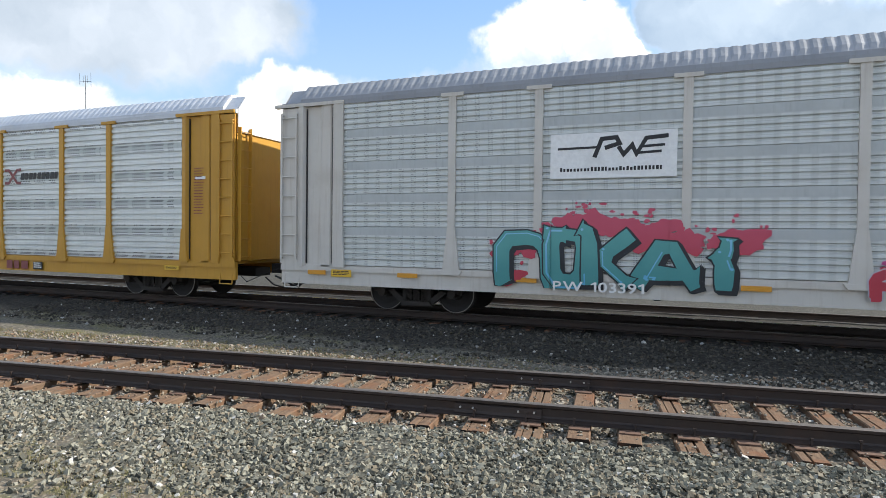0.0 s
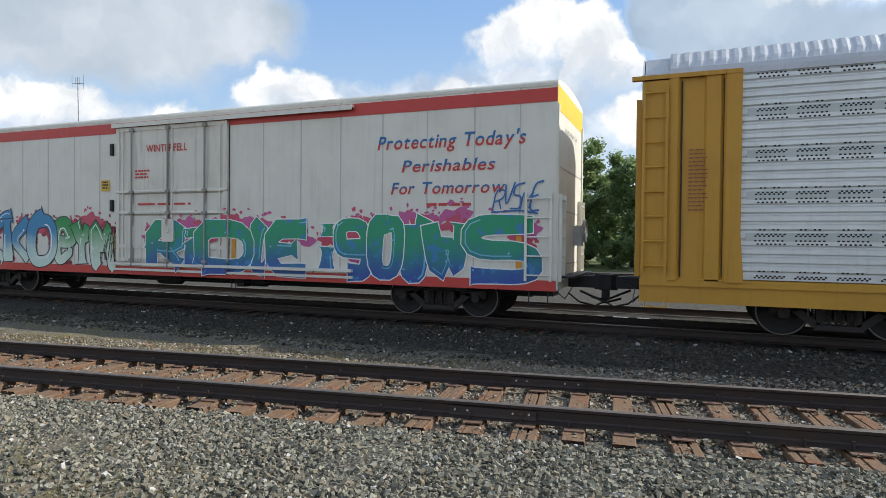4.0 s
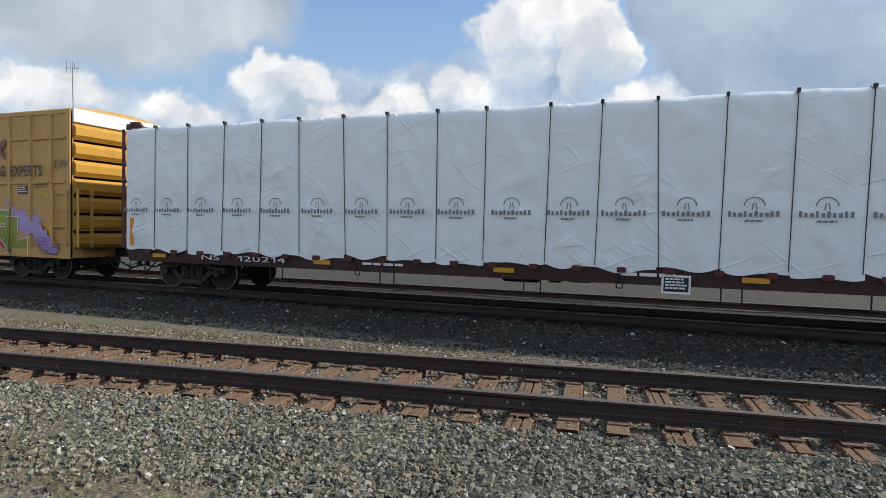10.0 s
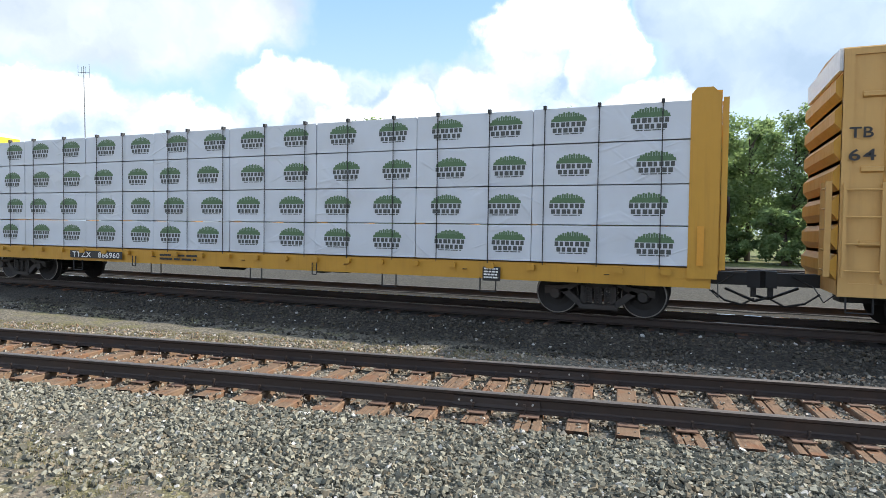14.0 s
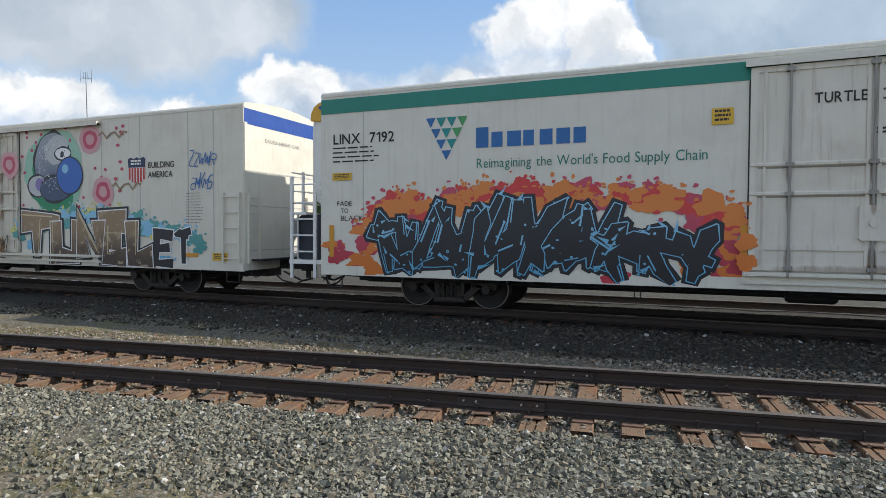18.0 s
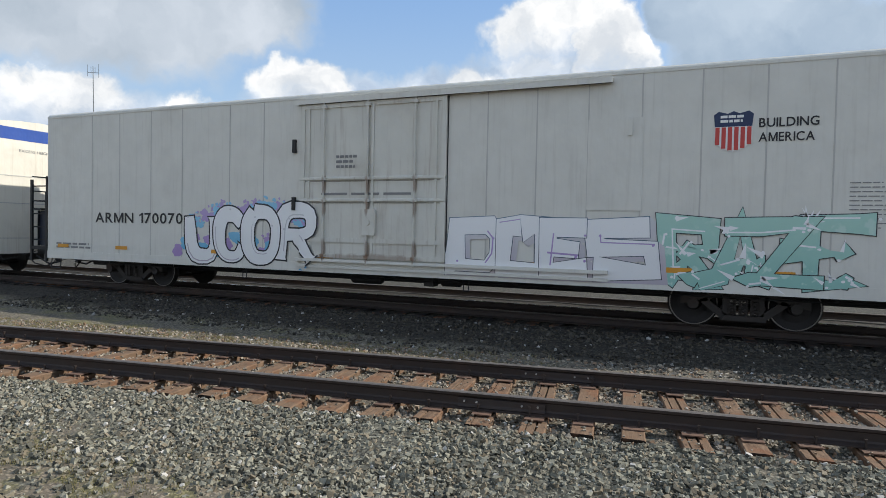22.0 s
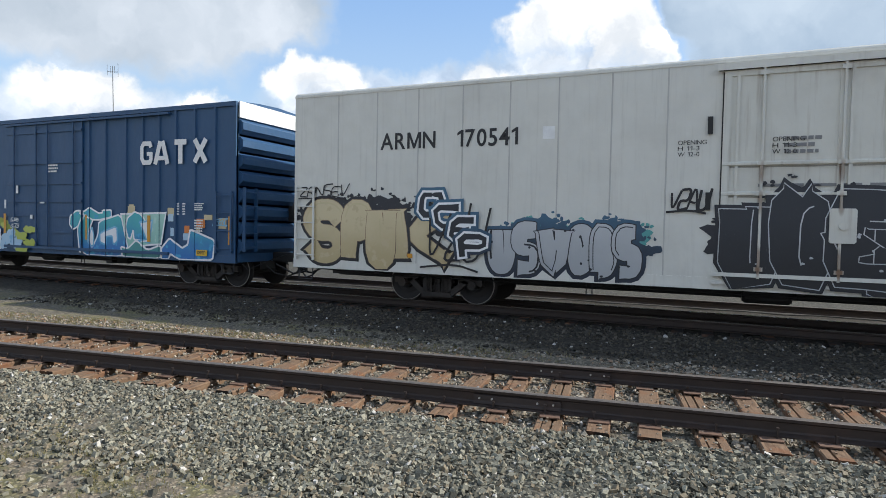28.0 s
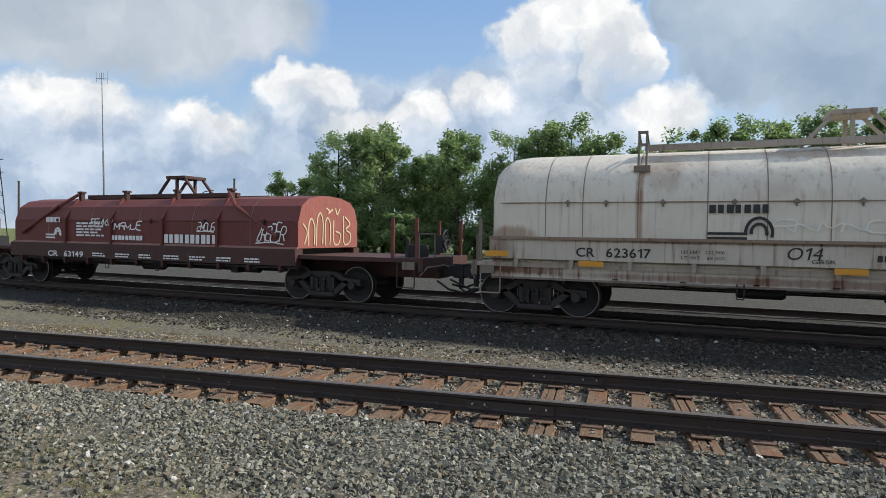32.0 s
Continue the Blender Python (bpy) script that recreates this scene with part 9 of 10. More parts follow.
def armn(label, at, length, paint, number, num_at, seams, door, rods, trucks, bars_z=(2.45, 2.97), badge=None, unit=0, band=BAND_BLUE, band_z=(4.48, 4.88), ladder_l=True, ladder_r=True, fat=BOLD, door_paint=None):
    ob = reefer("refrigerator_car", label, at, length, paint, seams=seams, door=door, rods=rods, bars_z=bars_z, track=(door[0] - 0.12, door[1] + 3.5), trucks=trucks,
                end_band=band, band_z=band_z, ladder_l=ladder_l, ladder_r=ladder_r, door_paint=door_paint)
    writing(ob, lettering(Shape(), number, *num_at, LET, fat=fat), INK)
    if badge:
        shield(ob, badge[0], badge[1], 0.66, 0.74)
        q = lettering(Shape(), "BUILDING", badge[0] + 0.42, badge[0] + 1.36, badge[1] + 0.06, badge[1] + 0.22, LET)
        lettering(q, "AMERICA", badge[0] + 0.42, badge[0] + 1.30, badge[1] - 0.20, badge[1] - 0.04, LET)
        writing(ob, q, INK)
    if unit:
        cooling_unit(ob, unit * length / 2, unit)
        platform(ob, unit * length / 2, unit, BLACK)
    q = Shape()
    bars(q, door[0] + 1.0, door[0] + 1.6, 3.15, 3.5, 3, SIDE - 0.062, 0, 4)
    bars(q, door[0] + 0.6, door[1] - 0.4, bars_z[0] + 0.12, bars_z[0] + 0.18, 1, SIDE - 0.062, 0, 5, 0.9)
    bars(q, length / 2 - 1.9, length / 2 - 1.3, 1.9, 2.75, 11, LET, 0, 6, 0.22)
    bars(q, -length / 2 + 0.4, -length / 2 + 1.9, 1.0, 1.2, 2, LET, 0, 7)
    writing(ob, q, INK_GREY)
    for z in (2.2, 3.6):
        part("door_catch", Shape().box(door[0] - 0.26, door[0] - 0.17, SIDE - 0.06, SIDE, z, z + 0.32), BLACK, ob)
    sticker(ob, length / 2 - 1.0, length / 2 - 0.5, 0.98, 1.18)
    reflectors(ob, (-length / 2 + 0.7, -length / 2 + 3.1, -4.6, door[0] + 0.7, 3.9, 6.6, 8.3), 1.06, 0.46, 0.10)
    return ob


# white car with the round painted figure
ob = armn("white refrigerator car covered with colourful graffiti", -39.453, 20.05, OFFWHITE, "ARMN 111079", (-7.60, -4.56, 3.52, 3.90), [-9.2, -7.60, -6.10, -4.57, -3.05, 5.0, 6.47, 8.20, 9.06], (-2.34, 1.48), (-1.57, -0.41, 0.73),
          (-7.40, 6.58), (2.39, 2.91, 3.53), (6.36, 3.40), -1, ladder_l=False)
DS = ((-2.34, 1.48, SIDE - 0.085),)
graffiti(ob, "EKAMS", -9.85, -2.45, 0.74, 2.45, SP_AZURE, SP_SKY, glow=SP_LEMON, inner=SP_LEMON, clouds=[SP_FOREST, SP_BLACK], puff_size=0.2, heavy=0.21, edge=0.022, spikes=0.7, soft=1, flare=1.25, cells=(-9.25, -7.75, -6.50, -5.45, -4.15, -2.75), tops=(0.92, 0.96, 1.0, 0.95, 0.9), halo=0.16, seed=101, wild=0.85, steps=DS, label="blue and yellow sprayed letters")
graffiti(ob, "TUNEL", 1.40, 7.2, 0.70, 2.20, SP_BROWN, SP_WHITE, glow=SP_BLACK, inner=SP_CREAM, clouds=[SP_LEMON, SP_TEAL, SP_SKY], puff_size=0.17, heavy=0.25, edge=0.03, flare=1.12, spikes=0.15, soft=0, cells=(1.50, 2.98, 4.08, 5.0, 6.05, 7.05), seed=102, wild=0.2, steps=DS, label="brown sprayed letters with white and teal edges")
graffiti(ob, "ET", 7.0, 8.6, 0.74, 1.75, SP_BLACK, SP_WHITE, clouds=[SP_TEAL, SP_SKY, SP_TEAL], puff_size=0.16, heavy=0.2, edge=0.03, cells=(7.05, 7.75, 8.3), spikes=0.3, soft=0, seed=109, wild=0.4, label="small dark letters on a teal cloud")
q = Shape()
y = SIDE - 0.011
mural = [(3.0, 3.5, 1.18, 1.3, 0, 0.12), (2.95, 2.92, 0.95, 0.62, 1, 0.1), (2.42, 3.6, 0.34, 0.7, 1, 0.1), (2.95, 3.72, 0.80, 1.0, 7, 0.05), (2.95, 3.72, 0.74, 0.94, 2, 0.05), (3.15, 4.12, 0.50, 0.44, 8, 0.08),
         (2.30, 3.08, 0.46, 0.36, 7, 0.05), (2.30, 3.08, 0.40, 0.30, 8, 0.05), (2.42, 3.12, 0.22, 0.2, 4, 0.05), (3.1, 2.98, 0.72, 0.42, 7, 0.06), (3.1, 2.98, 0.66, 0.36, 2, 0.06), (3.42, 4.0, 0.36, 0.22, 7, 0.06), (3.42, 4.0, 0.31, 0.17, 3, 0.06), (3.40, 3.98, 0.08, 0.09, 7, 0.05)]
for i, (cx, cz, rx, rz, slot, rough) in enumerate(mural):
    blob(q, cx, cz, rx, rz, y - 0.0008 * i, slot, 400 + i, rough, 36)
rg = random.Random(55)
for i in range(130):
    a, r = rg.uniform(0, 6.28), rg.uniform(0.2, 0.92) ** 0.6
    blob(q, 2.95 + 0.70 * r * math.cos(a), 3.66 + 0.84 * r * math.sin(a), 0.016, 0.016, y - 0.0118, 3 if i % 3 else 7, i, 0.1, 6)
q.turned([(y - 0.013, 0.0), (y - 0.013, 0.55), (y - 0.012, 0.56)], "y", (3.70, 0, 3.35), 32, 7)
q.turned([(y - 0.014, 0.0), (y - 0.014, 0.51), (y - 0.013, 0.52)], "y", (3.70, 0, 3.35), 32, 5)
q.turned([(y - 0.015, 0.0), (y - 0.015, 0.13), (y - 0.0145, 0.135)], "y", (3.52, 0, 3.55), 16, 6)
part("mural", q, [SP_JADE, SP_GREEN, SP_STEEL, SP_WHITE, SP_VIOLET, SP_BLUE, SP_SKY, SP_BLACK, SP_GREY], ob, "round sprayed mural in grey, blue and jade")
q = Shape()
rg = random.Random(5)
dots_ = part("spray_dots", Shape().add([(x_, y - 0.0004, z_) for x_, z_ in ((3.0, 4.6), (3.05, 4.6), (3.05, 4.65), (3.0, 4.65))], [(0, 1, 2, 3)]), SP_RED, ob, "pink spray rings, dots and squiggles")
for cx, cz in ((1.15, 3.75), (4.55, 4.35), (5.05, 2.85)):
    ring_ = Shape()
    for r, slot in ((0.42, 0), (0.28, 1), (0.16, 0)):
        blob(ring_, cx, cz, r, r, y - 0.09 * (cx < 1.48) - 0.004 + 0.004 * r, slot, int(cx * 10), 0.1)
    part("spray_ring", ring_, [SP_ROSE, SP_RED], dots_)
for i in range(46):
    cx = rg.uniform(1.6, 5.9)
    part("spray_dot", blob(Shape(), cx, rg.uniform(2.4, 4.75), 0.05 + 0.03 * rg.random(), 0.05, y - 0.0005, 0, i, 0.1, 8), SP_RED, dots_)
for x0, z0 in ((4.9, 4.45), (5.4, 3.0), (-0.4, 4.0)):
    part("squiggle", stroke(Shape(), [(x0 + 0.16 * t_, z0 + 0.10 * math.sin(2.2 * t_)) for t_ in range(8)], 0.05, y - 0.09 * (x0 < 1.4) - 0.006), SP_BROWN, dots_)
scrawl(ob, 8.2, 9.1, 3.45, 3.85, 103, INK_BLUE, 0.03)
scrawl(ob, 8.3, 9.0, 2.85, 3.25, 108, INK_BLUE, 0.03)
scrawl(ob, -9.0, -7.8, 4.02, 4.18, 104, INK, 0.022, loops=7)
scrawl(ob, -9.75, -8.95, 2.45, 2.9, 107, INK, 0.025, loops=4)
q = Shape()
for cx, cz, rx, rz in ((-9.2, 3.65, 0.28, 0.2), (-9.1, 3.62, 0.16, 0.12), (-8.8, 3.8, 0.35, 0.12), (-9.3, 3.15, 0.38, 0.34), (-9.0, 3.3, 0.5, 0.2)):
    stroke(q, [(cx + rx * math.cos(i * 0.3927), cz + rz * math.sin(i * 0.3927)) for i in range(15)], 0.028, SIDE - 0.012 - 0.0008 * len(q.f) / 14)
part("tag", q, INK, ob, "black looping doodle")
scrawl(ob, -0.05, 0.6, 3.08, 3.5, 105, INK, 0.06, SIDE - 0.09, 4)
scrawl(ob, -1.9, 0.9, 1.0, 1.8, 106, INK, 0.04, SIDE - 0.10, 12)
q = Shape()
lettering(q, "CLOSE AND LOCK", -1.5, -0.45, 4.22, 4.30, SIDE - 0.062, fat=THIN)
lettering(q, "DOORS BEFORE", -1.45, -0.5, 4.08, 4.16, SIDE - 0.062, fat=THIN)
lettering(q, "MOVING CAR", -1.35, -0.6, 3.94, 4.02, SIDE - 0.062, fat=THIN)
writing(ob, q, INK)

ob = armn("white refrigerator car with pale green and lilac graffiti", -63.53, 22.4, GREYWHITE, "ARMN 170070", (-9.15, -5.83, 1.82, 2.10), [-9.3, -8.2, -7.0, -5.87, -4.26, -3.18, 2.71, 3.78, 4.83, 5.85, 6.92, 8.00, 9.05, 10.1], (-2.02, 1.79), (-1.34, -0.15, 1.05),
          (-8.24, 7.75), (2.44, 2.95), (7.45, 3.70), -1, band=INK, band_z=(4.50, 4.59), ladder_l=False)
DS = ((-2.02, 1.79, SIDE - 0.085),)
graffiti(ob, "UcoR", -5.75, -1.55, 0.75, 2.28, SP_WHITE, SP_BLACK, inner=SP_PALE, clouds=[SP_LILAC, SP_SKY], puff_size=0.11, soft=2, heavy=0.20, edge=0.038, seed=111, wild=0.1, spikes=0.1, cells=(-5.62, -4.65, -3.72, -2.70, -1.60), tops=(0.92, 0.96, 1.0, 1.04), steps=DS, label="white sprayed letters with a black outline")
puffs(ob, [(-6.0 + 0.28 * i, 1.1 + 0.5 * ((i * 7) % 5) / 5, 0.2, 0.15, SIDE - 0.0105, i % 2, 500 + i) for i in range(13)], [SP_LILAC, SP_SKY])
graffiti(ob, "DOES", 1.85, 6.15, 0.85, 2.02, SP_WHITE, SP_SLATE, shadow=SP_PALE, inner=SP_LILAC, edge=0.014, heavy=0.24, flare=1.3, spikes=0.6, soft=0, cells=(2.0, 3.05, 4.0, 4.95, 6.15), seed=112, wild=0.4, label="pale lilac sprayed letters")
graffiti(ob, "RAZE", 5.85, 9.6, 0.80, 2.12, SP_AQUA, SP_BLACK, inner=SP_WHITE, edge=0.016, heavy=0.19, flare=1.3, spikes=0.9, soft=0, cells=(6.3, 7.2, 7.95, 8.7, 9.45), seed=113, wild=0.8, label="jade green sprayed letters")
part("side_hatch", Shape().box(4.83, 5.88, SIDE - 0.02, SIDE, 2.24, 4.05, c=0.02).box(5.6, 5.68, SIDE - 0.06, SIDE - 0.02, 3.7, 4.05), GREYWHITE, ob)

POCKET = painted("tan rust stain on white", (0.46, 0.36, 0.26), 0.6, (0.22, 0.11, 0.06), 0.7)
RUSTY = painted("rust runs on white", (0.66, 0.61, 0.49), 0.6, (0.34, 0.20, 0.10), 0.5, streak=1.3, stains=[(-2.2, 2.5, 0.14, 1.9, 0.75), (1.38, 2.6, 0.14, 1.9, 0.8), (-0.42, 2.4, 0.10, 1.9, 0.7), (-0.4, 1.05, 2.0, 0.3, 0.75), (-0.4, 2.34, 1.9, 0.08, 0.6),
                (-1.2, 1.6, 0.9, 0.5, 0.4), (0.7, 2.9, 0.7, 0.35, 0.35), (1.1, 1.5, 0.5, 0.6, 0.5)])
ob = armn("rust stained white refrigerator car with silver graffiti", -87.285, 19.77, OFFWHITE, "ARMN 110994", (-7.58, -4.60, 3.40, 3.74), [-9.20, -7.64, -6.12, -4.60, -3.11, 2.20, 3.70, 5.18, 6.66, 8.17, 8.93], (-2.30, 1.46), (-1.60, -0.49, 0.64),
          (-7.45, 6.56), (2.39, 2.91, 3.53), (6.28, 3.34), 0, ladder_l=False, ladder_r=False, door_paint=RUSTY)
DS = ((-2.30, 1.46, SIDE - 0.085),)
q = lettering(Shape(), "ARMN", -7.52, -6.25, 2.25, 2.55, LET)
lettering(q, "110994", -7.52, -6.20, 1.80, 2.08, LET)
writing(ob, q, INK_GREY, "faded stencilled number")
for z in (1.04, 1.42, 1.90, 2.38):
    pocket = part("step_pocket", Shape().box(9.20, 9.84, SIDE - 0.035, SIDE, z - 0.02, z + 0.02).box(9.20, 9.84, SIDE - 0.035, SIDE, z + 0.18, z + 0.22).box(9.20, 9.25, SIDE - 0.035, SIDE, z + 0.02, z + 0.18).box(9.79, 9.84, SIDE - 0.035, SIDE, z + 0.02, z + 0.18), OFFWHITE, ob, "framed step pocket in the car side")
    part("pocket_back", flat_sheet(9.255, 9.785, z + 0.025, z + 0.175, SIDE - 0.006), POCKET, pocket)
    part("rung", Shape().tube((9.24, SIDE - 0.05, z + 0.15), (9.80, SIDE - 0.05, z + 0.15), 0.013, 6), OFFWHITE, pocket)
for z in (1.86, 3.62):
    plate_ = part("lock_plate", Shape().box(5.27, 5.41, SIDE - 0.04, SIDE, z, z + 0.32, c=0.012), OFFWHITE, ob, "small bolted lock plate")
    for d_ in (0.07, 0.16, 0.25):
        part("bolt", Shape().tube((5.34, SIDE - 0.055, z + d_), (5.34, SIDE - 0.04, z + d_), 0.02, 6), BLACK, plate_)
part("jacking_bar", Shape().box(5.90, 6.80, SIDE - 0.05, SIDE, 1.46, 1.54, c=0.01), POCKET, ob, "rusty bar over the truck")
part("rust_patch", flat_sheet(5.94, 6.76, 1.0, 1.46, SIDE - 0.005), POCKET, ob, "rust stained patch under the bar")
part("jacking_pad", Shape().box(6.28, 6.80, SIDE - 0.06, SIDE + 0.02, 0.64, 0.90, c=0.015), POCKET, ob, "rusty jacking pad on the sill")
for a_, b_, c_, d_ in ((8.40, 8.86, 0.87, 1.01), (5.72, 5.95, 0.90, 0.96)):
    rubbed(ob, "plate", a_, b_, c_, d_, POCKET)
writing(ob, bars(Shape(), 7.27, 7.50, 1.63, 1.75, 2, LET, 0, 4), INK_WHITE)
writing(ob, bars(Shape(), 7.05, 7.6, 0.90, 0.98, 1, LET, 0, 5, 0.8), INK_GREY)
graffiti(ob, "CaRm", -6.25, -1.70, 0.72, 2.28, SP_GREY, SP_BLACK, shadow=SP_BLACK, shade=(0.06, 0.03), inner=SP_WHITE, clouds=[SP_RED, SP_PALE], puff_size=0.10, cells=(-6.20, -5.20, -4.18, -3.18, -1.72), heavy=0.27, edge=0.05, soft=2, spikes=0.05, flare=0.95, seed=121, steps=DS, label="silver sprayed letters with a black outline")
graffiti(ob, "E2BI", 1.5, 5.1, 0.70, 2.22, SP_FADED, SP_SLATE, edge=0.014, shadow=SP_FADED, shade=(0.09, -0.04), inner=SP_SLATE, cells=(1.52, 2.66, 3.46, 4.32, 5.02), heavy=0.24, soft=0, spikes=0.1, flare=1.1, seed=122, steps=DS, label="faded blue and green sprayed letters")
for n_, (a, b, c, d_) in enumerate(((-2.2, -1.5, 1.2, 2.1), (-2.1, -1.4, 1.0, 1.5), (-1.8, -0.4, 0.74, 0.95), (-2.15, -1.7, 1.7, 2.2))):
    scrawl(ob, a, b, c, d_, 620 + n_, SP_RED, 0.045, SIDE - 0.095, 4)
scrawl(ob, -1.35, -0.5, 1.72, 1.90, 630, INK, 0.05, SIDE - 0.095, 4)
q = Shape()
for cx, cz, r in ((8.15, 1.35, 0.56), (7.72, 1.85, 0.17), (8.58, 1.85, 0.17), (8.12, 1.6, 0.22)):
    stroke(q, [(cx + r * math.cos(i * 0.3927), cz + r * math.sin(i * 0.3927)) for i in range(17)], 0.05, SIDE - 0.024)
part("tag", q, INK, ob, "black looping line tag")
scrawl(ob, 7.0, 7.5, 1.15, 1.6, 123, INK, 0.03, loops=3)
scrawl(ob, 8.75, 9.2, 1.0, 1.35, 127, INK, 0.03, loops=3)
scrawl(ob, 6.3, 7.9, 2.2, 2.5, 124, INK_GREY, 0.02, loops=8)
scrawl(ob, 4.6, 5.4, 1.9, 2.2, 128, INK_GREY, 0.018, loops=5)
q = Shape()
for words, z, reach in (("YOU WANT THE", 1.84, 1.15), ("TRUTH GO TO A", 1.62, 1.2)):
    lettering(q, words, -9.25, -9.25 + reach, z, z + 0.15, SIDE - 0.012, fat=THIN, slant=0.1)
writing(ob, q, INK, "hand written black words")
for n_, (z, reach) in enumerate(((1.40, 1.1), (1.16, 1.5), (0.92, 1.55))):
    scrawl(ob, -9.25, -9.25 + reach, z, z + 0.15, 125 + 10 * n_, INK, 0.022, loops=8)
scrawl(ob, -7.0, -6.4, 0.9, 2.1, 126, INK_RED, 0.04)
q = Shape()
for words, z in (("CLOSE AND LOCK", 4.14), ("DOORS BEFORE", 4.02), ("MOVING CAR", 3.90)):
    lettering(q, words, -1.42, -0.62, z, z + 0.07, SIDE - 0.062, fat=THIN)
for words, z in (("SECURE BOTH", 2.76), ("HASPS BEFORE", 2.66), ("MOVING CAR", 2.56)):
    lettering(q, words, -1.42, -0.72, z, z + 0.06, SIDE - 0.062, fat=THIN)
lettering(q, "ASD", -0.25, -0.05, 1.95, 2.03, SIDE - 0.062, fat=THIN)
lettering(q, "SEAL", -0.1, 0.15, 1.70, 1.78, SIDE - 0.062, fat=THIN)
writing(ob, q, INK)

ob = armn("grey white refrigerator car with cream and black graffiti", -112.257, 22.29, GREYWHITE, "ARMN   170541", (-8.70, -5.38, 3.55, 3.92), [-9.87, -8.80, -7.73, -6.65, -5.57, -4.53, -3.47, -2.43, 3.51, 4.55, 5.59, 6.6, 7.6, 8.7, 9.8], (-1.46, 2.37), (-0.81, 0.42, 1.65),
          (-7.43, 7.43), (2.49, 3.03), (8.48, 3.64), 1, band=None, ladder_r=False)
DS = ((-1.46, 2.37, SIDE - 0.085),)
graffiti(ob, "sPUK", -11.0, -6.80, 0.75, 2.33, SP_SAND, SP_BROWN, glow=SP_BLACK, inner=SP_CREAM, edge=0.016, heavy=0.235, clouds=[SP_BLACK, SP_BLACK], puff_size=0.14, cells=(-10.75, -9.65, -8.95, -8.28, -6.85), flare=1.15, soft=2, spikes=0.1, seed=131, label="cream sprayed letters with a black outline")
for n_, (ch, x, z) in enumerate((("O", -7.65, 2.02), ("C", -7.22, 1.78), ("E", -6.86, 1.52), ("P", -6.62, 1.12))):
    graffiti(ob, ch, x - 0.05, x + 0.62, z - 0.06, z + 0.52, SP_BLACK, SP_WHITE, glow=SP_SLATE, seed=139 + n_, base=SIDE - 0.032 - 0.008 * n_, heavy=0.22, edge=0.05, spikes=0.0, label="small black ring letter on a white cloud")
scrawl(ob, -7.6, -6.2, 1.0, 2.3, 132, INK, 0.05, SIDE - 0.052, 3)
graffiti(ob, "uSWebS", -6.0, -2.6, 0.76, 1.88, SP_GREY, SP_BLACK, glow=SP_SLATE, inner=SP_BLACK, clouds=[SP_TEAL, SP_SLATE], puff_size=0.13, soft=2, spikes=0.1, heavy=0.24, edge=0.02, cells=(-5.92, -5.40, -4.85, -4.25, -3.75, -3.32, -2.85), seed=133, label="silver sprayed letters")
graffiti(ob, "UUED", -1.45, 2.05, 0.72, 2.42, SP_COAL, SP_GREY, glow=SP_BLACK, clouds=[SP_BLACK, SP_BLACK, SP_BLACK], puff_size=0.24, inner=SP_GREY, heavy=0.28, edge=0.018, seed=134, wild=0.5, spikes=0.9, soft=1, cells=(-1.35, -0.50, 0.30, 1.10, 1.95), steps=DS, label="black sprayed letters with white edges")
graffiti(ob, "APDS", 2.2, 6.75, 0.78, 2.28, SP_COAL, SP_SKY, glow=SP_SKY, inner=SP_GREY, heavy=0.30, edge=0.012, soft=2, spikes=0.1, cells=(2.3, 3.6, 4.6, 5.6, 6.65), seed=135, steps=DS, label="black sprayed letters with a sky blue edge")
graffiti(ob, "sCub", 6.85, 9.95, 0.74, 2.05, SP_SKY, SP_BLUE, inner=SP_WHITE, heavy=0.26, edge=0.016, soft=2, spikes=0.1, cells=(6.9, 7.7, 8.5, 9.2, 9.9), seed=136, label="sky blue sprayed letters")
scrawl(ob, -2.4, -1.7, 2.2, 2.7, 137, INK, 0.045, loops=4)
scrawl(ob, -11.0, -9.6, 2.45, 2.8, 138, INK, 0.03, loops=6)
q = Shape()
for x, y_ in ((-2.23, LET), (-0.65, SIDE - 0.062)):
    lettering(q, "OPENING", x, x + 0.5, 3.42, 3.50, y_, fat=THIN)
    lettering(q, "H 11-3", x, x + 0.38, 3.31, 3.39, y_, fat=THIN)
    lettering(q, "W 12-0", x, x + 0.38, 3.20, 3.28, y_, fat=THIN)
writing(ob, q, INK)
rubbed(ob, "data_plate", -4.85, -4.60, 3.64, 3.90, PLACARD_WHITE, SIDE - 0.008, 0.003)


# ---- covered coil cars ----
FRAME_TOP = painted("stained cream girder", (0.50, 0.45, 0.37), 0.65, (0.13, 0.058, 0.035), 0.85, streak=1.7, stains=[(4.9, 1.42, 1.7, 0.45, 0.75), (3.4, 1.4, 0.3, 0.5, 0.75), (6.1, 1.2, 0.8, 0.6, 0.8), (-6.2, 1.3, 0.5, 0.5, 0.6), (0.4, 0.95, 6.5, 0.10, 0.6), (-1.0, 1.66, 5.0, 0.05, 0.6), (-5.6, 1.05, 0.9, 0.16, 0.7)])
FAINT_TAG = painted("chalky worn spray", (0.68, 0.67, 0.60), 0.6, (0.58, 0.54, 0.46), 0.9)
FADED_TAG = painted("faded red spray", (0.44, 0.29, 0.23), 0.6, (0.40, 0.32, 0.25), 0.9)
POST_RUST = painted("rusty guide steel", (0.20, 0.16, 0.13), 0.7, (0.07, 0.035, 0.022), 0.9)
COIL_LIP = painted("pale hood lip", (0.30, 0.17, 0.14), 0.6, (0.1, 0.05, 0.04), 0.5)
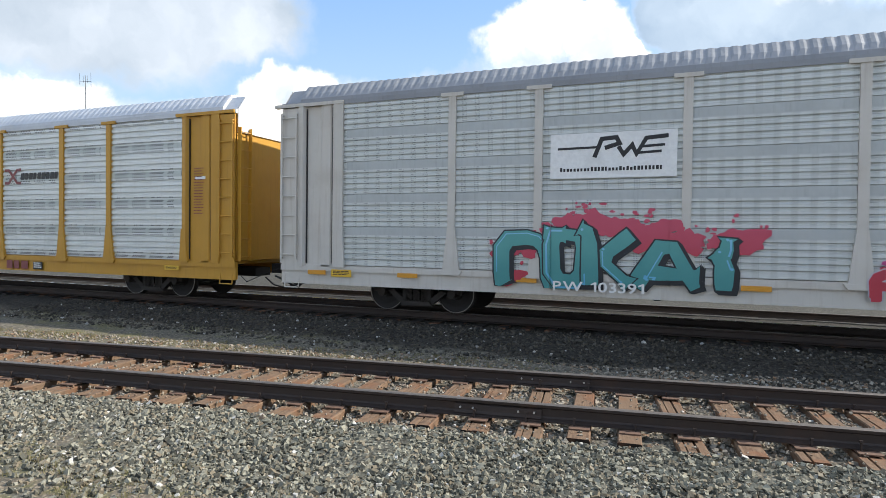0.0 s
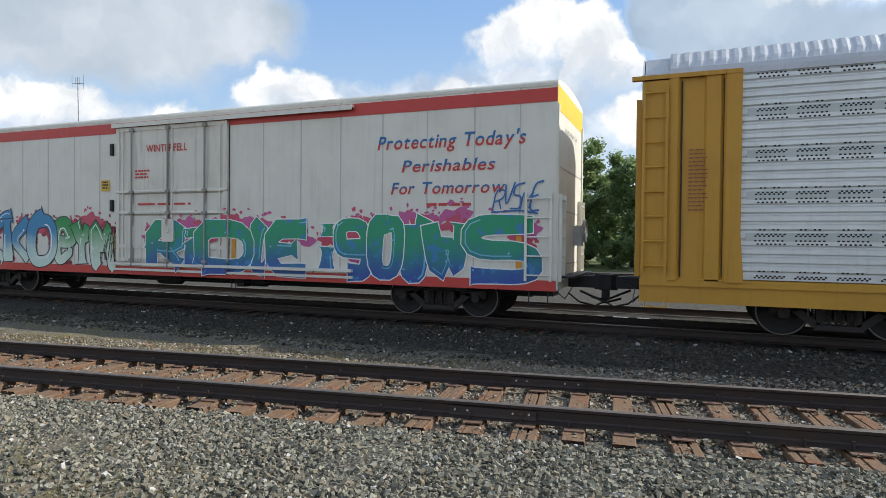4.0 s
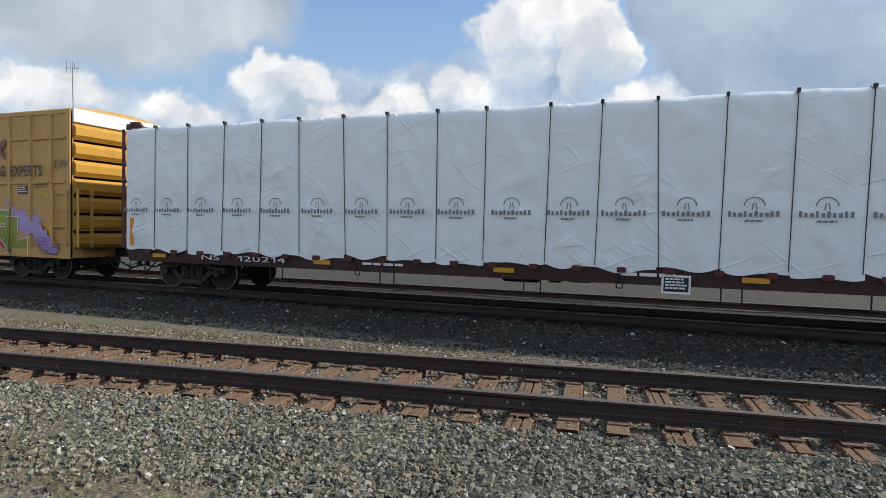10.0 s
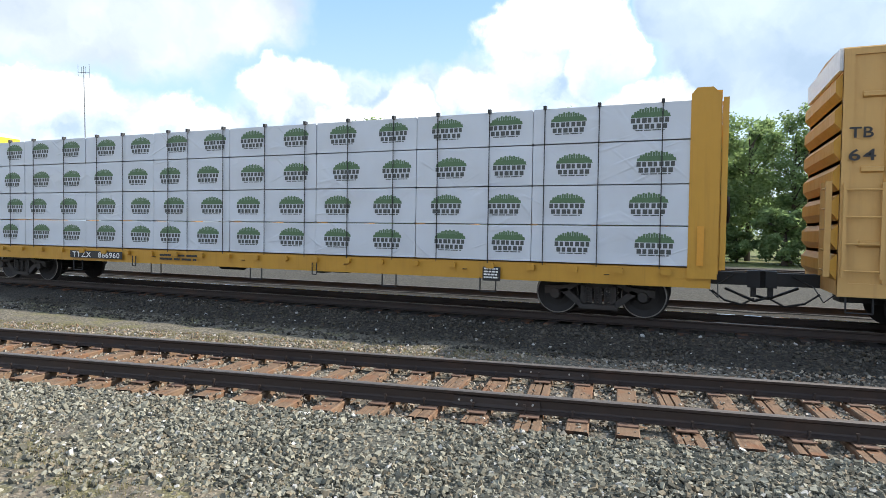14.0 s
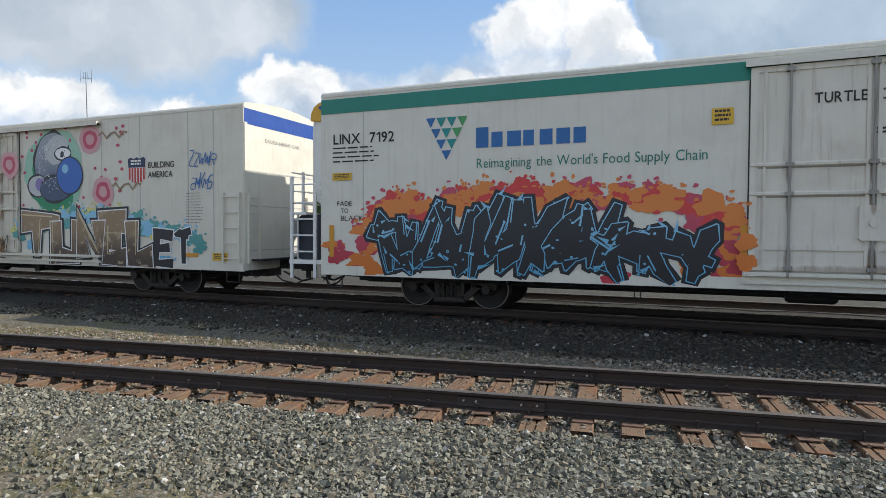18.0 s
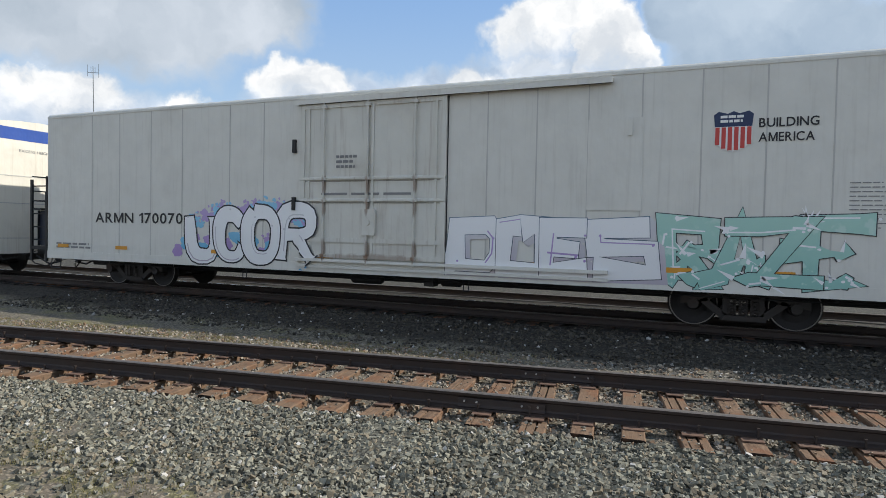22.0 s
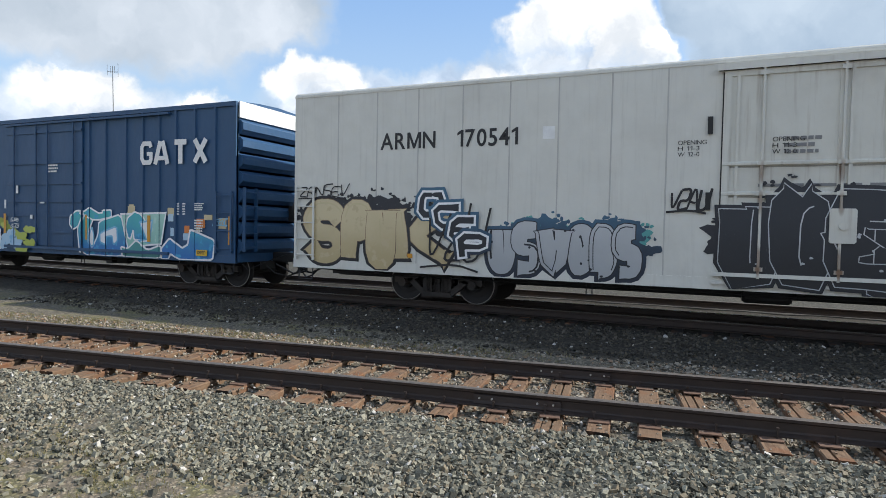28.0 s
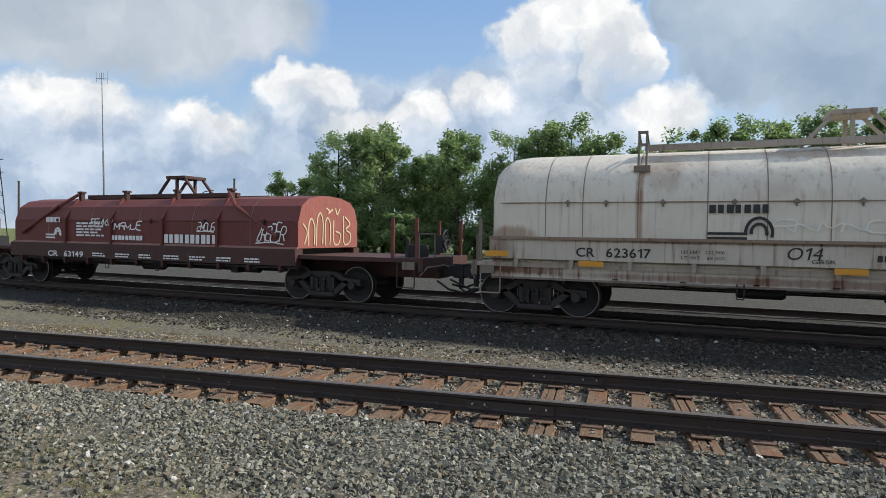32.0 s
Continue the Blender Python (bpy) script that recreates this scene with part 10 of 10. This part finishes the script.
SEAM_RUST = painted("rusty seam", (0.24, 0.17, 0.12), 0.7, (0.09, 0.042, 0.026), 0.8, streak=1.4)
def coil_car(label, at, paint, frame_paint, hood, frame, trucks, arched, tall, bar_x, seams):
    ob = car("coil_car", label, "coil car", at)
    a, b = hood
    f0, f1 = frame
    w = 1.42
    if arched:
        prof = [(-w, 1.70), (-w, 2.44)] + [(-w * math.cos(t_) , 2.44 + (tall - 2.44) * math.sin(t_)) for t_ in [math.pi / 2 * i / 8 for i in range(1, 9)]]
    else:
        prof = [(-w, 1.34), (-w, 2.02), (-1.28, 2.42), (-1.0, 2.62), (-0.5, tall), (0, tall + 0.02)]
    prof = prof + [(-p_[0], p_[1]) for p_ in prof[-2::-1]]
    n = len(prof)
    q = Shape()
    rings = [(a, 0.90), (a + 0.25, 0.98), (a + 0.6, 1.0), (b - 0.2, 1.0), (b, 0.995)] if arched else [(a, 0.97), (a + 0.1, 1.0), (b - 0.1, 1.0), (b, 0.99)]
    base = prof[0][1]
    q.v = [(x, p_[0] * g_, base + (p_[1] - base) * g_) for x, g_ in rings for p_ in prof]
    q.f = [(i * n + j, i * n + j + 1, (i + 1) * n + j + 1, (i + 1) * n + j) for i in range(len(rings) - 1) for j in range(n - 1)] + [tuple(range(n)), tuple((len(rings) - 1) * n + j for j in range(n))]
    q.s = [0] * (len(q.f) - 1) + [1]
    hd = part("hood", q, [paint, END_RED_LIT if not arched else paint], ob, "weathered steel coil hood")
    for poly in hd.data.polygons:
        poly.use_smooth = arched and len(poly.vertices) == 4
    for x in seams:
        s2 = Shape()
        for (y0, z0), (y1, z1) in zip(prof, prof[1:]):
            s2.add([(x - 0.009, y0 * 1.006, z0 + 0.006), (x + 0.009, y0 * 1.006, z0 + 0.006), (x + 0.009, y1 * 1.006, z1 + 0.006), (x - 0.009, y1 * 1.006, z1 + 0.006)], [(0, 1, 2, 3)])
        part("hood_seam", s2, SEAM_RUST, hd)
    z_mid = 2.44 if arched else 2.02
    part("hood_rail", Shape().box(a + 0.2, b - 0.1, -w - 0.022, -w + 0.01, z_mid - 0.009, z_mid + 0.009), SEAM_RUST if arched else paint, hd)
    for x in seams:
        part("hood_bolt", Shape().box(x + 0.42, x + 0.50, -w - 0.06, -w, z_mid - 0.03, z_mid + 0.025).box(x + 0.445, x + 0.475, -w - 0.04, -w, z_mid - 0.09, z_mid + 0.05), POST_RUST if arched else frame_paint, hd)
    part("hood_hem", Shape().box(a, b, -w - (0.16 if arched else 0.03), -w + 0.02, prof[0][1] - 0.03, prof[0][1] + 0.03), SEAM_RUST if arched else COIL_LIP, hd)
    # guides and lifting frame on top
    for x in bar_x:
        if arched:
            for y_ in (-1, 1):
                q = Shape()
                for d_ in (-0.075, 0.075):
                    q.path([(x + d_, y_ * 1.16, tall - 0.42), (x + d_, y_ * 1.13, tall + 0.30), (x + d_, y_ * 0.66, tall + 0.10)], 0.028, 4)
                for z_ in (0.02, 0.27):
                    q.box(x - 0.10, x + 0.10, y_ * 1.13 - 0.03, y_ * 1.13 + 0.03, tall + z_, tall + z_ + 0.05)
                q.box(x - 0.16, x + 0.16, y_ * 1.20 - 0.05, y_ * 1.20 + 0.05, tall - 0.50, tall - 0.38)
                part("guide_post", q, POST_RUST, ob, "rusty double guide post")
        else:
            q = Shape().box(x - 0.06, x + 0.06, -0.98, -0.86, tall - 0.62, tall + 0.16).box(x - 0.10, x + 0.10, -1.0, -0.84, tall + 0.14, tall + 0.20)
            part("guide_post", q, frame_paint, ob)
        if not arched:
            part("side_guide", Shape().path([(x, -w - 0.05, 1.30), (x, -w - 0.05, 2.04), (x, -1.04, tall - 0.05)], 0.05, 4), paint, ob)
    x0, x1 = min(bar_x), max(bar_x)
    part("top_rail", Shape().box(x0, x1, -0.72, -0.58, tall - 0.02, tall + 0.10).box(x0, x1, 0.58, 0.72, tall - 0.02, tall + 0.10), frame_paint, ob)
    c = (a + b) / 2 + 0.35
    bracket = part("lifting_bracket", Shape().box(c - 0.38, c + 0.38, -0.42, 0.42, tall + 0.58, tall + 0.66), frame_paint, ob, "steel lifting bracket on the hood")
    for y_ in (-0.35, 0.35):
        for s_ in (-1, 1):
            part("leg", Shape().tube((c + s_ * 0.85, y_, tall - 0.02), (c + s_ * 0.30, y_, tall + 0.60), 0.045, 4), frame_paint, bracket)
        part("upright", Shape().tube((c, y_, tall - 0.02), (c, y_, tall + 0.60), 0.05, 4), frame_paint, bracket)
    for s_, x in () if arched else ((-1, x0), (1, x1)):
        bent_ = [(x, -1.0, tall + 0.05), (x + s_ * 1.9, -w - 0.04, z_mid - 0.15)] if arched else [(x, -1.02, tall + 0.10), (x + s_ * 0.5, -1.34, 2.44), (x + s_ * 2.0, -w - 0.07, 1.62)]
        part("brace", Shape().path(bent_, 0.035 if arched else 0.05, 6), frame_paint if arched else paint, ob)
    # frame
    z1_ = 1.68 if arched else 1.32
    top = [(-1.52, z1_), (-1.52, z1_ - 0.42), (-1.36, z1_ - 0.46), (-1.36, 0.86), (-1.22, 0.86), (-1.22, z1_)]
    m0, m1 = (a - 0.1, b + 0.1) if arched else (trucks[0] + 1.2, trucks[1] - 1.2)
    part("side_girder", Shape().prism(top, "x", a, b), FRAME_TOP if arched else frame_paint, ob, "deep steel side girder")
    part("far_girder", Shape().prism([(-p_[0], p_[1]) for p_ in top], "x", a, b), frame_paint, ob)
    for i in range(11):
        x = a + (b - a) * (i + 0.5) / 11
        part("girder_stake", Shape().prism([(x - 0.05, z1_ - 0.42), (x + 0.05, z1_ - 0.42), (x + 0.03, z1_ - 0.60), (x - 0.03, z1_ - 0.60)], "y", -1.50, -1.36), frame_paint, ob)
    part("bottom_flange", Shape().box(a, b, -1.40, -1.18, 0.82, 0.862), POST_RUST if arched else BLACK, ob)
    part("trough", Shape().box(a + 0.3, b - 0.3, -1.2, 1.2, 0.9, z1_), BLACK, ob)
    part("end_deck", Shape().box(f0, f1, -1.40, 1.40, 1.08, 1.18).box(f0, f1, -0.34, 0.34, 0.66, 1.08), frame_paint, ob)
    for s_, x in ((-1, f0), (1, f1)):
        for y_ in (-1.36, 1.36):
            for off in (0.12, 0.75):
                part("hand_rail", Shape().box(x - s_ * off - 0.04, x - s_ * off + 0.04, y_ - 0.02, y_ + 0.02, 1.1, 2.12), POST_RUST if arched else paint, ob)
        part("step", Shape().path([(x - s_ * 0.15, -1.4, 1.1), (x - s_ * 0.15, -1.42, 0.5), (x - s_ * 0.6, -1.42, 0.5), (x - s_ * 0.6, -1.4, 1.1)], 0.016, 5), frame_paint, ob)
        part("end_bracket", Shape().box(x - s_ * 0.30 - 0.16, x - s_ * 0.30 + 0.16, -1.44, -1.30, 0.92, 1.10).path([(x - s_ * 0.05, -1.38, 1.2), (x - s_ * 0.05, -1.38, 1.75), (x - s_ * 0.05, -0.5, 1.75), (x - s_ * 0.05, -0.5, 1.2)], 0.018, 5), POST_RUST, ob)
        part("uncoupling_lever", Shape().path([(x - s_ * 0.02, -1.4, 0.78), (x + s_ * 0.12, -1.3, 0.98), (x + s_ * 0.14, -0.3, 1.0), (x + s_ * 0.2, 0.0, 0.9)], 0.018, 5), POST_RUST, ob)
        part("brake_box", Shape().box(x - s_ * 0.55 - 0.2, x - s_ * 0.55 + 0.2, -0.7, -0.2, 1.18, 1.48).tube((x - s_ * 0.55, -0.95, 1.18), (x - s_ * 0.55, -0.95, 1.62), 0.05, 8), BLACK, ob)
        part("end_sill", Shape().box(x - 0.06, x + 0.06, -1.42, 1.42, 0.88, 1.19), POST_RUST if arched else frame_paint, ob)
    hand_brake(ob, f1 - 0.5, 1, 0.7, 1.6)
    floor_gear(ob, a + 2.0, b - 2.0, 0.9, int(-at))
    mid = (f0 + f1) / 2
    for x in trucks:
        tk = part("truck", TRUCK, None, ob, "grimy cast steel truck")
        tk.matrix_basis = pose(x, 0, 0)
        for e in (-0.889, 0.889):
            ws = part("wheelset", WHEELSET, None, tk)
            ws.matrix_parent_inverse = Matrix.Translation((e, 0, RADIUS))
            wheelsets.append(ws)
    for s_, x in ((-1, f0), (1, f1)):
        cp = part("coupler", COUPLER, None, ob)
        cp.matrix_basis = pose(x, 0, 0, 0, 0, 0 if s_ > 0 else 180)
        part("air_hose", Shape().path([(x, -0.45, 0.62), (x + s_ * 0.30, -0.42, 0.42), (x + s_ * 0.62, -0.25, 0.33), (x + s_ * 0.85, -0.1, 0.45)], 0.028, 6), BLACK, ob)
    return ob


# lighter copy of the hood red; sunlight on the end is painted in
END_RED_LIT = painted("red end with sunlight in the colour", (0.27, 0.085, 0.065), 0.6, (0.13, 0.05, 0.04), 0.8)
FRAME_CREAM = painted("rusty cream frame", (0.38, 0.33, 0.27), 0.65, (0.11, 0.055, 0.032), 0.9, streak=1.4)
FRAME_RED = painted("dark rusty frame", (0.060, 0.026, 0.021), 0.7, (0.03, 0.018, 0.015), 0.5)
SEAMS = [-5.17, -4.40, -3.32, -2.06, -1.05, -0.05, 1.12, 2.18, 3.14, 4.32, 5.53, 6.2]
coil = coil_car("cream covered coil car with rust runs on its hood", -149.54, COILWHITE, FRAME_CREAM, (-6.36, 6.49), (-6.75, 7.0), (-5.46, 5.04), True, 3.56, (-3.28, 3.36), SEAMS)
y = -1.452


def mark(owner, x0, z0, w, material, y_):
    """A rail-and-wheel trade mark: two bars that run into an open ring."""
    q = Shape()
    stroke(q, [(x0, z0 + 0.03), (x0 + w * 0.62, z0 + 0.03)], 0.05, y_)
    stroke(q, [(x0, z0 + 0.12), (x0 + w * 0.62, z0 + 0.12)], 0.05, y_)
    for r in (0.34, 0.20):
        stroke(q, [(x0 + w * 0.80 + r * w * 0.6 * math.cos(t_), z0 + 0.14 + r * w * 0.75 * math.sin(t_)) for t_ in [-0.3 + 3.6 * i / 12 for i in range(13)]], 0.055, y_ - 0.001)
    blocks(q, x0 + 0.02, x0 + w * 0.98, z0 + 0.50, z0 + 0.66, 7, y_, 0, 0, 0.7)
    return part("trade_mark", q, material, owner, "trade mark with name bars")


mark(coil, -2.05, 1.72, 1.08, INK, y)
q = Shape()
blocks(q, 0.87, 1.42, 1.92, 2.10, 4, y, 0, 0, 0.40)
blocks(q, 1.45, 3.0, 1.92, 2.11, 6, y, 0, 0, 0.55)
lettering(q, "CR  623617", -4.50, -3.05, 1.34, 1.52, -1.53)
lettering(q, "LD LMT  222 000", -2.5, -1.75, 1.45, 1.51, -1.53, fat=THIN)
lettering(q, "LT WT   64 000", -2.5, -1.75, 1.34, 1.40, -1.53, fat=THIN)
lettering(q, "O14", -0.75, -0.2, 1.38, 1.60, -1.53, fat=THIN, slant=0.2)
lettering(q, "GBSR", -0.35, 0.02, 1.32, 1.39, -1.53, fat=THIN)
bars(q, 3.1, 3.4, 1.36, 1.50, 2, -1.53, 0, 4)
writing(coil, q, INK, "black number and capacity lettering")
rubbed(coil, "data_plate", 3.7, 4.25, 1.36, 1.60, INK, -1.522, 0.006)
writing(coil, bars(Shape(), 3.74, 4.21, 1.39, 1.57, 2, -1.530, 0, 12), INK_WHITE)
for x in (-6.2, -4.2, 0.25, 4.1, 5.8):
    rubbed(coil, "reflector", x - 0.25, x + 0.25, 1.14 if x > -6 else 1.3, 1.25 if x > -6 else 1.42, REFLECT, -1.522, 0.006)
scrawl(coil, -1.0, 0.8, 1.88, 2.12, 140, FAINT_TAG, 0.03, -1.448)
scrawl(coil, 3.75, 4.8, 1.85, 2.0, 151, FAINT_TAG, 0.03, -1.448)
scrawl(coil, 5.0, 5.85, 1.92, 2.16, 152, FADED_TAG, 0.02, -1.456)
q = Shape()
blocks(q, 0.62, 1.32, 1.38, 1.49, 7, -1.53, 0, 0, 0.7)
stroke(q, [(1.40, 1.40), (1.62, 1.40), (1.66, 1.50), (1.78, 1.54), (1.86, 1.46)], 0.03, -1.53)
stroke(q, [(1.40, 1.455), (1.60, 1.455)], 0.03, -1.531)
part("trade_mark", q, INK, coil, "small trade mark with name bars")
rubbed(coil, "data_plate", 4.35, 4.62, 1.34, 1.60, PLACARD_WHITE, -1.522, 0.006)
part("end_box", Shape().box(4.75, 5.45, -1.56, -1.50, 0.98, 1.30).box(4.80, 5.40, -1.60, -1.55, 1.0, 1.12), POST_RUST, coil, "rusty step box")
red = coil_car("oxide red covered coil car with white lettering", -165.5, COIL_RED, FRAME_RED, (-6.6, 4.5), (-9.6, 7.9), (-7.1, 5.0), False, 2.72, (-4.08, -2.11, -0.07, 1.92), [-4.9, -3.0, -1.0, 1.0, 3.0])
q = Shape()
blocks(q, 0.0, 1.93, 1.40, 1.64, 10, y, 0, 0, 0.68)
lettering(q, "CR  63149", -4.78, -3.2, 0.92, 1.08, -1.532)
for i in range(7):
    bars(q, -2.8 + i * 0.95, -2.2 + i * 0.95, 0.92, 1.06, 2, -1.532, 0, i)
bars(q, -3.6, -2.4, 1.5, 1.95, 5, y, 0, 7)
blocks(q, -2.1, -0.8, 1.45, 1.58, 9, y)
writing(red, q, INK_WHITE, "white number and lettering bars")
mark(red, -5.0, 1.45, 0.7, INK_WHITE, y)
scrawl(red, -3.0, -2.1, 1.85, 2.1, 141, INK_WHITE, 0.035, y - 0.004)
scrawl(red, -2.0, -0.9, 1.75, 2.0, 142, INK_WHITE, 0.035, y - 0.004)
scrawl(red, 1.2, 1.8, 1.75, 2.0, 143, INK_WHITE, 0.03, y - 0.004, 5)
scrawl(red, 3.2, 4.1, 1.5, 2.0, 144, INK_WHITE, 0.035, y - 0.004, 6)
q = Shape()
rg = random.Random(9)
# tall rounded loops in a thin pale line, and a few small strokes above
loops_ = [[(c0 - w_, 1.40), (c0 - w_ * 1.1, h_ - 0.2), (c0, h_), (c0 + w_ * 1.1, h_ - 0.25), (c0 + w_ * 0.8, 1.42)] for c0, w_, h_ in ((-0.85, 0.12, 2.15), (-0.48, 0.14, 2.32), (-0.12, 0.12, 2.2))]
loops_ += [[(-1.15, 1.45), (-1.0, 1.75), (-1.22, 1.95)], [(0.15, 2.1), (0.15, 1.42), (0.45, 1.42), (0.5, 1.75), (0.25, 1.8)], [(0.65, 2.2), (0.65, 1.4), (1.0, 1.45), (1.08, 1.75), (0.7, 1.82), (1.05, 2.0), (0.7, 2.22)], [(-0.2, 2.42), (0.0, 2.3), (-0.1, 2.25), (0.1, 2.4)], [(0.25, 2.42), (0.3, 2.22), (0.45, 2.4)]]
for pts in loops_:
    pts = rounded([(p_[0] + rg.uniform(-0.02, 0.02), p_[1] + rg.uniform(-0.02, 0.02)) for p_ in pts], 3)
    left, right = ribbon(pts, 0.042)
    n = len(pts)
    q.add([(4.512 + 0.0002 * k_, a, b) for k_, (a, b) in enumerate(left)] + [(4.512 + 0.0002 * k_, a, b) for k_, (a, b) in enumerate(right)], [(k_, k_ + 1, n + k_ + 1, n + k_) for k_ in range(n - 1)])
part("tag", q, SP_CREAM, red, "pale looping tag on the hood end")
coil_car("cream covered coil car at the end of the train", -184.4, COILWHITE, FRAME_CREAM, (-6.36, 6.49), (-6.75, 7.0), (-5.46, 5.04), True, 3.56, (-3.28, 3.36), SEAMS)


def motions():
    """All that moves: every car rolls along the track, every wheelset turns."""
    stops = sorted({float(t) for t in range(0, 33)} | {t for t, _ in SURGE})
    for ob, at in cars:
        walk(ob, [(t, pose(at + run(t), CENTRE_Y, 0)) for t in stops])
    first = wheelsets[0]
    walk(first, [(k_ / 15.0, pose(0, 0, 0, 0, math.degrees((run(k_ / 15.0) - run(0)) / RADIUS) % 360.0, 0)) for k_ in range(0, 481)])
    spin = first.animation_data
    for ws in wheelsets[1:]:
        ws.rotation_mode = "QUATERNION"
        keys = ws.animation_data_create()
        keys.action, keys.action_slot = spin.action, spin.action_slot


motions()
